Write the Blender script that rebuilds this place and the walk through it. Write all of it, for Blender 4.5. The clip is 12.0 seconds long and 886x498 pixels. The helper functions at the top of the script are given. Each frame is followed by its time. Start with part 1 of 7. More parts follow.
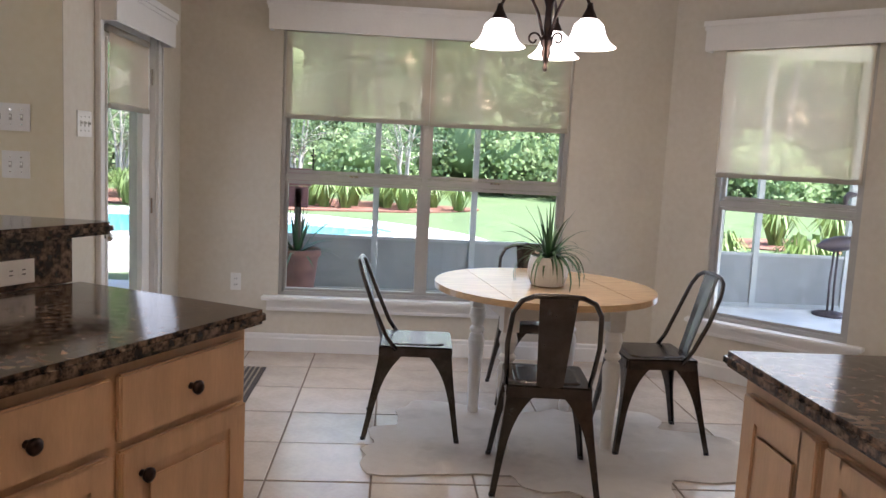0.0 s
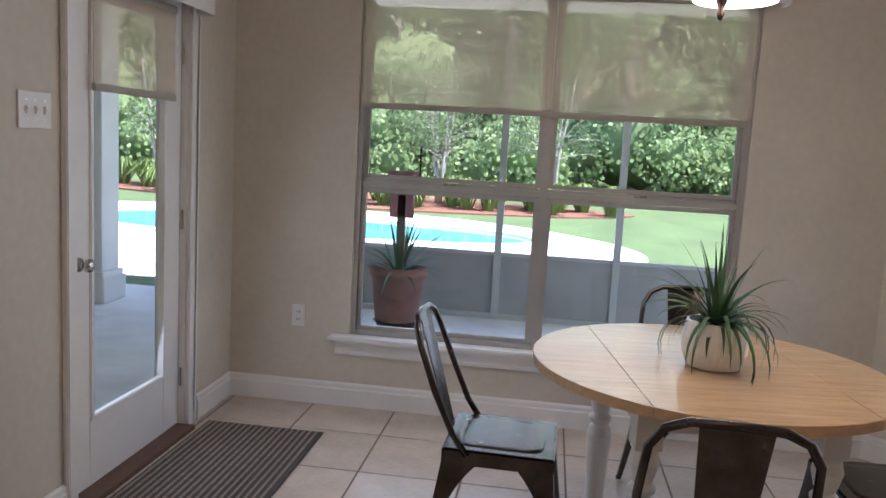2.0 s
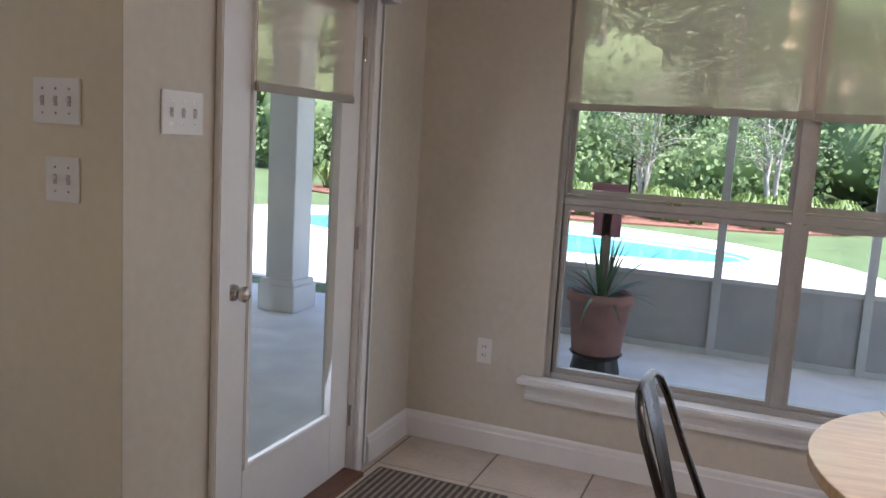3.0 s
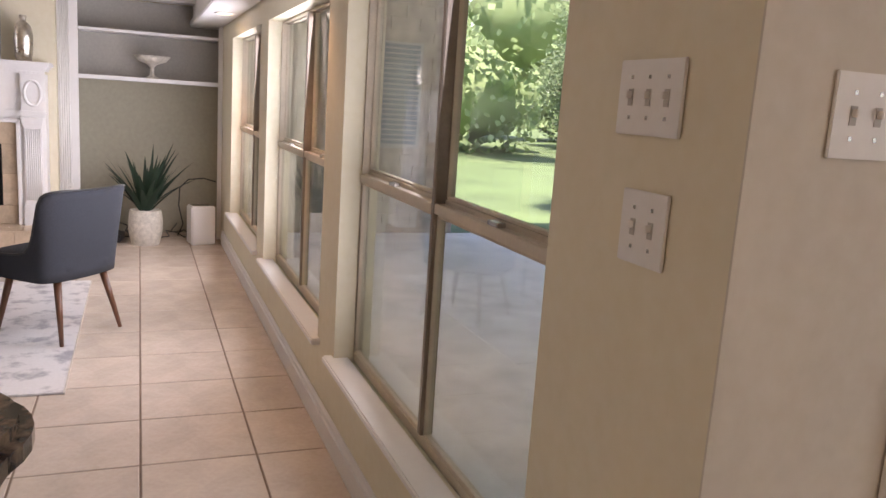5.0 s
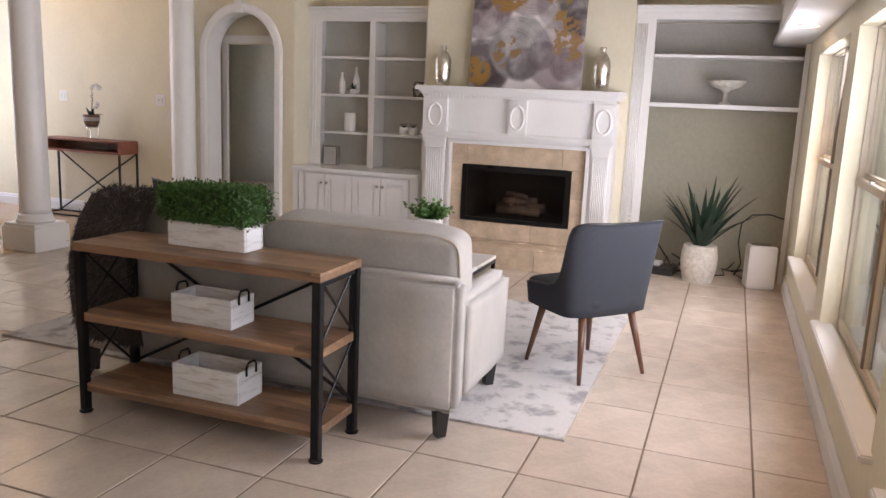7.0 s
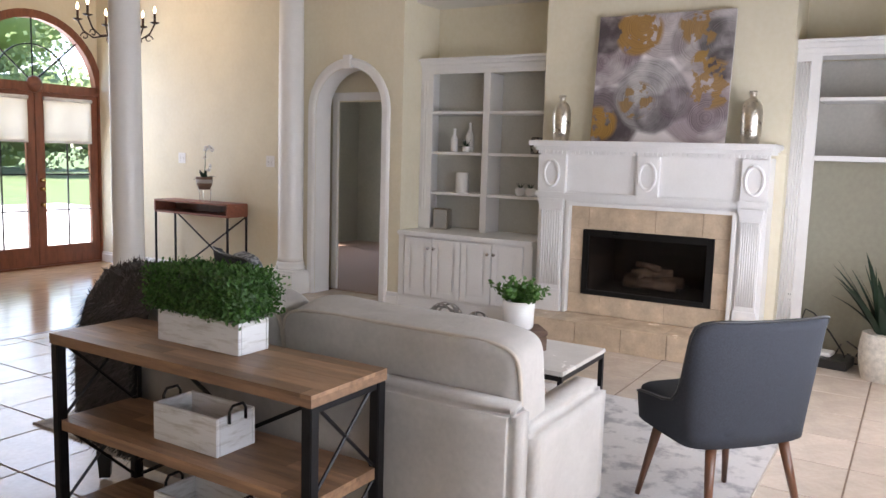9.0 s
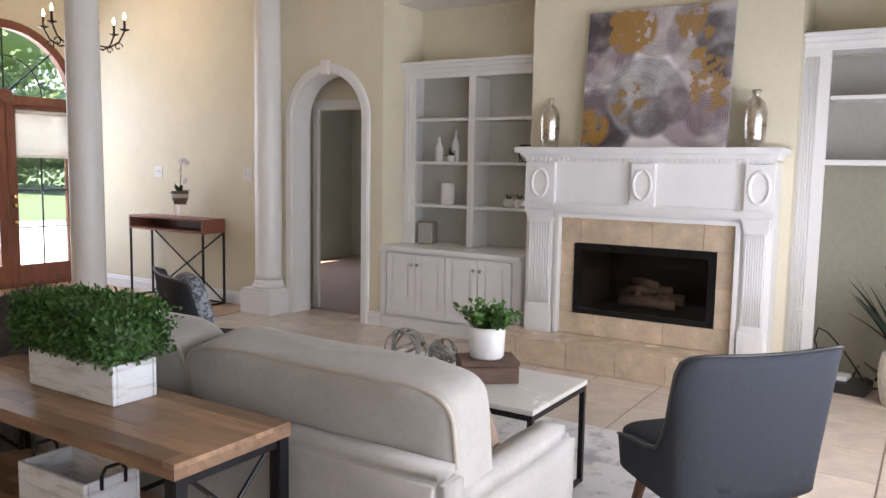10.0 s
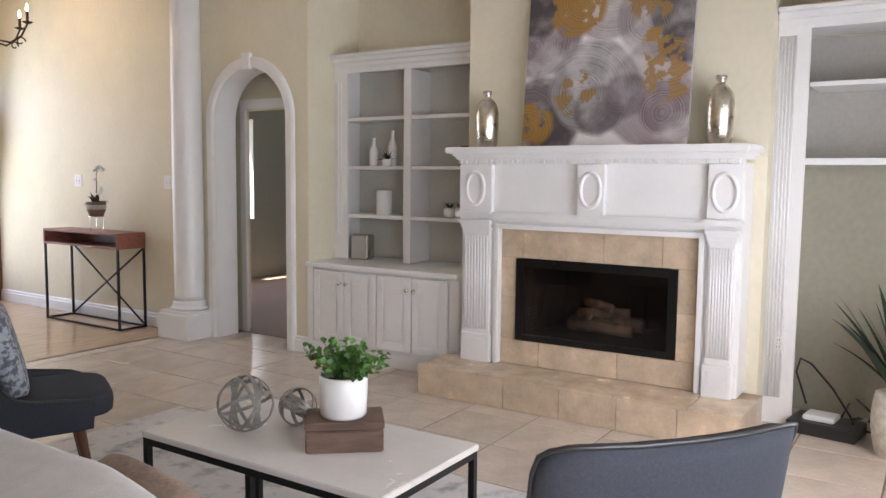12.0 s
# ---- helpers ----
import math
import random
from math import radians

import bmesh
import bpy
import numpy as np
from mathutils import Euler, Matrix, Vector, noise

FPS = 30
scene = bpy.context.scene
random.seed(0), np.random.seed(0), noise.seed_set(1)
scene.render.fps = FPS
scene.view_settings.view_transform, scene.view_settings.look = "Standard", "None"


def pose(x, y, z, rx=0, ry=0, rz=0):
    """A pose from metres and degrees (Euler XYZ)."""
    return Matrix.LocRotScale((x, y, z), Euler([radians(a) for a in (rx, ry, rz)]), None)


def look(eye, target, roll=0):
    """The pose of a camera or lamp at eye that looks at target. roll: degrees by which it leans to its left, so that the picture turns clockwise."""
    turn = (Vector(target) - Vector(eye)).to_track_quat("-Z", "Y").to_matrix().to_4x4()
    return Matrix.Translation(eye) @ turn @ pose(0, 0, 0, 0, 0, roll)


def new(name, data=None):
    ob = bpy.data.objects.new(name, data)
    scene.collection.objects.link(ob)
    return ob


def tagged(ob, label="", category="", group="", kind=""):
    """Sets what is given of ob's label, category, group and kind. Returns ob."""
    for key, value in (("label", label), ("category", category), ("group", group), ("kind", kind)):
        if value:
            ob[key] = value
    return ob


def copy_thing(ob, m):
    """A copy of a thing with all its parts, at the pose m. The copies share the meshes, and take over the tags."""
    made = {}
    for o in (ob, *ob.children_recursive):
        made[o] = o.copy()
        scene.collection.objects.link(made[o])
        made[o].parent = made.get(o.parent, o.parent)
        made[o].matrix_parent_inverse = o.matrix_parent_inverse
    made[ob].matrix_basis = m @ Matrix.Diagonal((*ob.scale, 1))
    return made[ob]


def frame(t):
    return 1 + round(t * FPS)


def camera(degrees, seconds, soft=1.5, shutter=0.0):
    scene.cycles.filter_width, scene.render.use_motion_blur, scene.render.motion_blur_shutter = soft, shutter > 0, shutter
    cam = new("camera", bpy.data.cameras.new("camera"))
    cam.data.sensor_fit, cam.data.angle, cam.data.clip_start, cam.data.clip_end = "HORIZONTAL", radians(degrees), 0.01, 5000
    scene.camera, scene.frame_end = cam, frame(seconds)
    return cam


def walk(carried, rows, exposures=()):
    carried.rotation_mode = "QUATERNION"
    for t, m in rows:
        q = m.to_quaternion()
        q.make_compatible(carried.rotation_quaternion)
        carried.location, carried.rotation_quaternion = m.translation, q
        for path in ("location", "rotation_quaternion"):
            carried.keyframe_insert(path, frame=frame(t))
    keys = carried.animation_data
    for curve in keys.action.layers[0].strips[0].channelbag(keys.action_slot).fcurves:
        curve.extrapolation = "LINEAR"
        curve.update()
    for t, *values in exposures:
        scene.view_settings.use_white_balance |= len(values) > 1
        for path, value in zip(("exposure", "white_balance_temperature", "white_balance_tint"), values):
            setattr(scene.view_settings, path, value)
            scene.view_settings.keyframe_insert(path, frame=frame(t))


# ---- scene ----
cam = camera(59.1, 12.0)
PATH = [
    (0, (0.152, -0.023, 1.389), (0.286, 1.958, 1.149), 2.9),
    (0.5, (0.264, 0.322, 1.4), (0.35, 2.306, 1.161), 2.8),
    (1, (0.36, 0.659, 1.403), (0.401, 2.644, 1.157), 2.8),
    (1.5, (0.409, 0.985, 1.396), (0.343, 2.967, 1.142), 3.0),
    (2, (0.397, 1.317, 1.403), (0.137, 3.282, 1.142), 3.2),
    (2.5, (0.373, 1.612, 1.397), (-0.128, 3.53, 1.134), 3.3),
    (2.7, (0.32, 1.742, 1.399), (-0.271, 3.634, 1.136), 3.3),
    (4.3, (-0.236, 2.523, 1.481), (-1.74, 3.79, 1.113), 3.4),
    (4.5, (-0.302, 2.582, 1.468), (-1.921, 3.695, 1.098), 3.3),
    (5, (-0.45, 2.708, 1.423), (-2.28, 3.431, 1.062), 3.8),
    (5.5, (-0.595, 2.81, 1.405), (-2.526, 3.179, 1.038), 3.6),
    (6, (-0.761, 2.92, 1.405), (-2.727, 2.904, 1.037), 3.2),
    (6.5, (-0.901, 2.94, 1.402), (-2.827, 2.549, 1.03), 2.9),
    (7, (-1.081, 2.931, 1.418), (-2.929, 2.262, 1.047), 2.5),
    (7.5, (-1.308, 2.915, 1.419), (-3.097, 2.093, 1.067), 2.1),
    (7.7, (-1.41, 2.907, 1.421), (-3.182, 2.045, 1.082), 2.0),
    (9.3, (-2.212, 2.88, 1.422), (-3.896, 1.827, 1.189), 1.3),
    (9.5, (-2.331, 2.862, 1.441), (-4.014, 1.806, 1.211), 0.9),
    (10, (-2.564, 2.854, 1.398), (-4.244, 1.79, 1.19), 1.0),
    (10.5, (-2.811, 2.837, 1.383), (-4.492, 1.77, 1.189), 1.0),
    (11, (-3.054, 2.84, 1.379), (-4.735, 1.773, 1.189), 0.8),
    (11.5, (-3.308, 2.866, 1.382), (-4.989, 1.799, 1.195), 0.7),
    (12, (-3.544, 2.871, 1.365), (-5.219, 1.793, 1.183), 0.6),
]
walk(cam, [(t, look(eye, target, roll)) for t, eye, target, roll in PATH], exposures=[(0.0, 2.38, 6000, 23), (1.5, 2.12, 5850, 24), (2.5, 1.95, 5850, 24), (4.5, 2.05, 6900, 32), (5.0, 2.2, 7000, 33), (5.5, 2.25, 6800, 31), (6.5, 2.35, 7300, 32), (7.0, 2.35, 6900, 29), (7.5, 2.35, 6850, 28), (9.5, 2.37, 6550, 24), (12.0, 2.38, 6650, 24)])

# ---- world and light ----
world = bpy.data.worlds.new("sky")
scene.world = world
world.use_nodes = True
_n = world.node_tree.nodes
_sky = _n.new("ShaderNodeTexSky")
_sky.sky_type, _sky.sun_disc = "NISHITA", False
_sky.sun_elevation, _sky.sun_rotation = radians(66), radians(120)
world.node_tree.links.new(_sky.outputs[0], _n["Background"].inputs[0])
_n["Background"].inputs[1].default_value = 0.15


def lamp(name, kind, m, energy, color=(1, 1, 1), **kw):
    d = bpy.data.lights.new(name, kind)
    d.energy, d.color = energy, color
    if kind == "AREA":
        d.shape, d.size, d.size_y = "RECTANGLE", kw["size"][0], kw["size"][1]
        d.spread = radians(165)
    elif kind == "SUN":
        d.angle = kw["angle"]
    elif kind == "SPOT":
        d.spot_size, d.spot_blend, d.shadow_soft_size = radians(125), 0.7, kw["radius"]
    else:
        d.shadow_soft_size = kw["radius"]
    ob = new(name, d)
    ob.matrix_world = m
    return ob


lamp("sun", "SUN", look((4.2, -2.4, 11), (0, 0, 0)), 4.8, (1, 0.95, 0.87), angle=radians(0.5))
DAY = (0.82, 0.92, 1.0)
# daylight entering at the openings
lamp("daylight_nook", "AREA", look((0.36, 5.19, 1.2), (0.36, 2.0, 0.6)), 1.7, DAY, size=(1.8, 1.6))
lamp("daylight_bay", "AREA", look((2.5, 4.6, 1.2), (0.5, 2.6, 0.6)), 1.2, DAY, size=(0.9, 1.6))
lamp("daylight_door", "AREA", look((-1.2, 4.28, 0.95), (1.5, 4.28, 0.4)), 0.9, DAY, size=(0.55, 1.3))
for _x, _e in ((-2.60, 3.8), (-4.575, 9.5), (-6.555, 9)):
    lamp("daylight_living", "AREA", look((_x, 3.505, 1.2), (_x - 0.6, 0, 1.4)), _e, DAY, size=(1.25, 1.25))
lamp("daylight_front", "AREA", look((-7.0, -5.55, 1.6), (-7.3, 0, 0.5)), 7.5, (0.70, 0.86, 1.0), size=(1.4, 2.4))


# ---- materials ----
def node(nt, kind, **vals):
    n = nt.nodes.new(kind)
    for k, v in vals.items():
        n.inputs[k.replace("_", " ")].default_value = v
    return n


def material(name, color, rough=0.5, metal=0.0, var=0.12, scale=8.0, bump=0.0, bscale=60.0, color2=None, detail=4.0, vec="Object",
             stretch=(1, 1, 1), coat=0.0, rand=0.0, sharp=None, rvar=0.08, sheen=0.0, trans=0.0):
    """A surface with two scales of variation, fine relief and roughness that varies."""
    m = bpy.data.materials.new(name)
    m.use_nodes = True
    nt = m.node_tree
    p = nt.nodes["Principled BSDF"]
    tc = nt.nodes.new("ShaderNodeTexCoord")
    mp = node(nt, "ShaderNodeMapping", Scale=stretch)
    nt.links.new(tc.outputs[vec], mp.inputs[0])
    no = node(nt, "ShaderNodeTexNoise", Scale=scale, Detail=detail, Roughness=0.6)
    nt.links.new(mp.outputs[0], no.inputs["Vector"])
    fine = node(nt, "ShaderNodeTexNoise", Scale=scale * 9, Detail=3.0)
    nt.links.new(mp.outputs[0], fine.inputs["Vector"])
    ramp = nt.nodes.new("ShaderNodeValToRGB")
    lo, hi = sharp or (0.3, 0.7)
    ramp.color_ramp.elements[0].position, ramp.color_ramp.elements[1].position = lo, hi
    c = Vector(color)
    c2 = Vector(color2) if color2 else c * (1 - var)
    c1 = c if color2 else c * (1 + var * 0.5)
    ramp.color_ramp.elements[0].color = (*c2, 1)
    ramp.color_ramp.elements[1].color = (*c1, 1)
    nt.links.new(no.outputs[0], ramp.inputs[0])
    mix = nt.nodes.new("ShaderNodeMix")
    mix.data_type, mix.blend_type = "RGBA", "OVERLAY"
    mix.inputs[0].default_value = 0.12
    nt.links.new(ramp.outputs[0], mix.inputs[6])
    nt.links.new(fine.outputs[0], mix.inputs[7])
    out = mix.outputs[2]
    if rand:
        oi = nt.nodes.new("ShaderNodeObjectInfo")
        geo = nt.nodes.new("ShaderNodeNewGeometry")
        add = nt.nodes.new("ShaderNodeMath")
        add.operation = "ADD"
        nt.links.new(oi.outputs["Random"], add.inputs[0])
        nt.links.new(geo.outputs["Random Per Island"], add.inputs[1])
        fr = nt.nodes.new("ShaderNodeMath")
        fr.operation = "FRACT"
        nt.links.new(add.outputs[0], fr.inputs[0])
        mr = node(nt, "ShaderNodeMapRange", To_Min=1 - rand, To_Max=1 + rand)
        nt.links.new(fr.outputs[0], mr.inputs[0])
        hs = nt.nodes.new("ShaderNodeHueSaturation")
        nt.links.new(mr.outputs[0], hs.inputs["Value"])
        nt.links.new(out, hs.inputs["Color"])
        out = hs.outputs[0]
    nt.links.new(out, p.inputs["Base Color"])
    rr = node(nt, "ShaderNodeMapRange", To_Min=max(0.02, rough - rvar), To_Max=min(1, rough + rvar))
    nt.links.new(no.outputs[0], rr.inputs[0])
    nt.links.new(rr.outputs[0], p.inputs["Roughness"])
    p.inputs["Metallic"].default_value = metal
    p.inputs["Coat Weight"].default_value = coat
    p.inputs["Sheen Weight"].default_value = sheen
    if bump:
        bn = node(nt, "ShaderNodeTexNoise", Scale=bscale, Detail=3.0)
        nt.links.new(mp.outputs[0], bn.inputs["Vector"])
        b = node(nt, "ShaderNodeBump", Strength=bump, Distance=0.01)
        nt.links.new(bn.outputs[0], b.inputs["Height"])
        nt.links.new(b.outputs[0], p.inputs["Normal"])
    if trans:
        tl = nt.nodes.new("ShaderNodeBsdfTranslucent")
        nt.links.new(out, tl.inputs["Color"])
        ms = nt.nodes.new("ShaderNodeMixShader")
        ms.inputs[0].default_value = trans
        nt.links.new(p.outputs[0], ms.inputs[1])
        nt.links.new(tl.outputs[0], ms.inputs[2])
        nt.links.new(ms.outputs[0], nt.nodes["Material Output"].inputs[0])
    return m


def emissive(name, color, strength):
    m = bpy.data.materials.new(name)
    m.use_nodes = True
    p = m.node_tree.nodes["Principled BSDF"]
    p.inputs["Base Color"].default_value = (*color, 1)
    p.inputs["Emission Color"].default_value = (*color, 1)
    p.inputs["Emission Strength"].default_value = strength
    return m


def glassy(name, tint=(0.93, 0.96, 0.95), ior=1.45, veil=None, share=0.5):
    """A thin pane: clear, with a mirror gloss by Fresnel; veil: a cloth colour woven over it."""
    m = bpy.data.materials.new(name)
    m.use_nodes = True
    nt = m.node_tree
    nt.nodes.remove(nt.nodes["Principled BSDF"])
    out = nt.nodes["Material Output"]
    tr = node(nt, "ShaderNodeBsdfTransparent", Color=(*tint, 1))
    if veil is None:
        gl = node(nt, "ShaderNodeBsdfGlossy", Roughness=0.02)
        lw = node(nt, "ShaderNodeLayerWeight", Blend=0.5)
        pw = nt.nodes.new("ShaderNodeMath")
        pw.operation = "POWER"
        pw.inputs[1].default_value = 5.0
        nt.links.new(lw.outputs["Facing"], pw.inputs[0])
        fr = node(nt, "ShaderNodeMapRange", To_Min=0.025, To_Max=0.8)
        nt.links.new(pw.outputs[0], fr.inputs[0])
        mx = nt.nodes.new("ShaderNodeMixShader")
        nt.links.new(fr.outputs[0], mx.inputs[0])
        nt.links.new(tr.outputs[0], mx.inputs[1])
        nt.links.new(gl.outputs[0], mx.inputs[2])
    else:
        no = node(nt, "ShaderNodeTexNoise", Scale=500.0, Detail=1.0)
        mr = node(nt, "ShaderNodeMapRange", To_Min=share - 0.12, To_Max=share + 0.12)
        nt.links.new(no.outputs[0], mr.inputs[0])
        df = node(nt, "ShaderNodeBsdfDiffuse", Color=(*veil, 1))
        tl = node(nt, "ShaderNodeBsdfTranslucent", Color=(*veil, 1))
        half = nt.nodes.new("ShaderNodeMixShader")
        nt.links.new(df.outputs[0], half.inputs[1])
        nt.links.new(tl.outputs[0], half.inputs[2])
        mx = nt.nodes.new("ShaderNodeMixShader")
        nt.links.new(mr.outputs[0], mx.inputs[0])
        nt.links.new(tr.outputs[0], mx.inputs[1])
        nt.links.new(half.outputs[0], mx.inputs[2])
    nt.links.new(mx.outputs[0], out.inputs[0])
    return m


WALL = material("cream_wall_paint", (0.74, 0.68, 0.52), 0.7, var=0.05, scale=3, bump=0.02, bscale=260)
WALLK = material("beige_kitchen_paint", (0.62, 0.575, 0.49), 0.7, var=0.05, scale=3, bump=0.02, bscale=260)
# darkened copy of the grey shelf lining, with the alcove's shade in its colour
ALCOVESHADOW = material("taupe_alcove_shadow", (0.42, 0.40, 0.355), 0.6, var=0.05, scale=5)
# darker than the wall paint: the niche's shade is put into this colour
NICHESHADOW = material("olive_niche_shadow", (0.38, 0.36, 0.275), 0.75, var=0.05, scale=3, bump=0.02, bscale=260)
GREYWALL = material("sage_grey_paint", (0.45, 0.46, 0.40), 0.75, var=0.05, scale=3, bump=0.02, bscale=260)
CEIL = material("ceiling_white", (0.78, 0.76, 0.70), 0.8, var=0.04, scale=5, bump=0.08, bscale=150)
TRIM = material("white_gloss_trim", (0.80, 0.79, 0.77), 0.32, var=0.03, scale=6, bump=0.02, bscale=80)
SHELFGREY = material("grey_shelf_lining", (0.60, 0.585, 0.52), 0.6, var=0.05, scale=5)
TILE = material("beige_ceramic_tile", (0.60, 0.51, 0.425), 0.22, var=0.14, scale=5, bump=0.06, bscale=30, rand=0.06, rvar=0.07)
GROUT = material("brown_grout", (0.20, 0.14, 0.10), 0.9, var=0.25, scale=12, bump=0.2)
WOODFLOOR = material("honey_wood_floor", (0.52, 0.34, 0.20), 0.16, var=0.3, scale=4, stretch=(1, 9, 1), rand=0.12)
CARPET = material("brown_carpet", (0.30, 0.19, 0.13), 0.95, var=0.2, scale=30, bump=0.6, bscale=300, sheen=0.3)
GRANITE = material("dark_brown_granite", (0.26, 0.175, 0.12), 0.11, var=0.6, scale=38, color2=(0.02, 0.014, 0.012), detail=8, sharp=(0.42, 0.68), rvar=0.03)
MAPLE = material("maple_cabinet", (0.62, 0.40, 0.24), 0.34, var=0.14, scale=3, stretch=(6, 6, 1), bump=0.03)
BRONZE = material("oil_rubbed_bronze", (0.045, 0.03, 0.026), 0.32, metal=0.85, var=0.4, scale=25)
GUN = material("gunmetal_steel", (0.105, 0.095, 0.09), 0.24, metal=1.0, var=0.4, scale=14, rvar=0.1)
BUTCHER = material("pale_wood_tabletop", (0.68, 0.47, 0.26), 0.22, var=0.2, scale=5, stretch=(1, 10, 10), coat=0.3)
RUSTIC = material("rustic_brown_plank", (0.36, 0.215, 0.125), 0.42, var=0.5, scale=5, stretch=(8, 1, 8), bump=0.1, rand=0.34, color2=(0.20, 0.115, 0.068))
IRON = material("black_iron", (0.02, 0.02, 0.022), 0.42, metal=0.6, var=0.3, scale=20, bump=0.08)
LINEN = material("ivory_linen", (0.42, 0.40, 0.37), 0.9, var=0.10, scale=6, bump=0.3, bscale=420, sheen=0.3)
PIPE = material("linen_piping", (0.50, 0.45, 0.38), 0.9, var=0.1, scale=20)
CHARCOAL = material("charcoal_fabric", (0.030, 0.034, 0.044), 0.95, var=0.35, scale=160, bump=0.35, bscale=600)
WALNUT = material("walnut_leg", (0.14, 0.06, 0.032), 0.35, var=0.35, scale=6, stretch=(5, 5, 1))
REDWOOD = material("reddish_mahogany", (0.22, 0.075, 0.04), 0.32, var=0.3, scale=5, stretch=(5, 5, 1))
CHERRY = material("cherry_box_wood", (0.26, 0.09, 0.055), 0.4, var=0.3, scale=5, stretch=(6, 1, 6))
WHITEWASH = material("whitewashed_wood", (0.72, 0.73, 0.74), 0.65, var=0.3, scale=9, stretch=(1, 1, 7), bump=0.2, color2=(0.47, 0.455, 0.43), sharp=(0.30, 0.52), rand=0.08)
CERAMIC = material("white_ceramic", (0.82, 0.81, 0.79), 0.25, var=0.03, scale=8)
BASKET = material("white_woven_pot", (0.66, 0.62, 0.54), 0.8, var=0.25, scale=30, bump=0.4, bscale=90)
TRAVERTINE = material("beige_travertine", (0.62, 0.485, 0.35), 0.25, var=0.25, scale=7, detail=7, rand=0.09, rvar=0.08)
BLACK = material("firebox_black", (0.004, 0.004, 0.004), 0.3, var=0.4, scale=10)
SOOT = material("sooty_firebrick", (0.035, 0.024, 0.02), 0.9, var=0.5, scale=12, bump=0.4, bscale=40)
LOG = material("charred_log", (0.17, 0.12, 0.09), 0.9, var=0.7, scale=14, bump=0.5, bscale=50)
MERCURY = material("mercury_glass_silver", (0.74, 0.69, 0.60), 0.30, metal=1.0, var=0.35, scale=18, rvar=0.14, bump=0.10, bscale=50)
STEEL = material("brushed_nickel", (0.6, 0.58, 0.55), 0.25, metal=1.0, var=0.1, scale=20)
BRASS = material("polished_brass", (0.75, 0.55, 0.25), 0.2, metal=1.0, var=0.15, scale=20)
PLASTIC = material("white_plastic", (0.80, 0.79, 0.76), 0.35, var=0.02, scale=8)
DARKPLASTIC = material("black_plastic", (0.02, 0.02, 0.02), 0.4, var=0.2, scale=12)
TRAVGROUT = material("beige_stone_joint", (0.42, 0.32, 0.23), 0.9, var=0.2, scale=12)
GREYPLASTIC = material("dark_slot", (0.48, 0.46, 0.42), 0.5, var=0.1, scale=12)
ROSE = material("faded_rose_paint", (0.36, 0.17, 0.19), 0.8, var=0.3, scale=9, bump=0.1)
TERRACOTTA = material("terracotta", (0.29, 0.14, 0.11), 0.85, var=0.3, scale=8, bump=0.15)
GRASSLEAF = material("boxwood_green", (0.055, 0.15, 0.03), 0.5, var=0.4, scale=20, rand=0.4, trans=0.2)
BLADE = material("succulent_green", (0.05, 0.13, 0.05), 0.4, var=0.3, scale=10, rand=0.2)
AGAVE = material("agave_dark_green", (0.017, 0.045, 0.025), 0.6, var=0.35, scale=10, rand=0.2)
HERB = material("bright_leaf_green", (0.08, 0.20, 0.04), 0.45, var=0.3, scale=14, rand=0.35, trans=0.25)
BEDLEAF = material("bed_strap_leaf", (0.17, 0.25, 0.065), 0.6, var=0.3, scale=3, rand=0.3, trans=0.3)
SOIL = material("dark_soil", (0.04, 0.028, 0.02), 0.95, var=0.4, scale=30, bump=0.5)
HIDE = material("cream_cowhide", (0.66, 0.60, 0.54), 0.9, var=0.3, scale=2.2, bump=0.3, bscale=200, color2=(0.42, 0.37, 0.33), sharp=(0.28, 0.5), sheen=0.2)
AREARUG = material("faded_ivory_rug", (0.62, 0.60, 0.585), 0.95, var=0.3, scale=7, bump=0.4, bscale=300, color2=(0.33, 0.32, 0.33), detail=9, sharp=(0.36, 0.50))
MATDARK = material("striped_mat_dark", (0.085, 0.07, 0.06), 0.95, var=0.3, scale=60, bump=0.4, bscale=300)
MATLIGHT = material("striped_mat_light", (0.30, 0.24, 0.18), 0.95, var=0.3, scale=60, bump=0.4, bscale=300)
FUR = material("dark_brown_fur", (0.042, 0.032, 0.030), 0.9, var=0.5, scale=50, rand=0.4, sheen=0.3)
PATTERNED = material("grey_speckled_fabric", (0.34, 0.36, 0.38), 0.9, var=0.6, scale=45, color2=(0.10, 0.11, 0.13), sharp=(0.45, 0.55))
BROWNPILLOW = material("taupe_pillow", (0.28, 0.20, 0.15), 0.9, var=0.3, scale=20, bump=0.3)
STONETOP = material("white_stone_top", (0.76, 0.73, 0.69), 0.25, var=0.05, scale=5)
BASKETRY = material("weathered_metal_strap", (0.30, 0.29, 0.27), 0.5, metal=0.4, var=0.4, scale=25)
BOXWOOD = material("old_brown_box", (0.20, 0.125, 0.085), 0.7, var=0.5, scale=8, stretch=(1, 1, 6), bump=0.25, color2=(0.10, 0.06, 0.045))
GLASS = glassy("window_glass")
FIREGLASS = glassy("smoked_glass", (0.80, 0.77, 0.74))
SHADEGLASS = emissive("lit_frosted_glass", (1.0, 0.93, 0.82), 1.0)
FLAME = emissive("candle_bulb", (1.0, 0.75, 0.4), 4.0)
CANLIGHT = emissive("recessed_lamp", (1.0, 0.72, 0.42), 1.8)
SHADE = glassy("solar_shade_weave", (1.0, 0.96, 0.92), veil=(0.86, 0.77, 0.66), share=0.36)
WHITESHADE = glassy("white_shade_weave", (1, 1, 1), veil=(0.85, 0.83, 0.76), share=0.85)
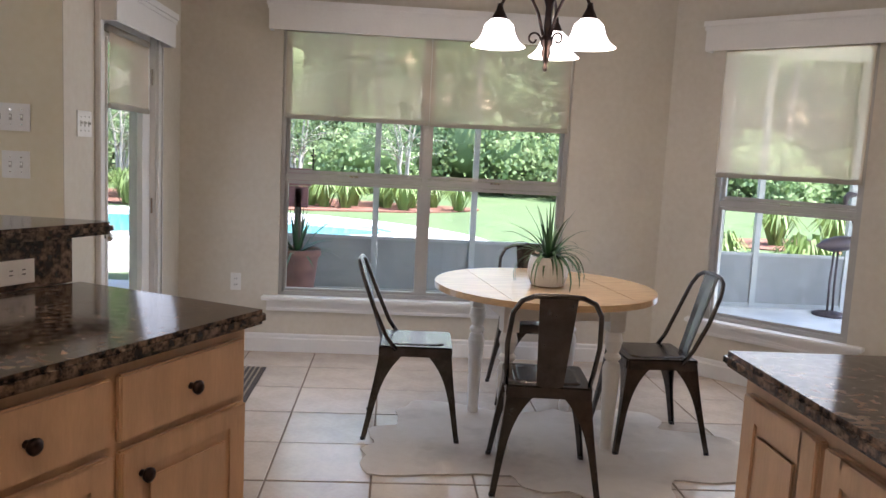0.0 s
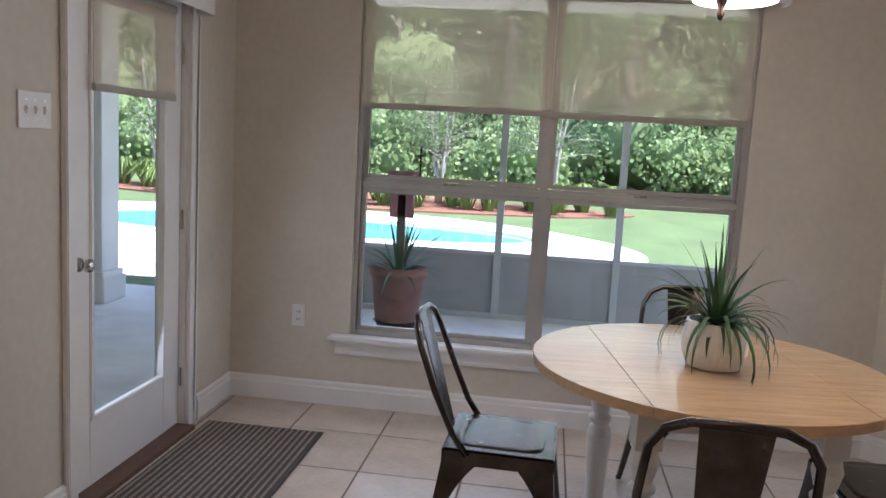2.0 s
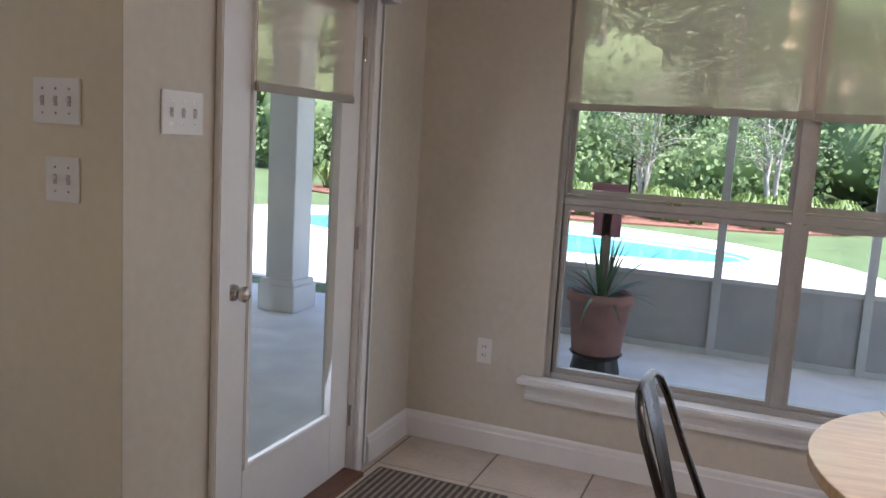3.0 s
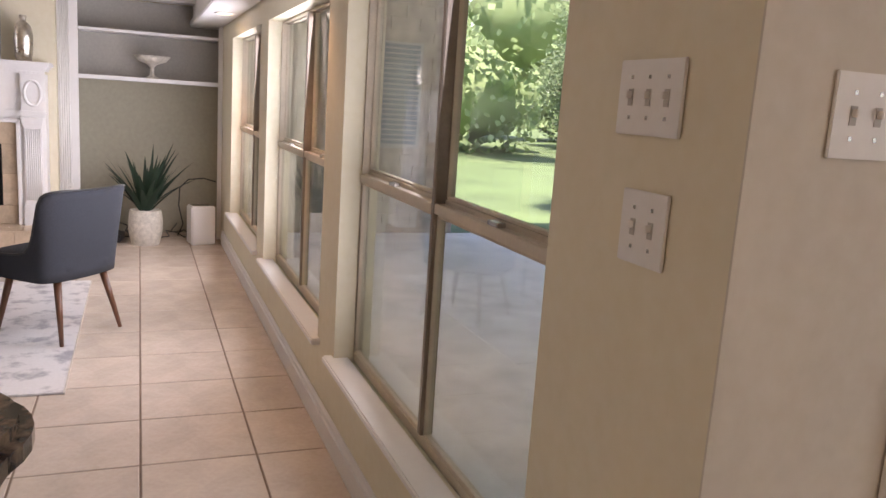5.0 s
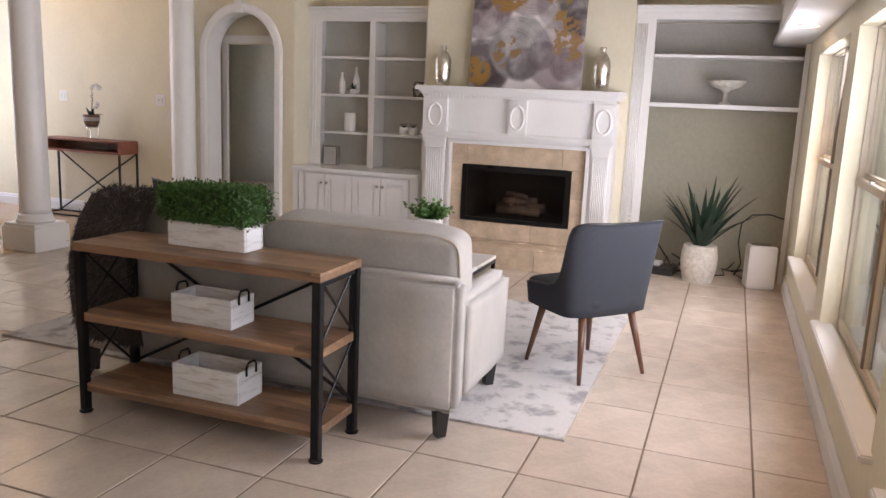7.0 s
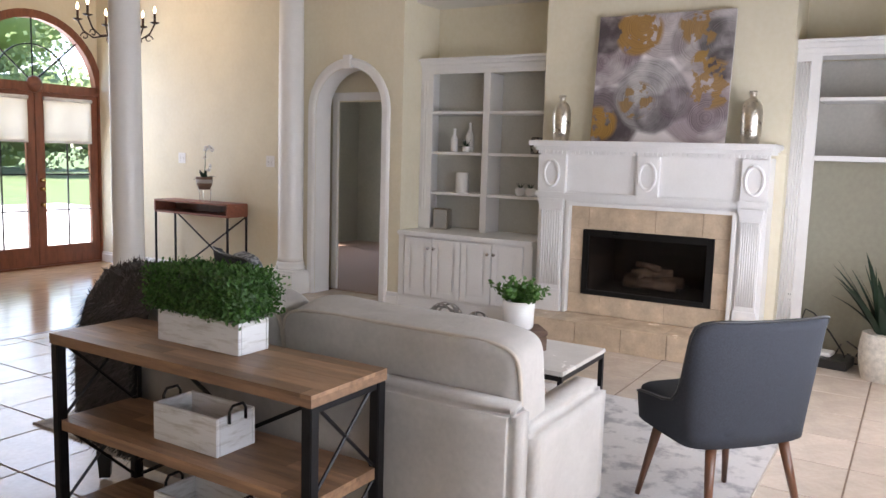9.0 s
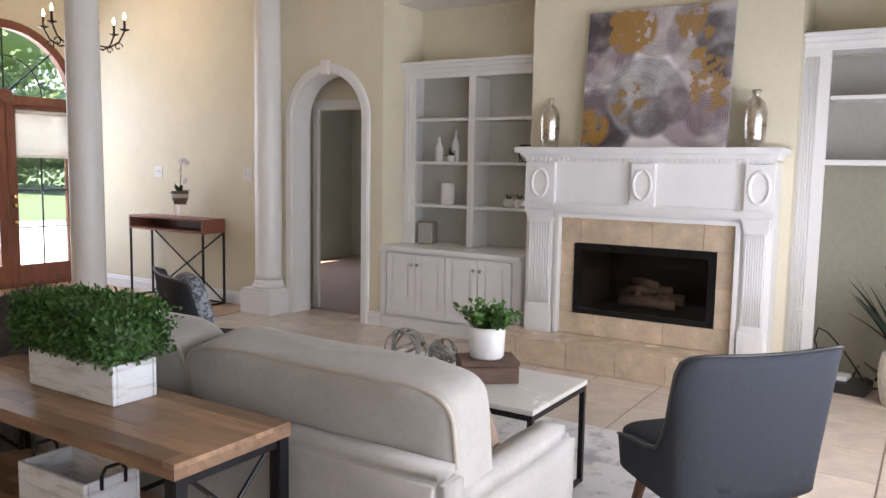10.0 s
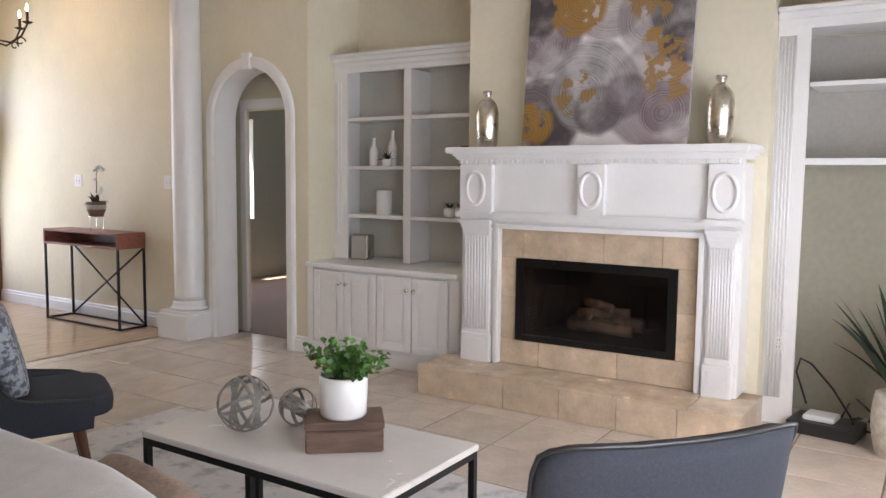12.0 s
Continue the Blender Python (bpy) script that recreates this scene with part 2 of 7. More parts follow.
SHADEBAR = material("shade_bar_taupe", (0.36, 0.33, 0.27), 0.6)
LIVFRAME = material("tan_window_frame", (0.58, 0.50, 0.39), 0.45, var=0.1, scale=12)
LIVDARK = material("bronze_mullion", (0.25, 0.20, 0.155), 0.45, var=0.15, scale=12)
ALU = material("window_aluminium", (0.44, 0.43, 0.41), 0.4, metal=0.2, var=0.06, scale=12)
GREYPANEL = material("grey_kick_panel", (0.30, 0.29, 0.275), 0.6, var=0.12, scale=3)
PORCHWHITE = material("porch_white_paint", (0.74, 0.72, 0.68), 0.6, var=0.08, scale=4, bump=0.05)
CONCRETE = material("pale_concrete", (0.66, 0.64, 0.61), 0.85, var=0.2, scale=3, bump=0.15, bscale=40)
WATER = material("pool_water", (0.09, 0.36, 0.43), 0.06, var=0.15, scale=2, bump=0.08, bscale=5)
LAWN = material("mown_lawn", (0.08, 0.125, 0.045), 0.9, var=0.3, scale=0.8, bump=0.5, bscale=60)
MULCH = material("red_mulch", (0.20, 0.085, 0.055), 0.95, var=0.5, scale=9, bump=0.6, bscale=60)
BARK = material("tree_bark", (0.17, 0.14, 0.11), 0.9, var=0.4, scale=9, bump=0.5, bscale=30)
LEAF = material("tree_foliage", (0.17, 0.24, 0.12), 0.7, var=0.3, scale=1.2, rand=0.25, trans=0.45)
FARLEAF = material("woodland_foliage", (0.30, 0.40, 0.19), 0.8, var=0.3, scale=0.4, rand=0.10, color2=(0.21, 0.29, 0.13), trans=0.45)
BRICK = material("pale_stone_brick", (0.48, 0.42, 0.36), 0.85, var=0.3, scale=6, bump=0.2)
SHUTTER = material("blue_grey_shutter", (0.22, 0.27, 0.30), 0.6, var=0.1, scale=6)


# ---- builders ----
def bmnew():
    return bmesh.new()


def box(bm, x0, x1, y0, y1, z0, z1, m=None):
    v = [bm.verts.new((x, y, z)) for z in (z0, z1) for x, y in ((x0, y0), (x1, y0), (x1, y1), (x0, y1))]
    for f in ((3, 2, 1, 0), (4, 5, 6, 7), (0, 1, 5, 4), (1, 2, 6, 5), (2, 3, 7, 6), (3, 0, 4, 7)):
        bm.faces.new([v[i] for i in f])
    if m is not None:
        for q in v:
            q.co = m @ q.co
    return bm


def tube(bm, pts, r, seg=8, closed=False, taper=None):
    pts = [Vector(p) for p in pts]
    n, rings = len(pts), []
    ref = Vector((0, 0, 1))
    side = None
    for i, p in enumerate(pts):
        a = pts[(i - 1) % n] if closed or i else pts[0]
        b = pts[(i + 1) % n] if closed or i < n - 1 else pts[-1]
        d = (b - a).normalized()
        if side is None:
            side = d.cross(ref if abs(d.z) < 0.95 else Vector((1, 0, 0))).normalized()
        side = (side - d * side.dot(d)).normalized()
        up = d.cross(side)
        rad = r if taper is None else r + (taper - r) * i / (n - 1)
        rings.append([bm.verts.new(p + rad * (math.cos(t) * side + math.sin(t) * up)) for t in (2 * math.pi * k / seg for k in range(seg))])
    for i in range(n if closed else n - 1):
        a, b = rings[i], rings[(i + 1) % n]
        for k in range(seg):
            bm.faces.new((a[k], a[(k + 1) % seg], b[(k + 1) % seg], b[k]))
    if not closed:
        bm.faces.new(rings[0][::-1])
        bm.faces.new(rings[-1])
    return bm


def lathe(bm, prof, at=(0, 0, 0), seg=20, wave=None):
    rings = []
    for r, z in prof:
        rings.append([bm.verts.new((at[0] + r * (1 + (wave(k / seg, z) if wave else 0)) * math.cos(2 * math.pi * k / seg),
                                    at[1] + r * (1 + (wave(k / seg, z) if wave else 0)) * math.sin(2 * math.pi * k / seg), at[2] + z)) for k in range(seg)])
    for a, b in zip(rings, rings[1:]):
        for k in range(seg):
            bm.faces.new((a[k], a[(k + 1) % seg], b[(k + 1) % seg], b[k]))
    if prof[0][0] > 1e-4:
        bm.faces.new(rings[0][::-1])
    if prof[-1][0] > 1e-4:
        bm.faces.new(rings[-1])
    return bm


def puff(bm, cx, cy, cz, sx, sy, sz, p=0.35, nu=20, nv=12, m=None):
    """A soft cushion: a rounded box (superellipsoid)."""
    def sp(v, e):
        return math.copysign(abs(v) ** e, v)
    rows = []
    for i in range(nv + 1):
        a = -math.pi / 2 + math.pi * i / nv
        row = []
        for k in range(nu):
            b = 2 * math.pi * k / nu
            c = Vector((cx + sx * sp(math.cos(a), p) * sp(math.cos(b), p), cy + sy * sp(math.cos(a), p) * sp(math.sin(b), p), cz + sz * sp(math.sin(a), p)))
            row.append(bm.verts.new(m @ c if m is not None else c))
        rows.append(row)
    for a, b in zip(rows, rows[1:]):
        for k in range(nu):
            bm.faces.new((a[k], a[(k + 1) % nu], b[(k + 1) % nu], b[k]))
    return bm


def link(name, bm, mat, parent=None, label="", smooth=False, bevel=0.0, m=None):
    if bevel:
        bmesh.ops.remove_doubles(bm, verts=bm.verts, dist=1e-5)
        bmesh.ops.bevel(bm, geom=[e for e in bm.edges if len(e.link_faces) == 2 and e.calc_face_angle(0) > 0.5], offset=bevel, segments=2, affect="EDGES", clamp_overlap=True)
    if m is not None:
        bm.transform(m)
    bmesh.ops.recalc_face_normals(bm, faces=bm.faces)
    me = bpy.data.meshes.new(name)
    bm.to_mesh(me)
    bm.free()
    me.materials.append(mat)
    if smooth:
        for p in me.polygons:
            p.use_smooth = True
    ob = new(name, me)
    if parent is not None:
        ob.parent = parent
    if label:
        ob["label"] = label
    return ob


def part(name, bm, mat, parent, label="", smooth=False, bevel=0.0):
    return link(name, bm, mat, parent, label, smooth, bevel)


def thing(name, label, category, group="", kind="", at=None):
    ob = new(name)
    ob.empty_display_size = 0.1
    tagged(ob, label, category, group, kind)
    if at is not None:
        ob.matrix_basis = at
    return ob


def B(*dims):
    return box(bmnew(), *dims)


def structure(name, bm, mat, label, category="", bevel=0.0, smooth=False):
    return tagged(link(name, bm, mat, bevel=bevel, smooth=smooth), label, category or name.split("_")[0], kind="structure")


def wall_bm(a0, a1, z0, z1, t, holes=(), skin=None):
    """A wall along local x from a0 to a1, of thickness t towards +y, with rectangular holes (a, b, low, high) cut through."""
    bm = bmnew()
    xs = sorted({a0, a1, *[h[0] for h in holes], *[h[1] for h in holes]})
    for x0, x1 in zip(xs, xs[1:]):
        zs = [(h[2], h[3]) for h in holes if h[0] <= x0 + 1e-6 and h[1] >= x1 - 1e-6]
        lo = z0
        for a, b in sorted(zs):
            if a > lo:
                box(bm, x0, x1, 0, t, lo, a)
            lo = b
        if lo < z1:
            box(bm, x0, x1, 0, t, lo, z1)
    if skin:
        box(bm, skin[0], skin[1], 0, 0.004, z0, z1)
    bmesh.ops.remove_doubles(bm, verts=bm.verts, dist=1e-5)
    return bm

# ---- large structure ----
NY, DX, LY = 5.255, -1.258, 3.44        # nook window wall, door wall, living window wall
FX, AX, BX = -8.08, -8.0, -8.60         # chimney breast, arch and foyer wall, back of the alcoves
KH, LH = 2.9, 4.0                       # ceilings of kitchen and living room
ROT90 = pose(0, 0, 0, 0, 0, 90)


def structure_at(name, bm, mat, m, label, category="wall"):
    bm.transform(m)
    return structure(name, bm, mat, label, category)


# nook wall with its window, local x along the wall, +y outwards
structure_at("wall_nook", wall_bm(DX - 0.15, 2.06, -0.1, KH, 0.15, [(-0.60, 1.33, 0.36, 2.2)]), WALLK, pose(0, NY, 0), "beige painted nook wall round a wide window")
BAY = pose(2.0, NY, 0, 0, 0, -45)
structure_at("wall_bay", wall_bm(0, 1.75, -0.1, KH, 0.15, [(0.36, 1.25, 0.36, 2.2)]), WALLK, BAY, "beige painted angled bay wall with a window")
structure_at("wall_kitchen", wall_bm(0, 9.9, -0.1, KH, 0.15), WALLK, pose(3.23, 4.08, 0, 0, 0, -90), "plain beige kitchen wall")
DOORW = pose(DX, LY, 0, 0, 0, 90)       # local x runs from the outer corner towards the nook
structure_at("wall_door", wall_bm(0.15, NY - LY, -0.1, KH, 0.15, [(0.405, 1.295, -0.1, 2.04)], (0, 0.15)), WALLK, DOORW, "beige painted wall with the glazed patio door")
WIN = [(-3.43, -1.757), (-5.41, -3.74), (-7.39, -5.72)]
structure_at("wall_living_windows", wall_bm(-8.7, DX - 0.004, -0.1, LH, 0.15, [(a, b, 0.357, 1.86) for a, b in WIN]), WALL, pose(0, LY, 0), "cream painted living room wall with three windows")
structure("wall_header", B(DX - 0.001, DX + 0.15, -5.67, LY, KH + 0.01, LH), WALL, "cream painted header where the ceiling rises", "wall")
structure("wall_chimney", B(-8.7, FX, 0.15, 2.04, 1.5, LH), WALL, "cream painted chimney breast over the fireplace", "wall")
structure("wall_chimney_sides", box(box(B(-8.7, FX, 0.15, 0.5, -0.1, 1.498), -8.7, FX, 1.76, 2.04, -0.1, 1.498), -8.7, FX, 0.5, 1.76, 1.06, 1.498), WALL, "cream painted masonry beside the firebox", "wall")
structure("wall_alcove_back", box(B(-8.75, BX, -1.22, 0.15, -0.1, LH), -8.75, BX, 2.04, 3.44, -0.1, LH), WALL, "cream painted back wall of the alcoves", "wall")
# wall with the arch, its opening cut as a half circle on straight jambs
bm = bmnew()
ARC0, ARC1, SPRING = -2.250, -1.442, 1.81
ARCC, ARCR = (ARC0 + ARC1) / 2, (ARC1 - ARC0) / 2
box(bm, AX - 0.22, AX, -5.67, ARC0, -0.1, LH)
box(bm, AX - 0.75, AX, ARC1, -1.22, -0.1, LH)
for k in range(24):
    a0, a1 = math.pi * k / 24, math.pi * (k + 1) / 24
    y0, y1 = ARCC - ARCR * math.cos(a0), ARCC - ARCR * math.cos(a1)
    z0, z1 = SPRING + ARCR * math.sin(a0), SPRING + ARCR * math.sin(a1)
    vs = [bm.verts.new(p) for p in ((AX, y0, z0), (AX, y1, z1), (AX, y1, LH), (AX, y0, LH), (AX - 0.22, y0, z0), (AX - 0.22, y1, z1), (AX - 0.22, y1, LH), (AX - 0.22, y0, LH))]
    for f in ((0, 1, 2, 3), (7, 6, 5, 4), (0, 4, 5, 1), (3, 2, 6, 7)):
        bm.faces.new([vs[i] for i in f])
bmesh.ops.remove_doubles(bm, verts=bm.verts, dist=1e-5)
structure("wall_arch", bm, WALL, "cream painted wall with an arched opening", "wall")
# front wall with the arched double door
FY, FC, FR, FS = -5.67, -7.20, 0.84, 2.04
bm = bmnew()
box(bm, -8.25, FC - FR, FY - 0.15, FY, -0.1, LH)
box(bm, FC + FR, 3.4, FY - 0.15, FY, -0.1, LH)
for k in range(28):
    a0, a1 = math.pi * k / 28, math.pi * (k + 1) / 28
    x0, x1 = FC - FR * math.cos(a0), FC - FR * math.cos(a1)
    z0, z1 = FS + FR * math.sin(a0), FS + FR * math.sin(a1)
    vs = [bm.verts.new(p) for p in ((x0, FY, z0), (x1, FY, z1), (x1, FY, LH), (x0, FY, LH), (x0, FY - 0.15, z0), (x1, FY - 0.15, z1), (x1, FY - 0.15, LH), (x0, FY - 0.15, LH))]
    for f in ((3, 2, 1, 0), (4, 5, 6, 7), (0, 4, 5, 1), (3, 2, 6, 7)):
        bm.faces.new([vs[i] for i in f])
bmesh.ops.remove_doubles(bm, verts=bm.verts, dist=1e-5)
structure("wall_front", bm, WALL, "cream painted front wall round the arched entrance", "wall")
# room beyond the arch
structure("wall_far_room", box(box(B(-12.2, -12.05, -5.0, 1, -0.1, 2.8), -12.05, -8.25, -5.0, -4.85, -0.1, 0.8), -12.2, -8.76, 0.5, 0.65, -0.1, 2.8), GREYWALL, "sage grey wall of the room beyond", "wall")
# unseen window opening, made up to give the lamp below a place
structure("wall_far_window", box(box(B(-12.05, -10.9, -5.0, -4.85, 0.8, 2.8), -9.3, -8.25, -5.0, -4.85, 0.8, 2.8), -10.9, -9.3, -5.0, -4.85, 2.1, 2.8), GREYWALL, "sage grey wall round an added unseen opening in the room beyond", "wall")
# added fill lamp that brightens the room behind the arch
lamp("far_room_fill", "AREA", look((-10.1, -4.8, 1.45), (-10.1, 0, 0.9)), 3.5, DAY, size=(1.5, 1.2))
structure("wall_far_room_pier", B(-10.9, -10.75, -2.2, 0.5, -0.1, 2.8), GREYWALL, "sage grey pier in the room beyond", "wall")
structure("wall_inner_door", wall_bm(-4.85, -1.46, -0.1, 2.8, 0.06, [(-2.272, -1.497, -0.1, 1.92)]), WALL, "cream wall with a cased doorway behind the arch", "wall").matrix_basis = pose(-8.34, 0, 0, 0, 0, 90)
structure("ceiling_far_room", B(-12.2, -8.2, -5, 0.65, 2.8, 2.9), CEIL, "white ceiling of the room beyond", "ceiling")
structure("floor_carpet", B(-12.2, -8.30, -5, 0.65, -0.06, 0.006), CARPET, "brown carpet in the room beyond the arch", "floor")
structure("ceiling_kitchen", B(DX, 3.5, -5.8, 5.5, KH, KH + 0.12), CEIL, "white kitchen and nook ceiling", "ceiling")
structure("ceiling_living", B(-8.8, DX + 0.15, -5.8, 3.6, LH, LH + 0.12), CEIL, "white high living room ceiling", "ceiling")
structure("soffit", box(B(-8.6, -1.8, 3.19, 3.44, 2.06, 2.5), -8.6, -1.8, 3.16, 3.44, 2.0, 2.06), TRIM, "white boxed soffit above the living room windows", "soffit", bevel=0.008)
for x in (-6.75, -4.0):
    lt = thing("recessed_light", "small round lit recessed soffit light", "light", "soffit lights")
    part("lens", lathe(bmnew(), [(0.0, 1.994), (0.055, 1.994), (0.055, 2.002)], (x, 3.31, 0)), CANLIGHT, lt)
    part("trim_ring", lathe(bmnew(), [(0.055, 1.998), (0.055, 1.99), (0.075, 1.99), (0.078, 1.999)], (x, 3.31, 0)), TRIM, lt)
    lamp("soffit_lamp", "SPOT", pose(x, 3.31, 1.985), 5, (1, 0.60, 0.30), radius=0.04)


# unseen, assumed ceiling lights, added to brighten kitchen, nook and living room warmly
for x, y in ((0.35, 0.55), (0.35, -1.6)):
    lt = thing("recessed_light", "round lit recessed kitchen ceiling light, unseen and assumed", "light", "kitchen ceiling lights")
    part("lens", lathe(bmnew(), [(0.0, KH - 0.004), (0.07, KH - 0.004), (0.07, KH)], (x, y, 0)), CANLIGHT, lt)
    part("trim_ring", lathe(bmnew(), [(0.07, KH - 0.002), (0.07, KH - 0.008), (0.095, KH - 0.008), (0.098, KH - 0.001)], (x, y, 0)), TRIM, lt)
    lamp("assumed_kitchen_lamp", "POINT", pose(x, y, KH - 0.12), 3.6, (1, 0.74, 0.48), radius=0.07)


def baseboard(name, pts, h=0.125, t=0.018, off=None):
    """A moulded skirting along a line of plan points, its face to the left of the line."""
    bm = bmnew()
    prof = [(0, 0), (t, 0), (t, h * 0.72), (t * 0.7, h * 0.78), (t * 0.62, h * 0.92), (t * 0.25, h), (0, h)]
    for (x0, y0), (x1, y1) in zip(pts, pts[1:]):
        d = Vector((x1 - x0, y1 - y0, 0)).normalized()
        n = Vector((-d.y, d.x, 0))
        a = [bm.verts.new(Vector((x0, y0, 0)) + n * u + Vector((0, 0, v))) for u, v in prof]
        b = [bm.verts.new(Vector((x1, y1, 0)) + n * u + Vector((0, 0, v))) for u, v in prof]
        for i in range(len(prof)):
            j = (i + 1) % len(prof)
            bm.faces.new((a[i], a[j], b[j], b[i]))
        bm.faces.new(a[::-1])
        bm.faces.new(b)
    return structure(name, bm, TRIM, "white moulded wooden baseboard", "baseboard")


baseboard("baseboard_nook", [(3.23, 4.03), (2.0, NY), (DX, NY), (DX, 4.84)])
baseboard("baseboard_corner", [(DX, 3.79), (DX, LY), (-8.0, LY)])
baseboard("baseboard_arch", [(AX, -1.22), (AX, -1.364)])
baseboard("baseboard_foyer", [(AX, -2.69), (AX, FY)])
baseboard("baseboard_front", [(3, FY), (FC + FR + 0.05, FY)])


# ---- windows ----
def window(name, m, w, z0, z1, rail, label, recess=0.045, mull=True, sill_out=0.05, apron=True, horn=0.06, fmat=None, mmat=None, slim=0.02, f=0.03, mw=0.023, fd=0.15):
    """Double-hung units side by side in an opening that starts at local x 0 and is w wide."""
    win = tagged(new(name), label, "window", kind="structure")
    win.matrix_basis = m
    y = recess
    fmat, mmat = fmat or ALU, mmat or ALU
    fr = bmnew()
    box(fr, 0, f, y - 0.004 if fd < 0.15 else y - 0.02, fd, z0 + 0.02, z1)
    box(fr, w - f, w, y - 0.004 if fd < 0.15 else y - 0.02, fd, z0 + 0.02, z1)
    box(fr, f, w - f, y - 0.004 if fd < 0.15 else y - 0.02, fd, z1 - f, z1)
    box(fr, f, w - f, y - 0.004 if fd < 0.15 else y - 0.02, fd, z0 + 0.02, z0 + 0.055)
    part("window_frame", fr, fmat, win, bevel=0.003)
    bays = [(f, w / 2 - mw), (w / 2 + mw, w - f)] if mull else [(f, w - f)]
    if mull:
        part("mullion", B(w / 2 - mw, w / 2 + mw, y - 0.012, fd, z0 + 0.055, z1 - f), mmat, win, bevel=0.003)
    for a, b in bays:
        part("meeting_rail", box(B(a, b, y - 0.012, y + 0.02, rail - 0.017, rail + 0.014), a, b, y + 0.021, y + 0.045, rail - 0.008, rail + 0.026), fmat, win, bevel=0.003)
        part("sash_latch", B((a + b) / 2 - 0.03, (a + b) / 2 + 0.03, y - 0.01, y + 0.012, rail + 0.0145, rail + 0.026), STEEL, win)
        for lo, hi, d in ((z0 + 0.055, rail - 0.022, 0.004), (rail + 0.03, z1 - f, 0.03)):
            s = bmnew()
            for q in ((a, a + slim, lo, hi), (b - slim, b, lo, hi), (a + slim, b - slim, lo, lo + slim), (a + slim, b - slim, hi - slim, hi)):
                box(s, q[0], q[1], y + d - 0.005, y + d + 0.02, q[2], q[3])
            part("sash", s, fmat, win, bevel=0.002)
            p = part("pane", B(a + slim * 0.9, b - slim * 0.9, y + d + 0.006, y + d + 0.01, lo + slim * 0.9, hi - slim * 0.9), GLASS, win)
            p.visible_shadow = False
    part("window_sill", B(-horn, w + horn, -sill_out, y - 0.021, z0, z0 + 0.028), TRIM, win, bevel=0.006)
    if apron:
        part("apron", box(B(-horn + 0.03, w + horn - 0.03, -0.018, -0.001, z0 - 0.075, z0 - 0.001), -horn + 0.03, w + horn - 0.03, -0.028, -0.018, z0 - 0.075, z0 - 0.055), TRIM, win, bevel=0.003)
    return win


window("window_1", pose(-0.60, NY, 0), 1.93, 0.36, 2.2, 1.187, "wide white double-hung window looking onto the porch", sill_out=0.07, horn=0.10)
window("window_2", BAY @ pose(0.36, 0, 0), 0.89, 0.36, 2.2, 1.16, "narrow white double-hung bay window", mull=False, sill_out=0.07, horn=0.10)
for i, (a, b) in enumerate(WIN):
    window("window_%d" % (3 + i), pose(a, LY, 0), b - a, 0.357, 1.86, 1.125, "tall paired double-hung living room window", recess=0.085, sill_out=0.04, horn=0.045, apron=False, fmat=LIVFRAME, mmat=LIVDARK, slim=0.006, f=0.010, mw=0.013, fd=0.115)


def roller_shade(m, w, ztop, zbot, group, mat=SHADE, bar=SHADEBAR, y=-0.012, label="beige see-through roller shade, half lowered"):
    sh = thing("roller_shade", label, "roller shade", group, at=m)
    part("fabric", B(0, w, y - 0.0008, y + 0.0008, zbot, ztop), mat, sh)
    part("bottom_bar", B(0, w, y - 0.008, y + 0.008, zbot - 0.028, zbot), bar, sh, bevel=0.003)
    part("roller_tube", tube(bmnew(), [(0, y + 0.01, ztop), (w, y + 0.01, ztop)], 0.022), bar, sh, smooth=True)
    return sh


def valance(m, w, z0, z1, label="white box valance above a window", d=0.11):
    va = thing("window_valance", label, "valance", "window valances", at=m)
    part("board", B(0, w, -d, -0.09, z0, z1), TRIM, va, bevel=0.003)
    part("return", B(0, 0.018, -0.09, -0.001, z0, z1), TRIM, va)
    part("return", B(w - 0.018, w, -0.09, -0.001, z0, z1), TRIM, va)
    part("lid", B(0.018, w - 0.018, -0.09, -0.001, z1 - 0.018, z1), TRIM, va)
    part("crown", box(B(-0.014, w + 0.014, -d - 0.014, -d, z1 - 0.03, z1 + 0.006), -0.008, w + 0.008, -d - 0.007, -d, z1 - 0.055, z1 - 0.03), TRIM, va, bevel=0.003)
    return va


roller_shade(pose(-0.575, NY, 0), 0.945, 2.15, 1.60, "nook shades", y=-0.02)
roller_shade(pose(0.375, NY, 0), 0.93, 2.15, 1.595, "nook shades", y=-0.02)
roller_shade(BAY @ pose(0.37, 0, 0), 0.87, 2.15, 1.36, "nook shades", y=-0.02)
valance(pose(-0.68, NY, 0), 2.10, 2.13, 2.31)
valance(BAY @ pose(0.26, 0, 0), 1.10, 2.13, 2.31)

# ---- patio door ----
door = tagged(new("door_1"), "white glazed patio door with a half-drawn shade, closed", "door", kind="structure")
door.matrix_basis = DOORW
D0, D1 = 0.42, 1.28
bm = bmnew()
for q in ((D0, D0 + 0.14, 0.02, 2.02), (D1 - 0.14, D1, 0.02, 2.02), (D0 + 0.14, D1 - 0.14, 0.02, 0.28), (D0 + 0.14, D1 - 0.14, 1.88, 2.02)):
    box(bm, q[0], q[1], 0.03, 0.075, q[2], q[3])
part("leaf", bm, TRIM, door, bevel=0.003)
bm = bmnew()
for q in ((D0 + 0.14, D0 + 0.16, 0.28, 1.88), (D1 - 0.16, D1 - 0.14, 0.28, 1.88), (D0 + 0.16, D1 - 0.16, 0.28, 0.30), (D0 + 0.16, D1 - 0.16, 1.86, 1.88)):
    box(bm, q[0], q[1], 0.022, 0.05, q[2], q[3])
part("glass_bead", bm, TRIM, door, bevel=0.004)
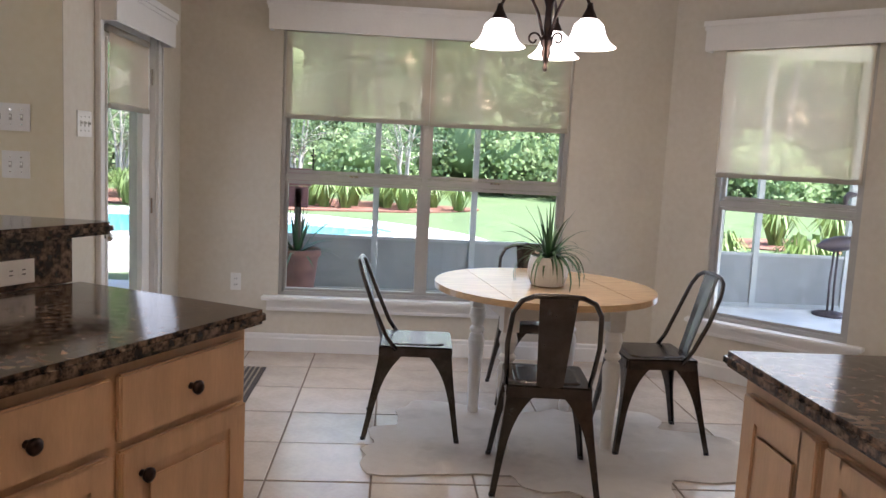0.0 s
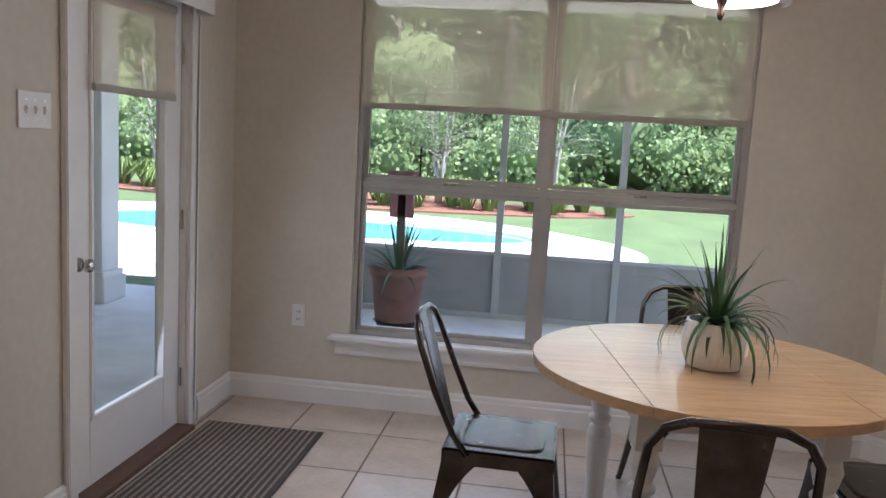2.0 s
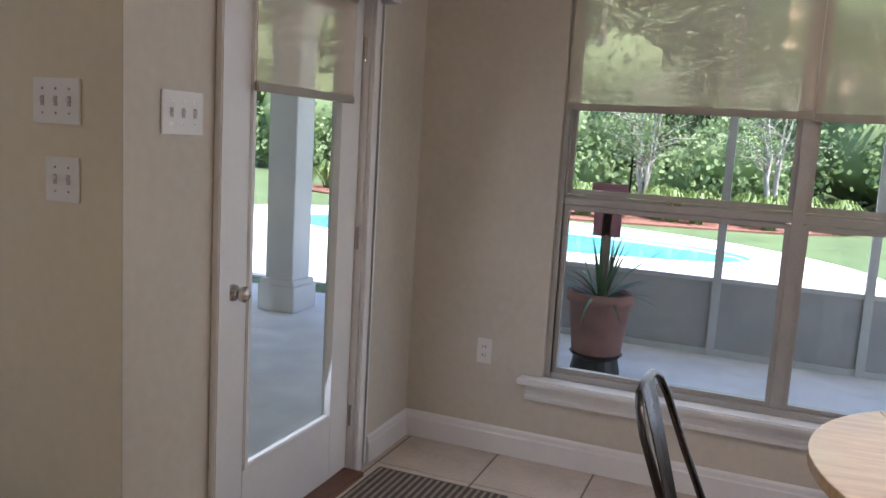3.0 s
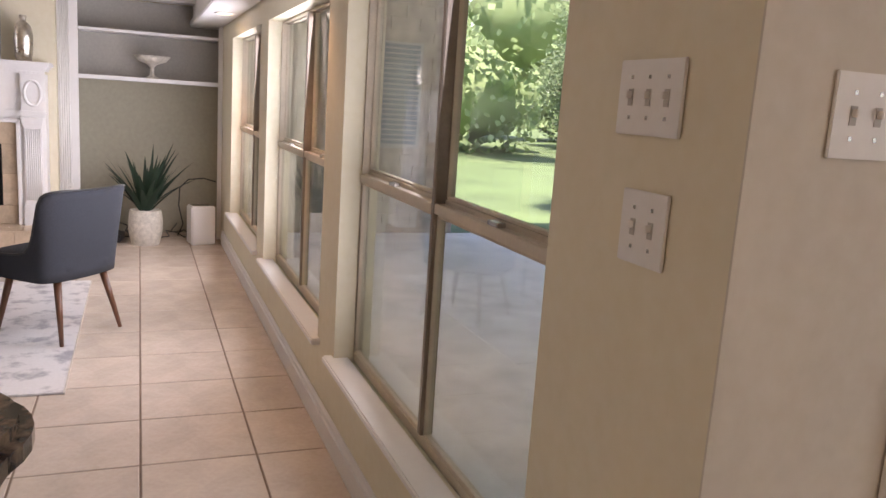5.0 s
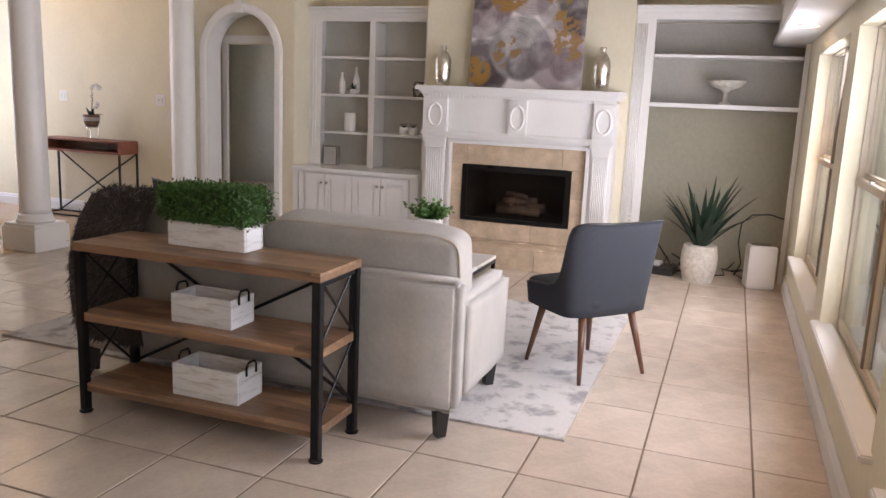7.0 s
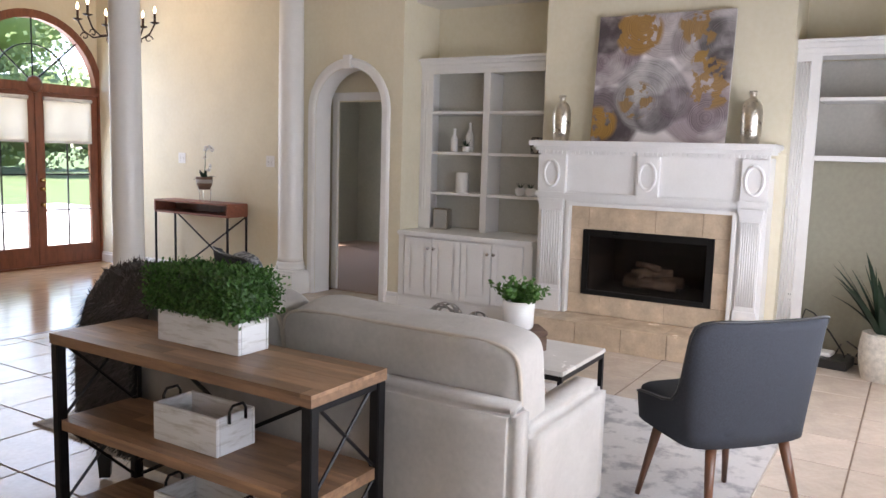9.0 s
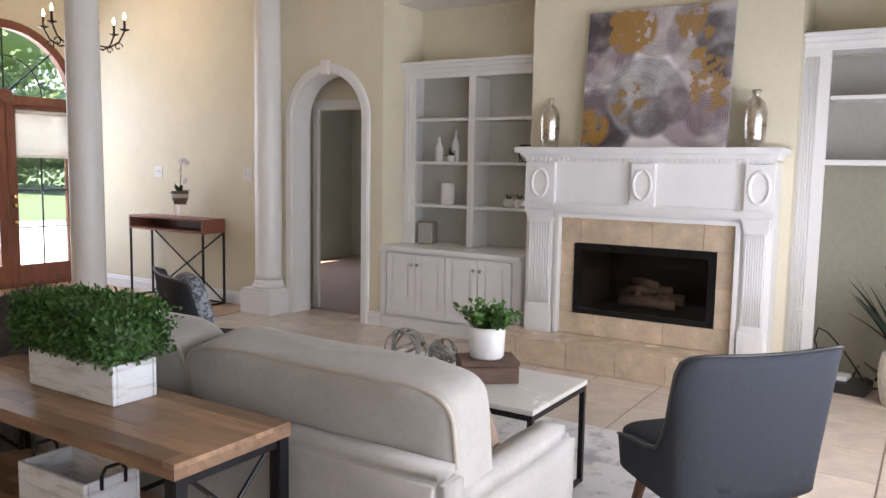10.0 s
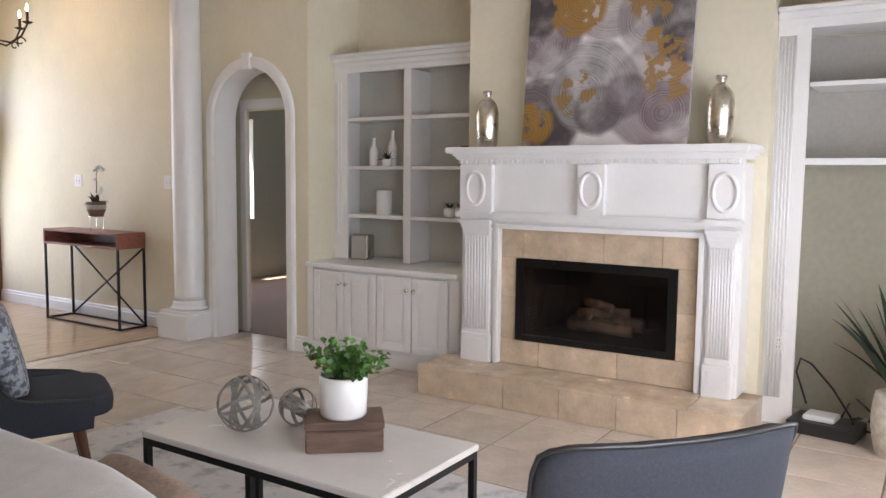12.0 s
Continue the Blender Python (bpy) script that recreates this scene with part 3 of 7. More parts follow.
part("pane", B(D0 + 0.15, D1 - 0.15, 0.052, 0.058, 0.29, 1.87), GLASS, door).visible_shadow = False
bm = bmnew()
for a, b, lo, hi in ((D0 - 0.075, D0 - 0.008, 0, 2.11), (D1 + 0.008, D1 + 0.075, 0, 2.11), (D0 - 0.008, D1 + 0.008, 2.04, 2.11)):
    box(bm, a, b, -0.02, -0.001, lo, hi)
for a, b, lo, hi in ((D0 - 0.075, D0 - 0.055, 0, 2.11), (D1 + 0.055, D1 + 0.075, 0, 2.11)):
    box(bm, a, b, -0.028, -0.02, lo, hi)
part("casing", bm, TRIM, door, bevel=0.004)
part("jamb", box(box(B(D0 - 0.014, D0 - 0.004, 0.0, 0.15, 0, 2.03), D1 + 0.004, D1 + 0.014, 0.0, 0.15, 0, 2.03), D0, D1, 0.0, 0.15, 2.024, 2.036), TRIM, door)
part("threshold", B(D0 - 0.004, D1 + 0.004, -0.06, 0.15, -0.02, 0.018), WALNUT, door, "dark wood threshold", bevel=0.004)
kn = part("door_knob", lathe(bmnew(), [(0.0, 0.0), (0.028, 0.002), (0.026, 0.012), (0.01, 0.016), (0.01, 0.03), (0.024, 0.04), (0.026, 0.052), (0.016, 0.062), (0, 0.064)], seg=16), STEEL, door, "small nickel knob", smooth=True)
kn.matrix_basis = pose(D0 + 0.065, 0.03, 0.90, 90)
for z in (0.25, 1.0, 1.75):
    part("hinge", tube(bmnew(), [(D1 + 0.004, 0.02, z - 0.045), (D1 + 0.004, 0.02, z + 0.045)], 0.007), STEEL, door)
roller_shade(DOORW @ pose(D0 + 0.13, 0.0, 0), 0.62, 1.92, 1.56, "nook shades", y=0.005, label="beige roller shade hanging on the patio door")
valance(DOORW @ pose(D0 - 0.07, 0, 0), 0.99, 1.93, 2.12, "white box valance above the patio door", d=0.10)


# ---- switch plates and outlets ----
def plate(m, gangs, label, outlet=False):
    w = 0.07 + 0.046 * (gangs - 1)
    pl = thing("outlet_plate" if outlet else "switch_plate", label, "outlet" if outlet else "light switch", at=m)
    part("cover", B(-w / 2, w / 2, -0.007, -0.001, -0.058, 0.058), PLASTIC, pl, bevel=0.0015)
    for g in range(gangs):
        x = (g - (gangs - 1) / 2) * 0.046
        if outlet:
            for z in (-0.02, 0.02):
                part("socket", B(x - 0.016, x + 0.016, -0.0095, -0.007, z - 0.014, z + 0.014), PLASTIC, pl, bevel=0.002)
                part("slots", box(B(x - 0.008, x - 0.005, -0.0102, -0.0096, z - 0.006, z + 0.006), x + 0.005, x + 0.008, -0.0102, -0.0096, z - 0.006, z + 0.006), DARKPLASTIC, pl)
        else:
            part("slot", B(x - 0.006, x + 0.006, -0.0082, -0.007, -0.013, 0.013), GREYPLASTIC, pl)
            part("toggle", B(x - 0.004, x + 0.004, -0.018, -0.0083, -0.002, 0.009), PLASTIC, pl, bevel=0.001)
            for z in (0.031, -0.031):
                part("screw", B(x - 0.003, x + 0.003, -0.0078, -0.007, z - 0.003, z + 0.003), STEEL, pl)
    return pl


plate(DOORW @ pose(0.21, 0, 1.445), 3, "white three-gang switch plate beside the patio door")
plate(pose(-1.475, LY, 1.455), 3, "white three-gang switch plate at the wall corner")
plate(pose(-1.456, LY, 1.255), 2, "white two-gang switch plate below another")
plate(pose(-0.878, NY, 0.471), 1, "white duplex outlet on the nook wall", True)
plate(pose(AX, -4.187, 1.30, 0, 0, 90), 2, "white switch plate above the console", False)
plate(pose(AX, -2.85, 1.30, 0, 0, 90), 2, "white switch plate beside the pilaster", False)

# ---- columns, arch casing ----
def column(name, x, y, label, r=0.125):
    c = thing(name, label, "column", "foyer columns", at=pose(x, y, 0))
    part("plinth", box(B(-0.19, 0.19, -0.19, 0.19, 0, 0.21), -0.175, 0.175, -0.175, 0.175, 0.21, 0.235), TRIM, c, bevel=0.006)
    part("base_ring", lathe(bmnew(), [(0.150, 0.236), (0.156, 0.248), (0.150, 0.262), (0.138, 0.270), (0.141, 0.290), (0.13, 0.315)], seg=36), TRIM, c, smooth=True)
    part("shaft", lathe(bmnew(), [(r + 0.005, 0.316), (r, 0.36), (r, 1.4), (r * 0.97, 2.4), (r * 0.88, 3.55)], seg=40), TRIM, c, smooth=True)
    part("capital", lathe(bmnew(), [(r * 0.88, 3.551), (r, 3.6), (r * 0.95, 3.65), (r * 1.25, 3.72), (r * 1.3, 3.8)], seg=36), TRIM, c, smooth=True)
    part("abacus", B(-0.18, 0.18, -0.18, 0.18, 3.801, 3.87), TRIM, c)
    return c


column("column", -6.20, -2.72, "round white painted column on a square plinth")
column("column", AX + 0.09, -2.49, "round white engaged column against the wall")
structure("beam_foyer", B(AX, -1.2, -2.72, -2.38, 3.87, LH), TRIM, "white beam carried by the columns", "beam")
bm = bmnew()
prof = [(0.0, 0.0), (0.0, 0.014), (0.02, 0.026), (0.07, 0.03), (0.085, 0.018), (0.09, 0.0)]
path = [(ARC0, 0.0, -1, 0), (ARC0, SPRING, -1, 0)] + [(ARCC - ARCR * math.cos(math.pi * k / 24), SPRING + ARCR * math.sin(math.pi * k / 24), -math.cos(math.pi * k / 24), math.sin(math.pi * k / 24)) for k in range(1, 24)] + [(ARC1, SPRING, 1, 0), (ARC1, 0.0, 1, 0)]
rows = [[bm.verts.new((AX + d, y + ny * w, z + nz * w)) for w, d in prof] for y, z, ny, nz in path]
for a, b in zip(rows, rows[1:]):
    for i in range(len(prof) - 1):
        bm.faces.new((a[i], a[i + 1], b[i + 1], b[i]))
# lining of the reveal
inner = [[bm.verts.new((AX + d, y, z)) for d in (0.0, -0.22)] for y, z, ny, nz in [(y - ny * 0.004, z - nz * 0.004, ny, nz) for y, z, ny, nz in path]]
for a, b in zip(inner, inner[1:]):
    bm.faces.new((a[0], a[1], b[1], b[0]))
structure("trim_arch", bm, TRIM, "white moulded casing round the arch", "trim")
structure("trim_keystone", box(bmnew(), AX, AX + 0.045, ARCC - 0.045, ARCC + 0.045, SPRING + ARCR - 0.012, SPRING + ARCR + 0.115), TRIM, "white keystone on the arch", "trim", bevel=0.006)
bm = bmnew()
for a, b, lo, hi in ((-2.295, -2.225, 0, 1.93), (-1.545, -1.495, 0, 1.93), (-2.295, -1.495, 1.93, 2.01)):
    box(bm, -8.34, -8.31, a, b, lo, hi)
structure("trim_inner_door", bm, TRIM, "white casing of the doorway behind the arch", "trim", bevel=0.004)

# ---- fireplace ----
HZ = 0.19
fire = thing("fireplace", "white carved wooden fireplace mantel with beige travertine surround", "fireplace")
FF = -7.90
M0, M1, S0, S1, O0, O1 = 0.235, 1.975, 0.51, 1.75, 0.62, 1.63
for a, b in ((M0, S0), (S1, M1)):
    part("leg_panel", B(FX + 0.001, FF + 0.03, a, b, HZ, 1.05), TRIM, fire, bevel=0.004)
for a, b in ((M0 + 0.03, S0 - 0.055), (S1 + 0.055, M1 - 0.03)):
    p = part("pilaster", box(B(FF + 0.03, FF + 0.06, a, b, HZ + 0.18, 1.03), FF + 0.03, FF + 0.066, a - 0.008, b + 0.008, 1.03, 1.05), TRIM, fire, bevel=0.003)
    n = 8
    for k in range(n):
        y = a + 0.008 + (b - a - 0.016) * (k + 0.5) / n
        part("flute", tube(bmnew(), [(FF + 0.059, y, HZ + 0.215), (FF + 0.059, y, 1.005)], (b - a - 0.016) / n * 0.40, 8), TRIM, p, smooth=True)
    part("capital", box(box(B(FF + 0.066, FF + 0.08, a - 0.012, b + 0.012, 1.05, 1.075), FF + 0.066, FF + 0.092, a - 0.02, b + 0.02, 1.075, 1.10), FF + 0.09, FF + 0.108, a - 0.03, b + 0.03, 1.1405, 1.156), TRIM, p, bevel=0.004)
    part("plinth_block", box(B(FF + 0.03, FF + 0.07, a - 0.01, b + 0.01, HZ, HZ + 0.18), FF + 0.07, FF + 0.076, a + 0.02, b - 0.02, HZ + 0.04, HZ + 0.15), TRIM, fire, bevel=0.004)
part("inner_moulding", box(box(B(FF + 0.03, FF + 0.05, S0 - 0.03, S0, HZ, 1.08), FF + 0.03, FF + 0.05, S1, S1 + 0.03, HZ, 1.08), FF + 0.03, FF + 0.05, S0, S1, 1.05, 1.08), TRIM, fire, bevel=0.004)
part("frieze", B(FX + 0.001, FF + 0.03, M0, M1, 1.05, 1.46), TRIM, fire, bevel=0.003)
part("frieze_moulding", box(box(B(FF + 0.03, FF + 0.09, M0 - 0.02, M1 + 0.02, 1.12, 1.14), FF + 0.03, FF + 0.075, M0 - 0.012, M1 + 0.012, 1.14, 1.155), FF + 0.03, FF + 0.06, M0 - 0.005, M1 + 0.005, 1.10, 1.12), TRIM, fire, bevel=0.004)
for a, b in ((M0, S0 - 0.04), (1.04, 1.21), (S1 + 0.04, M1)):
    part("frieze_block", B(FF + 0.03, FF + 0.07, a, b, 1.155, 1.45), TRIM, fire, bevel=0.004)
    c, w = (a + b) / 2, 0.062
    ring = [(FF + 0.071, c + w * math.cos(t), 1.30 + 0.10 * math.sin(t)) for t in (2 * math.pi * k / 28 for k in range(28))]
    part("oval_moulding", tube(bmnew(), ring, 0.012, 8, True), TRIM, fire, smooth=True)
first = None
for k in range(int((M1 - M0 - 0.03) / 0.036) + 1):
    if first is None:
        first = part("dentil", B(FF + 0.03, FF + 0.095, 0, 0.02, 1.455, 1.4795), TRIM, fire)
        d = first
    else:
        d = new("dentil", first.data)
        d.parent = fire
    d.matrix_basis = pose(0, M0 + 0.01 + 0.036 * k, 0)
part("dentil_band", B(FF + 0.03, FF + 0.083, M0 + 0.002, M1 - 0.002, 1.454, 1.479), TRIM, fire)
part("bed_moulding", box(B(FX + 0.001, FF + 0.11, M0 - 0.013, M1 + 0.013, 1.48, 1.50), FX + 0.001, FF + 0.13, M0 - 0.027, M1 + 0.027, 1.50, 1.515), TRIM, fire, bevel=0.005)
part("mantel_shelf", B(FX + 0.001, FF + 0.19, M0 - 0.043, M1 + 0.047, 1.515, 1.555), TRIM, fire, bevel=0.008)


def slabs(parent, mat, rects, gap=0.0015, name="tile"):
    for x0, x1, y0, y1, z0, z1 in rects:
        part(name, B(x0, x1, y0 + gap, y1 - gap, z0 + (gap if z1 - z0 > 0.05 else 0), z1 - (gap if z1 - z0 > 0.05 else 0)), mat, parent, bevel=0.002)


sur = part("surround", box(box(box(B(FX + 0.002, FF - 0.008, S0, O0, HZ, 1.05), FX + 0.002, FF - 0.008, O1, S1, HZ, 1.05), FX + 0.002, FF - 0.008, O0, O1, 0.866, 1.05), FX + 0.002, FF - 0.008, O0, O1, HZ, 0.352), TRAVGROUT, fire)
ts = [(FF - 0.008, FF, a, b, 0.868, 1.05) for a, b in zip((S0, 0.66, 1.19, 1.54), (0.66, 1.19, 1.54, S1))]
ts += [(FF - 0.008, FF, a, b, HZ, 0.35) for a, b in zip((S0, 0.78, 1.29), (0.78, 1.29, S1))]
ts += [(FF - 0.008, FF, a, b, lo, hi) for a, b in ((S0, O0), (O1, S1)) for lo, hi in ((0.35, 0.62), (0.62, 0.868))]
slabs(sur, TRAVERTINE, ts)
hearth = part("hearth", B(FX + 0.002, -7.565, 0.12, 2.06, -0.01, HZ - 0.012), TRAVGROUT, fire)
hs = [(-7.565, -7.553, a, b, 0, HZ - 0.012) for a, b in zip((0.112, 0.33, 0.72, 1.08, 1.42, 1.75), (0.33, 0.72, 1.08, 1.42, 1.75, 2.068))]
hs += [(-7.898, -7.55, a, b, HZ - 0.012, HZ) for a, b in zip((0.108, 0.5, 0.95, 1.4, 1.80), (0.5, 0.95, 1.4, 1.80, 2.072))]
slabs(hearth, TRAVERTINE, hs)
for y0, y1 in ((0.108, 0.12), (2.06, 2.072)):
    part("tile", B(FX + 0.002, -7.566, y0, y1, 0, HZ - 0.0125), TRAVERTINE, hearth)
# firebox
part("firebox", box(box(box(box(B(-8.62, -8.6, O0, O1, 0.35, 0.87), -8.6, FF - 0.012, O0, O0 + 0.02, 0.35, 0.87), -8.6, FF - 0.012, O1 - 0.02, O1, 0.35, 0.87), -8.6, FF - 0.012, O0 + 0.02, O1 - 0.02, 0.35, 0.37), -8.6, FF - 0.012, O0 + 0.02, O1 - 0.02, 0.85, 0.87), SOOT, fire)
bm = bmnew()
for a, b, lo, hi in ((O0, O0 + 0.05, 0.352, 0.866), (O1 - 0.05, O1, 0.352, 0.866), (O0 + 0.05, O1 - 0.05, 0.815, 0.866), (O0 + 0.05, O1 - 0.05, 0.352, 0.39)):
    box(bm, FF - 0.006, FF + 0.012, a, b, lo, hi)
part("door_frame", bm, BLACK, fire, "black metal fireplace frame", bevel=0.003)
for a, b in ((O0 + 0.05, 1.125), (1.125, O1 - 0.05)):
    part("glass_door", B(FF - 0.004, FF, a + 0.002, b - 0.002, 0.392, 0.813), FIREGLASS, fire)
for y in (0.9, 1.1, 1.35):
    part("grate_bar", tube(bmnew(), [(-8.35, y, 0.42), (-8.1, y, 0.42)], 0.01), IRON, fire)
for (a, b, r) in (((-8.03, 0.93, 0.46), (-8.05, 1.33, 0.455), 0.04), ((-8.16, 0.90, 0.475), (-8.14, 1.36, 0.48), 0.045), ((-8.05, 0.98, 0.535), (-8.14, 1.28, 0.545), 0.034), ((-8.12, 1.0, 0.60), (-8.04, 1.2, 0.585), 0.026), ((-8.02, 1.02, 0.45), (-8.1, 1.1, 0.60), 0.02)):
    part("log", tube(bmnew(), [a, [(p + q) / 2 + 0.006 for p, q in zip(a, b)], b], r, 9), LOG, fire, "charred ceramic log", smooth=True)


# ---- built-in shelves and cabinets ----
def panel_door(parent, x, y0, y1, z0, z1, knob_y, name="door", mat=TRIM, kmat=STEEL, axis_m=None):
    """A raised-panel door whose face looks to +x."""
    d = part(name, B(x, x + 0.02, y0, y1, z0, z1), mat, parent, bevel=0.003)
    w = 0.055
    fr = bmnew()
    for q in ((y0, y0 + w, z0, z1), (y1 - w, y1, z0, z1), (y0 + w, y1 - w, z0, z0 + w), (y0 + w, y1 - w, z1 - w, z1)):
        box(fr, x + 0.02, x + 0.028, *q)
    part("door_frame", fr, mat, d, bevel=0.003)
    part("raised_panel", B(x + 0.02, x + 0.027, y0 + w + 0.018, y1 - w - 0.018, z0 + w + 0.018, z1 - w - 0.018), mat, d, bevel=0.006)
    k = part("knob", lathe(bmnew(), [(0.0, 0.0), (0.007, 0.0), (0.006, 0.012), (0.014, 0.018), (0.015, 0.026), (0.008, 0.032), (0, 0.033)], seg=14), kmat, d, smooth=True)
    k.matrix_basis = pose(x + 0.028, knob_y, z1 - 0.085, 0, 90)
    return d


bc = thing("bookcase", "white built-in bookcase with grey-lined open shelves", "bookcase")
bf = -8.32
part("back_panel", B(BX + 0.002, BX + 0.02, -1.218, 0.148, 0.72, 2.2), SHELFGREY, bc)
part("side_panel", B(BX + 0.02, bf, -1.218, -1.19, 0.72, 2.2), TRIM, bc)
part("side_panel", B(BX + 0.02, bf, 0.12, 0.148, 0.72, 2.2), TRIM, bc)
part("divider", B(BX + 0.02, bf - 0.001, -0.535, -0.497, 0.72, 2.16), TRIM, bc)
fr = bmnew()
for a, b, lo, hi in ((-1.218, -1.088, 0.72, 2.2), (-0.548, -0.484, 0.72, 2.16), (0.05, 0.148, 0.72, 2.2), (-1.088, 0.05, 2.16, 2.2)):
    box(fr, bf, bf + 0.02, a, b, lo, hi)
part("face_frame", fr, TRIM, bc, bevel=0.002)
for z in (1.821, 1.448, 1.071):
    for a, b in ((-1.189, -0.536), (-0.496, 0.119)):
        part("shelf", B(BX + 0.021, bf + 0.003, a, b, z - 0.026, z), TRIM, bc, bevel=0.002)
part("fluted_edge", tube(tube(bmnew(), [(bf + 0.02, -1.18, 0.9), (bf + 0.02, -1.18, 2.1)], 0.008), [(bf + 0.02, -1.15, 0.9), (bf + 0.02, -1.15, 2.1)], 0.008), TRIM, bc)
part("crown", box(box(B(BX + 0.002, bf + 0.03, -1.218, 0.148, 2.2, 2.24), BX + 0.002, bf + 0.05, -1.218, 0.148, 2.24, 2.275), BX + 0.002, bf + 0.075, -1.218, 0.148, 2.275, 2.30), TRIM, bc, bevel=0.005)
cab = thing("base_cabinet", "white base cabinet with raised-panel doors under the bookcase", "cabinet")
part("body", B(BX + 0.002, -7.995, -1.218, 0.148, 0.0, 0.68), TRIM, cab)
part("plinth", box(B(-7.994, -7.985, -1.218, 0.148, 0.0, 0.10), -7.994, -7.99, -1.218, 0.148, 0.10, 0.115), TRIM, cab, bevel=0.002)
part("stile", B(-7.994, -7.98, -1.218, -1.155, 0.115, 0.68), TRIM, cab, bevel=0.003)
part("stile", B(-7.994, -7.98, 0.075, 0.148, 0.115, 0.68), TRIM, cab, bevel=0.003)
dy = [-1.145, -0.845, -0.545, -0.235, 0.065]
for k in range(4):
    kn = dy[k + 1] - 0.03 if k % 2 == 0 else dy[k] + 0.03
    panel_door(cab, -7.994, dy[k] + 0.004, dy[k + 1] - 0.004, 0.13, 0.66, kn)
part("countertop", B(BX + 0.002, -7.95, -1.219, 0.149, 0.68, 0.717), TRIM, cab, bevel=0.006)

ns = thing("alcove_shelves", "white framed alcove with two shelves above an open floor niche", "bookcase")
nf = -8.22
part("back_panel", B(BX + 0.002, BX + 0.015, 2.05, 3.438, 1.45, 2.19), ALCOVESHADOW, ns, "taupe grey back panel darkened for alcove shade")
part("side_panel", B(BX + 0.002, nf, 2.042, 2.07, 0, 2.2), TRIM, ns)
# dark-toned panel standing in for shade on the niche's back wall
part("niche_shadow_panel", B(BX + 0.002, BX + 0.012, 2.071, 3.438, 0.0, 1.449), NICHESHADOW, ns, "olive beige panel darkening the niche back as shade")
fr = bmnew()
for a, b, lo, hi in ((2.042, 2.205, 0, 2.2), (3.40, 3.438, 0, 2.2), (2.205, 3.40, 2.185, 2.2)):
    box(fr, nf, nf + 0.02, a, b, lo, hi)
part("face_frame", fr, TRIM, ns, bevel=0.002)
for k in range(5):
    part("flute", tube(bmnew(), [(nf + 0.02, 2.06 + 0.018 * k, 0.15), (nf + 0.02, 2.06 + 0.018 * k, 2.15)], 0.007, 6), TRIM, ns, smooth=True)
part("shelf", B(BX + 0.015, nf + 0.03, 2.20, 3.40, 1.455, 1.49), TRIM, ns, bevel=0.004)
part("shelf", B(BX + 0.015, nf + 0.002, 2.21, 3.40, 1.875, 1.90), TRIM, ns, bevel=0.003)
part("crown", box(box(B(BX + 0.002, nf + 0.03, 2.042, 3.438, 2.2, 2.24), BX + 0.002, nf + 0.05, 2.042, 3.438, 2.24, 2.275), BX + 0.002, nf + 0.075, 2.042, 3.438, 2.275, 2.30), TRIM, ns, bevel=0.005)

# ---- sofa ----
def soft_box(x0, x1, y0, y1, z0, z1, r, cuts=9):
    """An upholstered block: rounded edges and a face mesh fine enough to crease."""
    bm = B(x0, x1, y0, y1, z0, z1)
    bmesh.ops.bevel(bm, geom=list(bm.edges), offset=r, segments=4, affect="EDGES", clamp_overlap=True)
    bmesh.ops.subdivide_edges(bm, edges=[e for e in bm.edges if e.calc_length() > 0.1], cuts=cuts, use_grid_fill=True)
    return bm


def ripple(bm, amp):
    """Shallow folds, as in loose cloth."""
    for v in bm.verts:
        p = v.co
        f = math.sin(p.x * 23 + p.z * 9 + 2 * math.sin(p.y * 6)) + 0.7 * math.sin(p.y * 31 - p.z * 14 + 1.5 * math.sin(p.x * 9)) + 0.5 * math.sin(p.z * 47 + p.y * 11)
        v.co = p + Vector((0.5 * amp * f, 0.25 * amp * f, 0.4 * amp * math.sin(p.y * 12 + p.x * 17 + 1.0)))
    return bm


sofa = thing("sofa", "ivory linen two-seat sofa with loose back cushions and dark feet", "sofa")
SB, SY0, SY1 = -3.99, -0.06, 1.95
part("back_frame", ripple(soft_box(SB - 0.13, SB, SY0, SY1 + 0.004, 0.13, 0.70, 0.025), 0.004), LINEN, sofa, smooth=True)
part("seat_base", B(SB - 0.80, SB - 0.131, SY0 + 0.155, SY1 - 0.155, 0.13, 0.30), LINEN, sofa, bevel=0.02)
for a, b in ((SY0, SY0 + 0.154), (SY1 - 0.154, SY1)):
    part("arm", ripple(soft_box(SB - 0.82, SB - 0.125, a, b, 0.13, 0.605, 0.035), 0.004), LINEN, sofa, smooth=True)
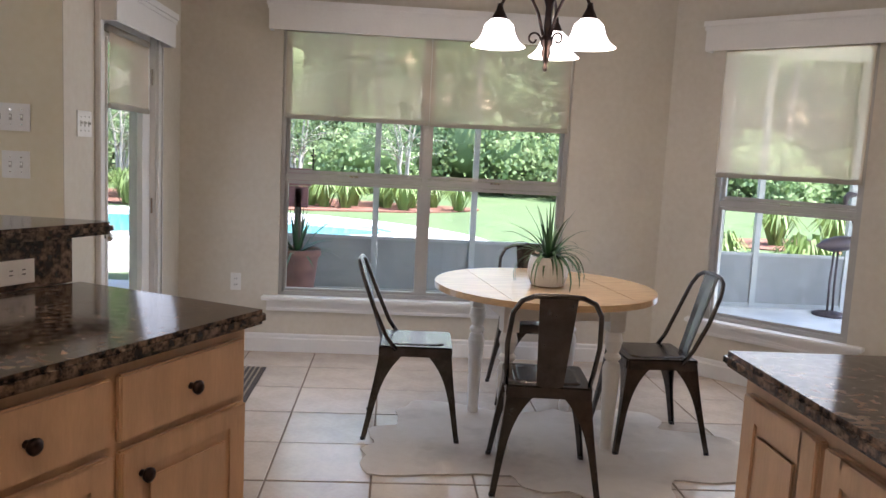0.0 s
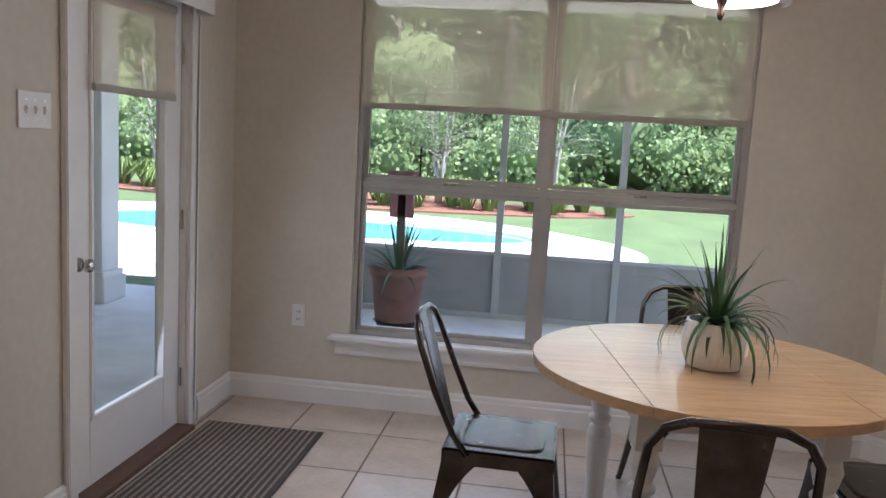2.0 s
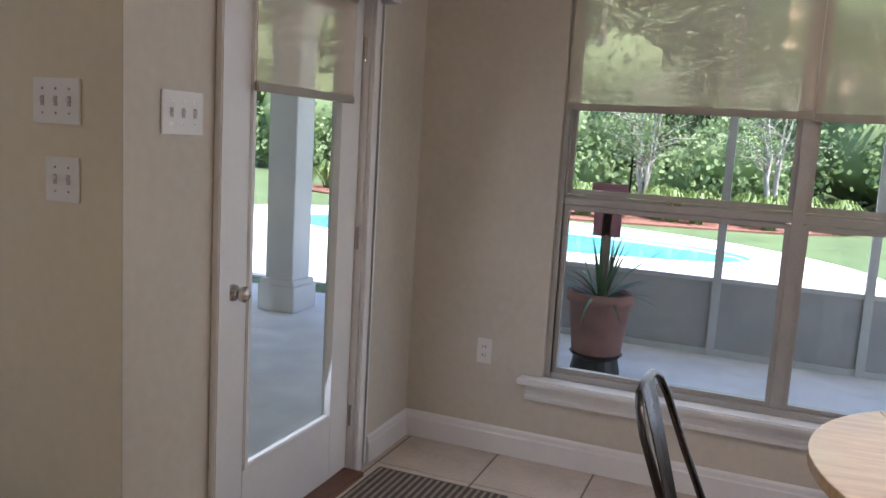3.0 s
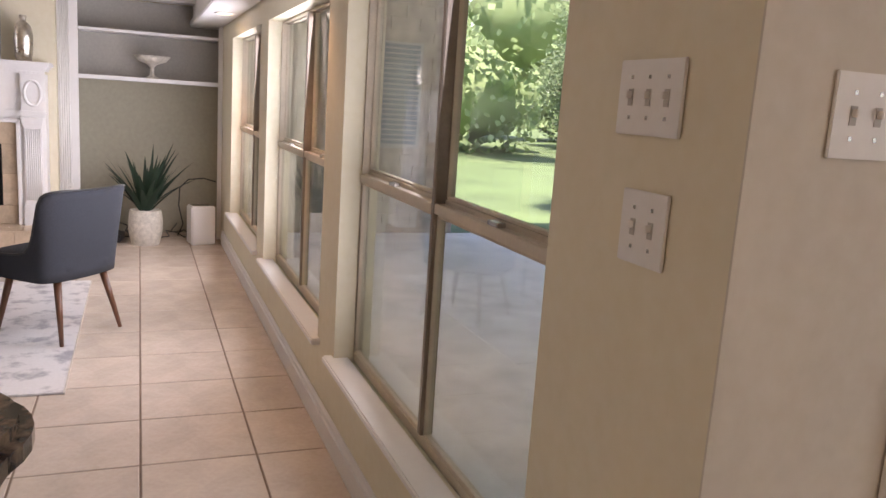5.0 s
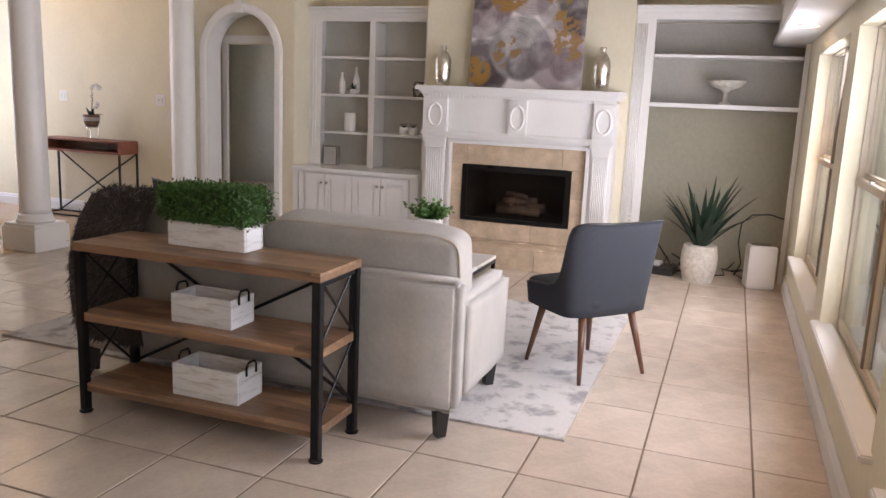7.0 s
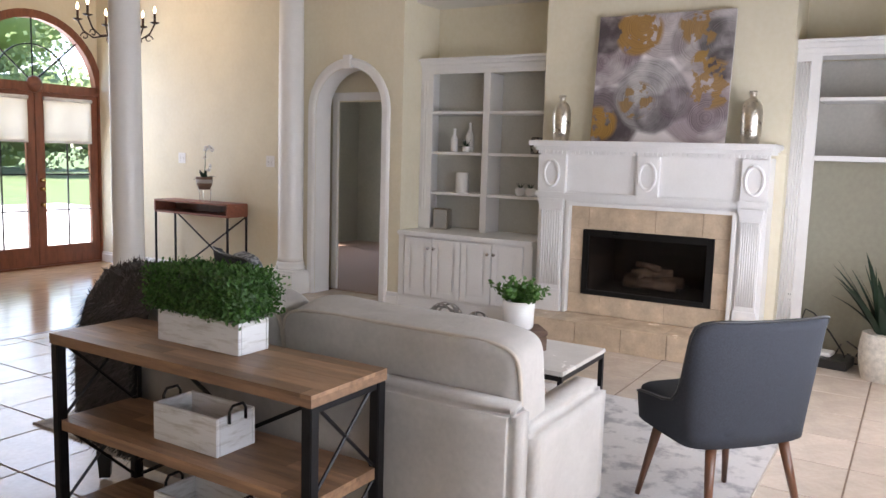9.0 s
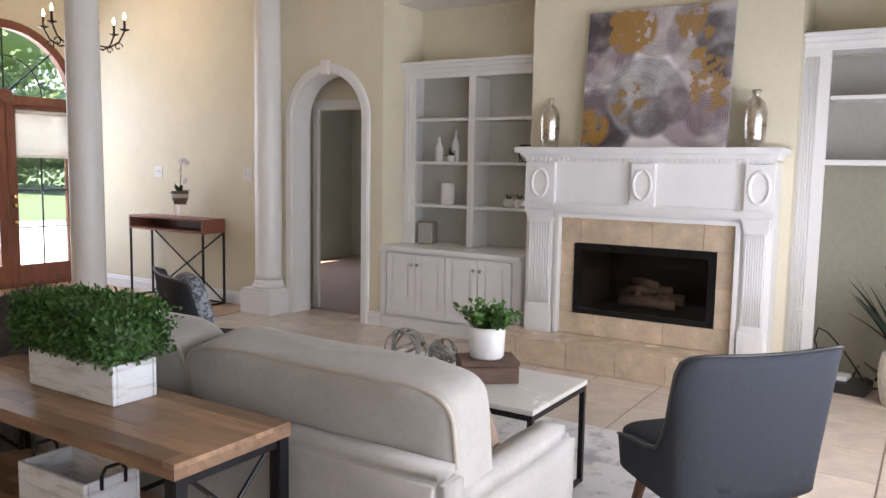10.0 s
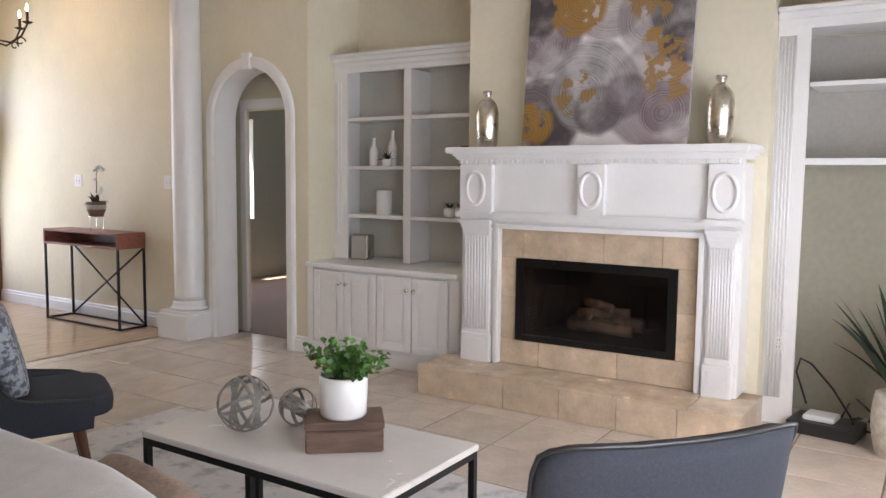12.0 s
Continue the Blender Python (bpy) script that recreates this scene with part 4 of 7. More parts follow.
for a, b in ((SY0 + 0.157, 0.944), (0.946, SY1 - 0.157)):
    part("seat_cushion", ripple(puff(bmnew(), SB - 0.53, (a + b) / 2, 0.375, 0.31, (b - a) / 2, 0.085, 0.25, 44, 20), 0.006), LINEN, sofa, smooth=True)
    c = part("back_cushion", ripple(puff(bmnew(), 0, 0, 0, 0.122, (b - a) / 2 + (0.055 if b > 1 else 0), 0.235, 0.26, 72, 36), 0.010), LINEN, sofa, smooth=True)
    c.matrix_basis = pose(SB - 0.245, (a + b) / 2 + (0.06 if b > 1 else 0), 0.648, 0, 9, 0)
    w, h = (b - a) / 2 + (0.055 if b > 1 else 0) - 0.002, 0.231
    pp = part("piping", tube(bmnew(), [(0.090, s * w * abs(math.cos(t)) ** 0.25, math.copysign(h * abs(math.sin(t)) ** 0.25, math.sin(t))) for t, s in ((2 * math.pi * (k + 0.5) / 40, 1 if math.cos(2 * math.pi * (k + 0.5) / 40) > 0 else -1) for k in range(40))], 0.007, 6, True), PIPE, c, smooth=True)
for x in (SB - 0.05, SB - 0.75):
    for y in (SY0 + 0.07, SY1 - 0.07):
        part("foot", tube(bmnew(), [(x, y, 0.135), (x, y, 0.012)], 0.042, 4, taper=0.03), DARKPLASTIC, sofa, "tapered black wooden foot")
for (m, mat, lb, s) in ((pose(SB - 0.45, 1.50, 0.60, 0, 20, 4), CERAMIC, "white throw pillow on the sofa", 0.225), (pose(SB - 0.545, 1.60, 0.595, 0, 24, -8), BROWNPILLOW, "taupe throw pillow on the sofa", 0.22)):
    pl = tagged(link("throw_pillow", puff(bmnew(), 0, 0, 0, 0.055, s, s, 0.55, 28, 16), LINEN if mat is CERAMIC else mat, smooth=True), lb, "pillow", "sofa pillows")
    pl.matrix_basis = m

# ---- console table behind the sofa ----
con = thing("console_table", "rustic wood and black iron three-tier console table", "console table")
CX0, CX1, CY0, CY1, CZ = -3.955, -3.605, 0.34, 1.535, 0.765
for z, n in ((CZ, "tabletop"), (0.455, "shelf"), (0.135, "shelf")):
    ins = 0.0 if n == "tabletop" else 0.012
    sl = part(n, B(CX0 + ins, CX1 - ins, CY0 + ins, CY1 - ins, z - 0.036, z - 0.012), RUSTIC, con)
    rnd = random.Random(int(z * 100))
    x = CX0 + ins
    k = 0
    while x < CX1 - ins - 0.01:
        x2 = min(x + 0.0585, CX1 - ins)
        cuts = sorted([CY0 + ins, CY1 - ins] + [CY0 + (CY1 - CY0) * (rnd.random() * 0.25 + 0.12 + 0.3 * j) for j in range(3)])
        for a, b in zip(cuts, cuts[1:]):
            part("plank", B(x + 0.0005, x2 - 0.0005, a + 0.0005, b - 0.0005, z - 0.012, z), RUSTIC, sl)
        x = x2
for x in (CX0 + 0.02, CX1 - 0.02):
    for y in (CY0 + 0.02, CY1 - 0.02):
        leg = part("leg", B(x - 0.018, x + 0.018, y - 0.018, y + 0.018, 0.012, CZ - 0.037), IRON, con, bevel=0.003)
        part("foot_pad", lathe(bmnew(), [(0.028, 0), (0.03, 0.006), (0.02, 0.012)], (x, y, 0)), IRON, leg)
for y in (CY0 + 0.02, CY1 - 0.02):
    for z0, z1 in ((0.15, 0.42), (0.46, 0.73)):
        for a, b in ((z0, z1), (z1, z0)):
            part("cross_brace", tube(bmnew(), [(CX0 + 0.035, y, a), (CX1 - 0.035, y, b)], 0.006, 6), IRON, con)
    part("end_rail", B(CX0 + 0.038, CX1 - 0.038, y - 0.01, y + 0.01, CZ - 0.06, CZ - 0.038), IRON, con)
for a, b in (((CY0 + 0.04, 0.73), (CY1 - 0.04, 0.15)), ((CY0 + 0.04, 0.15), (CY1 - 0.04, 0.73))):
    part("back_brace", tube(bmnew(), [(CX0 + 0.008, a[0], a[1]), (CX0 + 0.008, b[0], b[1])], 0.008, 6), IRON, con)


def crate(m, label, w=0.30, d=0.165, h=0.125, handles=True, name="wooden_box"):
    c = thing(name, label, "box", "whitewashed boxes", at=m)
    part("front_board", B(-d / 2, -d / 2 + 0.012, -w / 2, w / 2, 0, h), WHITEWASH, c, bevel=0.002)
    part("back_board", B(d / 2 - 0.012, d / 2, -w / 2, w / 2, 0, h), WHITEWASH, c, bevel=0.002)
    for s in (-1, 1):
        part("end_board", B(-d / 2 + 0.0125, d / 2 - 0.0125, min(s * w / 2, s * (w / 2 - 0.012)), max(s * w / 2, s * (w / 2 - 0.012)), 0, h), WHITEWASH, c, bevel=0.002)
        if handles:
            y = s * (w / 2 + 0.006)
            part("handle", tube(bmnew(), [(-0.035, y, h - 0.025), (-0.035, y, h + 0.012), (-0.022, y, h + 0.03), (0.022, y, h + 0.03), (0.035, y, h + 0.012), (0.035, y, h - 0.025)], 0.005, 6), IRON, c, "black iron handle", smooth=True)
    part("bottom_board", B(-d / 2 + 0.0125, d / 2 - 0.0125, -w / 2 + 0.0125, w / 2 - 0.0125, 0.002, 0.012), WHITEWASH, c)
    return c


crate(pose(-3.77, 0.93, 0.456), "whitewashed wooden box with iron handles on a shelf")
crate(pose(-3.77, 0.95, 0.136), "whitewashed wooden box with iron handles on the lowest shelf", 0.33, 0.18, 0.14)
pb = crate(pose(-3.84, 0.895, CZ + 0.001), "whitewashed planter box with trimmed artificial boxwood", 0.385, 0.135, 0.105, False, "planter_box")
part("soil", B(-0.054, 0.054, -0.178, 0.178, 0.013, 0.09), SOIL, pb)


def leaves(bm, centres, size, rnd, bend=0.3, aspect=0.45):
    for c, n in centres:
        n = Vector(n).normalized()
        t = n.cross(Vector((rnd.uniform(-1, 1), rnd.uniform(-1, 1), rnd.uniform(-1, 1)))).normalized()
        s = n.cross(t)
        L, W = size * rnd.uniform(0.7, 1.3), size * aspect
        a = Vector(c)
        d = (n + t * rnd.uniform(0.3, 1.2)).normalized()
        v = [bm.verts.new(q) for q in (a, a + d * L * 0.5 + s * W * 0.5, a + d * L - n * L * bend, a + d * L * 0.5 - s * W * 0.5)]
        bm.faces.new(v)
    return bm


rnd = random.Random(3)
cs = []
while len(cs) < 7500:
    u = Vector((rnd.uniform(-1, 1), rnd.uniform(-1, 1), rnd.uniform(-0.75, 1)))
    mx = max(abs(u.x), abs(u.y), abs(u.z))
    if mx < 0.72:
        continue
    q = Vector((u.x * 0.105, u.y * 0.22, 0.178 + u.z * 0.078))
    q += Vector((rnd.gauss(0, 0.006), rnd.gauss(0, 0.008), rnd.gauss(0, 0.008)))
    cs.append((q, (u.x * 0.8, u.y * 0.5, u.z + 0.3)))
part("foliage", leaves(bmnew(), cs, 0.018, rnd, 0.2, 0.6), GRASSLEAF, pb, "dense trimmed green boxwood")
part("foliage_core", puff(bmnew(), 0, 0, 0.165, 0.088, 0.205, 0.062, 0.4), GRASSLEAF, pb)

# fur throw over the sofa's far end
th = thing("fur_throw", "shaggy dark brown fur throw draped over the sofa back", "throw")
rnd = random.Random(5)
bm = bmnew()
core = bmnew()
prev = None
prof = [(0.06, 0.22), (0.055, 0.4), (0.045, 0.6), (0.02, 0.80), (-0.06, 0.90), (-0.2, 0.925), (-0.34, 0.88), (-0.42, 0.75), (-0.44, 0.6)]
N = 9
grid = [[core.verts.new((SB + px + 0.01, 0.0 + 0.40 * k / N + 0.03 * math.sin(pz * 9), pz + 0.012 * math.sin(k * 1.7))) for px, pz in prof] for k in range(N + 1)]
for a, b in zip(grid, grid[1:]):
    for i in range(len(prof) - 1):
        core.faces.new((a[i], a[i + 1], b[i + 1], b[i]))
pts = []
for _ in range(7000):
    k, i = rnd.randrange(N), rnd.randrange(len(prof) - 1)
    u, v = rnd.random(), rnd.random()
    a = grid[k][i].co.lerp(grid[k][i + 1].co, v).lerp(grid[k + 1][i].co.lerp(grid[k + 1][i + 1].co, v), u)
    d = (grid[k][i + 1].co - grid[k][i].co).normalized()
    n = Vector((d.z, 0, -d.x))
    if n.x < 0 and n.z < 0:
        n = -n
    n = Vector((1, 0, 0)) if i < 3 else (Vector((0, 0, 1)) if i < 6 else Vector((-1, 0, 0)))
    tip = a + n * rnd.uniform(0.015, 0.04) + Vector((rnd.uniform(-0.012, 0.012), rnd.uniform(-0.02, 0.02), -rnd.uniform(0.005, 0.03)))
    s = Vector((0, 0.004, 0))
    bm.faces.new([bm.verts.new(q) for q in (a - s, a + s, tip)])
part("hide", core, FUR, th)
part("fur", bm, FUR, th)

# ---- grey dining chairs by the fireplace ----
def accent_chair(m, label):
    c = thing("accent_chair", label, "chair", "charcoal chairs", at=m)     # local: faces -y, origin on the floor
    part("seat", puff(bmnew(), 0, -0.04, 0.425, 0.235, 0.26, 0.055, 0.4, 28, 12), CHARCOAL, c, smooth=True)
    half = [(0.0, 0.245, 0.84), (0.10, 0.240, 0.84), (0.17, 0.230, 0.842), (0.213, 0.216, 0.840), (0.240, 0.200, 0.832), (0.255, 0.184, 0.815), (0.262, 0.170, 0.775), (0.265, 0.155, 0.70), (0.267, 0.135, 0.61), (0.267, 0.11, 0.545), (0.265, 0.07, 0.505), (0.262, 0.0, 0.488), (0.255, -0.10, 0.48), (0.248, -0.19, 0.47), (0.236, -0.235, 0.455)]
    line = [(-x, y, t) for x, y, t in half[:0:-1]] + half
    bm = bmnew()
    nv = 10
    outer, inner = [], []
    for i, (px, py, top) in enumerate(line):
        a, b = line[max(i - 1, 0)], line[min(i + 1, len(line) - 1)]
        d = Vector((b[0] - a[0], b[1] - a[1])).normalized()
        n = Vector((-d.y, d.x)) if (-d.y) * (-px) + d.x * (0.02 - py) > 0 else Vector((d.y, -d.x))
        ro, ri = [], []
        for k in range(nv + 1):
            z = 0.345 + (top - 0.345) * k / nv
            f = 0.88 + 0.15 * (z - 0.345) / 0.5
            o = Vector((px * 1.18 * f, py * (f + 0.07 * max(0, z - 0.45) / 0.4) if py > 0 else py * f))
            ro.append(bm.verts.new((o.x, o.y, z)))
            ri.append(bm.verts.new((o.x + n.x * 0.045, o.y + n.y * 0.045, z - (0.008 if k == nv else 0))))
        outer.append(ro)
        inner.append(ri)
    for g in (outer, inner):
        for a, b in zip(g, g[1:]):
            for k in range(nv):
                bm.faces.new((a[k], a[k + 1], b[k + 1], b[k]))
    for a, b, p, q in zip(outer, outer[1:], inner, inner[1:]):
        bm.faces.new((a[-1], p[-1], q[-1], b[-1]))
        bm.faces.new((a[0], b[0], q[0], p[0]))
    for e in (0, -1):
        for k in range(nv):
            bm.faces.new((outer[e][k], inner[e][k], inner[e][k + 1], outer[e][k + 1]))
    rim = [r[-1].co.copy() for r in outer]
    part("backrest", bm, CHARCOAL, c, smooth=True)
    part("apron", puff(bmnew(), 0, -0.01, 0.375, 0.205, 0.205, 0.032, 0.35, 24, 8), CHARCOAL, c, smooth=True)
    part("piping", tube(bmnew(), rim, 0.0055, 6), DARKPLASTIC, c, smooth=True)
    for sx in (-1, 1):
        for sy in (-1, 1):
            part("leg", tube(bmnew(), [(sx * 0.165, sy * 0.155, 0.37), (sx * 0.225, sy * 0.225 + 0.01, 0.0)], 0.023, 10, taper=0.011), WALNUT, c, "tapered walnut leg", smooth=True)
    return c


accent_chair(pose(-5.247, 2.272, 0.013, 0, 0, -39), "charcoal upholstered accent chair with walnut legs on the rug")
accent_chair(pose(-5.27, -0.24, 0.013, 0, 0, -117), "charcoal accent chair with a patterned cushion beside the coffee table")
cu = tagged(link("throw_pillow", puff(bmnew(), 0, 0, 0, 0.19, 0.055, 0.19, 0.5, 24, 14), PATTERNED, smooth=True), "grey speckled pillow on the charcoal chair", "pillow")
cu.matrix_basis = pose(-5.27, -0.24, 0.013, 0, 0, -117) @ pose(0, 0.09, 0.645, -14, 0, 0)

# ---- coffee table and what stands on it ----
ct = thing("coffee_table", "white stone-topped coffee table with black metal frame", "coffee table")
KX0, KX1, KY0, KY1, KZ = -5.755, -5.205, 0.562, 1.60, 0.478
part("tabletop", B(KX0, KX1, KY0, KY1, KZ - 0.022, KZ), STONETOP, ct, bevel=0.003)
bm = bmnew()
for q in ((KX0 + 0.004, KX1 - 0.004, KY0 + 0.004, KY0 + 0.026), (KX0 + 0.004, KX1 - 0.004, KY1 - 0.026, KY1 - 0.004), (KX0 + 0.004, KX0 + 0.026, KY0 + 0.026, KY1 - 0.026), (KX1 - 0.026, KX1 - 0.004, KY0 + 0.026, KY1 - 0.026)):
    box(bm, *q, KZ - 0.046, KZ - 0.0225)
part("top_frame", bm, IRON, ct)
for x in (KX0 + 0.015, KX1 - 0.015):
    for y in (KY0 + 0.015, (KY0 + KY1) / 2, KY1 - 0.015):
        part("leg", B(x - 0.011, x + 0.011, y - 0.011, y + 0.011, 0.014, KZ - 0.0465), IRON, ct)
for y in (KY0 + 0.006, KY1 - 0.024):
    part("lower_rail", B(KX0 + 0.027, KX1 - 0.027, y, y + 0.018, 0.014, 0.032), IRON, ct)


def orb(x, y, r, z, label, seed):
    o = thing("decorative_orb", label, "ornament", "woven metal orbs")
    rn = random.Random(seed)
    for k in range(7):
        n = Vector((rn.gauss(0, 1), rn.gauss(0, 1), rn.gauss(0, 1))).normalized()
        t = n.orthogonal().normalized()
        s = n.cross(t)
        rr = r * (0.96 + 0.005 * (k % 3))
        bm = bmnew()
        q = 28
        ring = [[bm.verts.new(Vector((x, y, z + r)) + (t * math.cos(2 * math.pi * i / q) + s * math.sin(2 * math.pi * i / q)) * u + n * w) for i in range(q)] for u, w in ((rr, -0.006), (rr, 0.006), (rr + 0.003, 0.006), (rr + 0.003, -0.006))]
        for j in range(4):
            a, b = ring[j], ring[(j + 1) % 4]
            for i in range(q):
                bm.faces.new((a[i], a[(i + 1) % q], b[(i + 1) % q], b[i]))
        part("strap", bm, BASKETRY, o)
    return o


orb(-5.41, 0.86, 0.098, KZ, "large woven metal strap orb on the coffee table", 2)
orb(-5.56, 0.965, 0.068, KZ, "small woven metal strap orb on the coffee table", 9)
tb = thing("wooden_box", "weathered brown wooden box on the coffee table", "box", at=pose(-5.495, 1.235, KZ + 0.001, 0, 0, 40))
part("body", B(-0.085, 0.085, -0.125, 0.125, 0, 0.072), BOXWOOD, tb, bevel=0.004)
part("lid", B(-0.088, 0.088, -0.128, 0.128, 0.075, 0.10), BOXWOOD, tb, bevel=0.004)
pp = thing("potted_plant", "leafy green plant in a white ceramic pot", "plant", at=pose(-5.49, 1.235, KZ + 0.102))
part("pot", lathe(bmnew(), [(0.068, 0.0), (0.076, 0.01), (0.08, 0.135), (0.074, 0.138), (0.07, 0.11)], seg=32), CERAMIC, pp, smooth=True)
part("soil", lathe(bmnew(), [(0.0, 0.112), (0.069, 0.112)], seg=20), SOIL, pp)
rnd = random.Random(8)
bm, st = bmnew(), bmnew()
for _ in range(60):
    a, e = rnd.uniform(0, 6.28), rnd.uniform(0.65, 1.5)
    L = rnd.uniform(0.08, 0.155)
    d = Vector((math.cos(a) * math.cos(e), math.sin(a) * math.cos(e), math.sin(e)))
    p0 = Vector((d.x * 0.03, d.y * 0.03, 0.115))
    p1, p2 = p0 + d * L * 0.6, p0 + d * L + Vector((d.x, d.y, -0.5)) * 0.03
    tube(st, [p0, p1, p2], 0.0016, 4)
    for k in range(9):
        c = p0.lerp(p2, 0.35 + 0.65 * k / 8) + Vector((rnd.gauss(0, 0.008), rnd.gauss(0, 0.008), rnd.gauss(0, 0.008)))
        leaves(bm, [(c, (d.x * 0.6 + rnd.uniform(-0.6, 0.6), d.y * 0.6 + rnd.uniform(-0.6, 0.6), 0.7))], 0.031, rnd, 0.25, 0.8)
part("stems", st, HERB, pp)
part("foliage", bm, HERB, pp)

# ---- rugs ----
def rug_mesh(outline, z, t):
    bm = bmnew()
    lo = [bm.verts.new((x, y, z)) for x, y in outline]
    hi = [bm.verts.new((x, y, z + t)) for x, y in outline]
    bm.faces.new(lo[::-1])
    bm.faces.new(hi)
    for i in range(len(lo)):
        j = (i + 1) % len(lo)
        bm.faces.new((lo[i], lo[j], hi[j], hi[i]))
    return bm


ar = thing("area_rug", "faded ivory and grey area rug under the seating", "rug")
part("woven_top", B(-6.5, -4.24, -0.85, 2.375, 0.0015, 0.011), AREARUG, ar, bevel=0.003)
part("binding", B(-6.505, -4.235, 2.375, 2.381, 0.001, 0.010), PIPE, ar)
part("binding", B(-6.505, -4.235, -0.856, -0.85, 0.001, 0.010), PIPE, ar)
hide_out = []
for k in range(120):
    a = 2 * math.pi * k / 120
    r = 1.0 + 0.16 * math.cos(2 * a + 0.4) + 0.14 * math.cos(5 * a + 1.1) + 0.07 * math.sin(9 * a) + 0.03 * math.sin(17 * a + 2) + 0.015 * math.sin(31 * a)
    hide_out.append((1.02 + 0.86 * r * math.cos(a), 3.62 + 0.64 * r * math.sin(a)))
tagged(link("cowhide_rug", rug_mesh(hide_out, 0.0012, 0.006), HIDE), "cream and grey cowhide rug under the dining table", "rug")
dm = thing("door_mat", "dark brown striped door mat inside the patio door", "mat")
part("backing", B(-1.18, -0.595, 3.83, 4.83, 0.001, 0.007), MATDARK, dm, bevel=0.003)
for k in range(19):
    x = -1.165 + 0.0295 * k
    part("stripe", B(x, x + 0.011, 3.845, 4.815, 0.007, 0.010), MATLIGHT, dm)

# ---- dining table ----
dt = thing("dining_table", "round drop-leaf table with natural wood top and white turned legs", "table", at=pose(0.935, 3.83, 0, 0, 0, 8))
TZ = 0.765
tr = 0.555
for nm, y0, y1 in (("leaf", -tr, -0.3), ("tabletop", -0.3, 0.3), ("leaf", 0.3, tr)):
    pts = []
    q = 60
    for k in range(q):
        a = 2 * math.pi * k / q
        x, y = tr * math.cos(a), tr * math.sin(a)
        pts.append((y, x))
    seg = []
    for (y, x) in pts:
        seg.append((x, min(max(y, y0 + 0.0004), y1 - 0.0004), y))
    poly = [(x, y) for x, y, raw in seg if y0 - 1e-6 <= raw <= y1 + 1e-6]
    e0 = math.sqrt(max(tr * tr - y0 * y0, 0))
    e1 = math.sqrt(max(tr * tr - y1 * y1, 0))
    extra = [(s * e, y) for e, y in ((e0, y0 + 0.0004), (e1, y1 - 0.0004)) if e > 0.01 for s in (-1, 1)]
    poly = list({(round(x, 5), round(y, 5)) for x, y in poly + extra})
    cx, cy = sum(p[0] for p in poly) / len(poly), sum(p[1] for p in poly) / len(poly)
    poly.sort(key=lambda p: math.atan2(p[1] - cy, p[0] - cx))
    part(nm, rug_mesh([(y, x) for x, y in poly], TZ - 0.03, 0.03), BUTCHER, dt, bevel=0.0015)
part("apron", B(-0.29, 0.29, -0.32, 0.32, TZ - 0.12, TZ - 0.031), TRIM, dt, bevel=0.003)
legp = [(0.026, 0.0), (0.031, 0.03), (0.027, 0.05), (0.031, 0.12), (0.040, 0.34), (0.044, 0.40), (0.036, 0.43), (0.027, 0.44), (0.040, 0.455), (0.040, 0.465), (0.027, 0.48), (0.034, 0.50), (0.044, 0.54), (0.036, 0.575), (0.030, 0.58), (0.042, 0.585)]
for sx in (-1, 1):
    for sy in (-1, 1):
        lg = lathe(bmnew(), legp, (sx * 0.262, sy * 0.292, 0.008), 24)
        box(lg, sx * 0.262 - 0.038, sx * 0.262 + 0.038, sy * 0.292 - 0.038, sy * 0.292 + 0.038, 0.593, TZ - 0.032)
        part("leg", lg, TRIM, dt, "white turned leg", smooth=False)

sp = thing("potted_plant", "spiky green plant in a ribbed white ceramic pot", "plant", at=pose(0.94, 3.80, TZ + 0.001))
part("pot", lathe(bmnew(), [(0.07, 0.0), (0.082, 0.004), (0.098, 0.05), (0.099, 0.095), (0.09, 0.145), (0.082, 0.146), (0.08, 0.11)], seg=56, wave=lambda u, z: 0.012 * math.cos(2 * math.pi * u * 28) * (1 if 0.01 < z < 0.12 else 0)), CERAMIC, sp, "ribbed white ceramic pot")
part("soil", lathe(bmnew(), [(0.0, 0.115), (0.069, 0.115)], seg=20), SOIL, sp)


def blades(parent, n, L, w, spread, seed, mat, droop=0.6, z0=0.11, r0=0.02, name="blade", lo=0.5):
    rn = random.Random(seed)
    for _ in range(n):
        a = rn.uniform(0, 6.283)
        t = rn.random() ** 0.8
        out = Vector((math.cos(a), math.sin(a), 0))
        side = Vector((-out.y, out.x, 0))
        ln = L * rn.uniform(lo, 1.0)
        e = radians(88 - spread * t)
        bm = bmnew()
        p = out * r0 * rn.random() + Vector((0, 0, z0))
        prev = None
        K = 8
        for k in range(K + 1):
            v = k / K
            ww = w * (0.5 + 1.2 * v if v < 0.3 else 0.86 * (1 - (v - 0.3) / 0.7) ** 0.8) * 0.5 + 0.0004
            row = [bm.verts.new(p - side * ww), bm.verts.new(p - out.cross(side) * 0 + Vector((0, 0, -ww * 0.35))), bm.verts.new(p + side * ww)]
            if prev:
                bm.faces.new((prev[0], prev[1], row[1], row[0]))
                bm.faces.new((prev[1], prev[2], row[2], row[1]))
            prev = row
            p = p + (out * math.cos(e) + Vector((0, 0, math.sin(e)))) * ln / K
            e -= droop * t * 2.0 / K
        part(name, bm, mat, parent, smooth=True)


blades(sp, 80, 0.33, 0.018, 62, 21, BLADE, 1.5, 0.125)


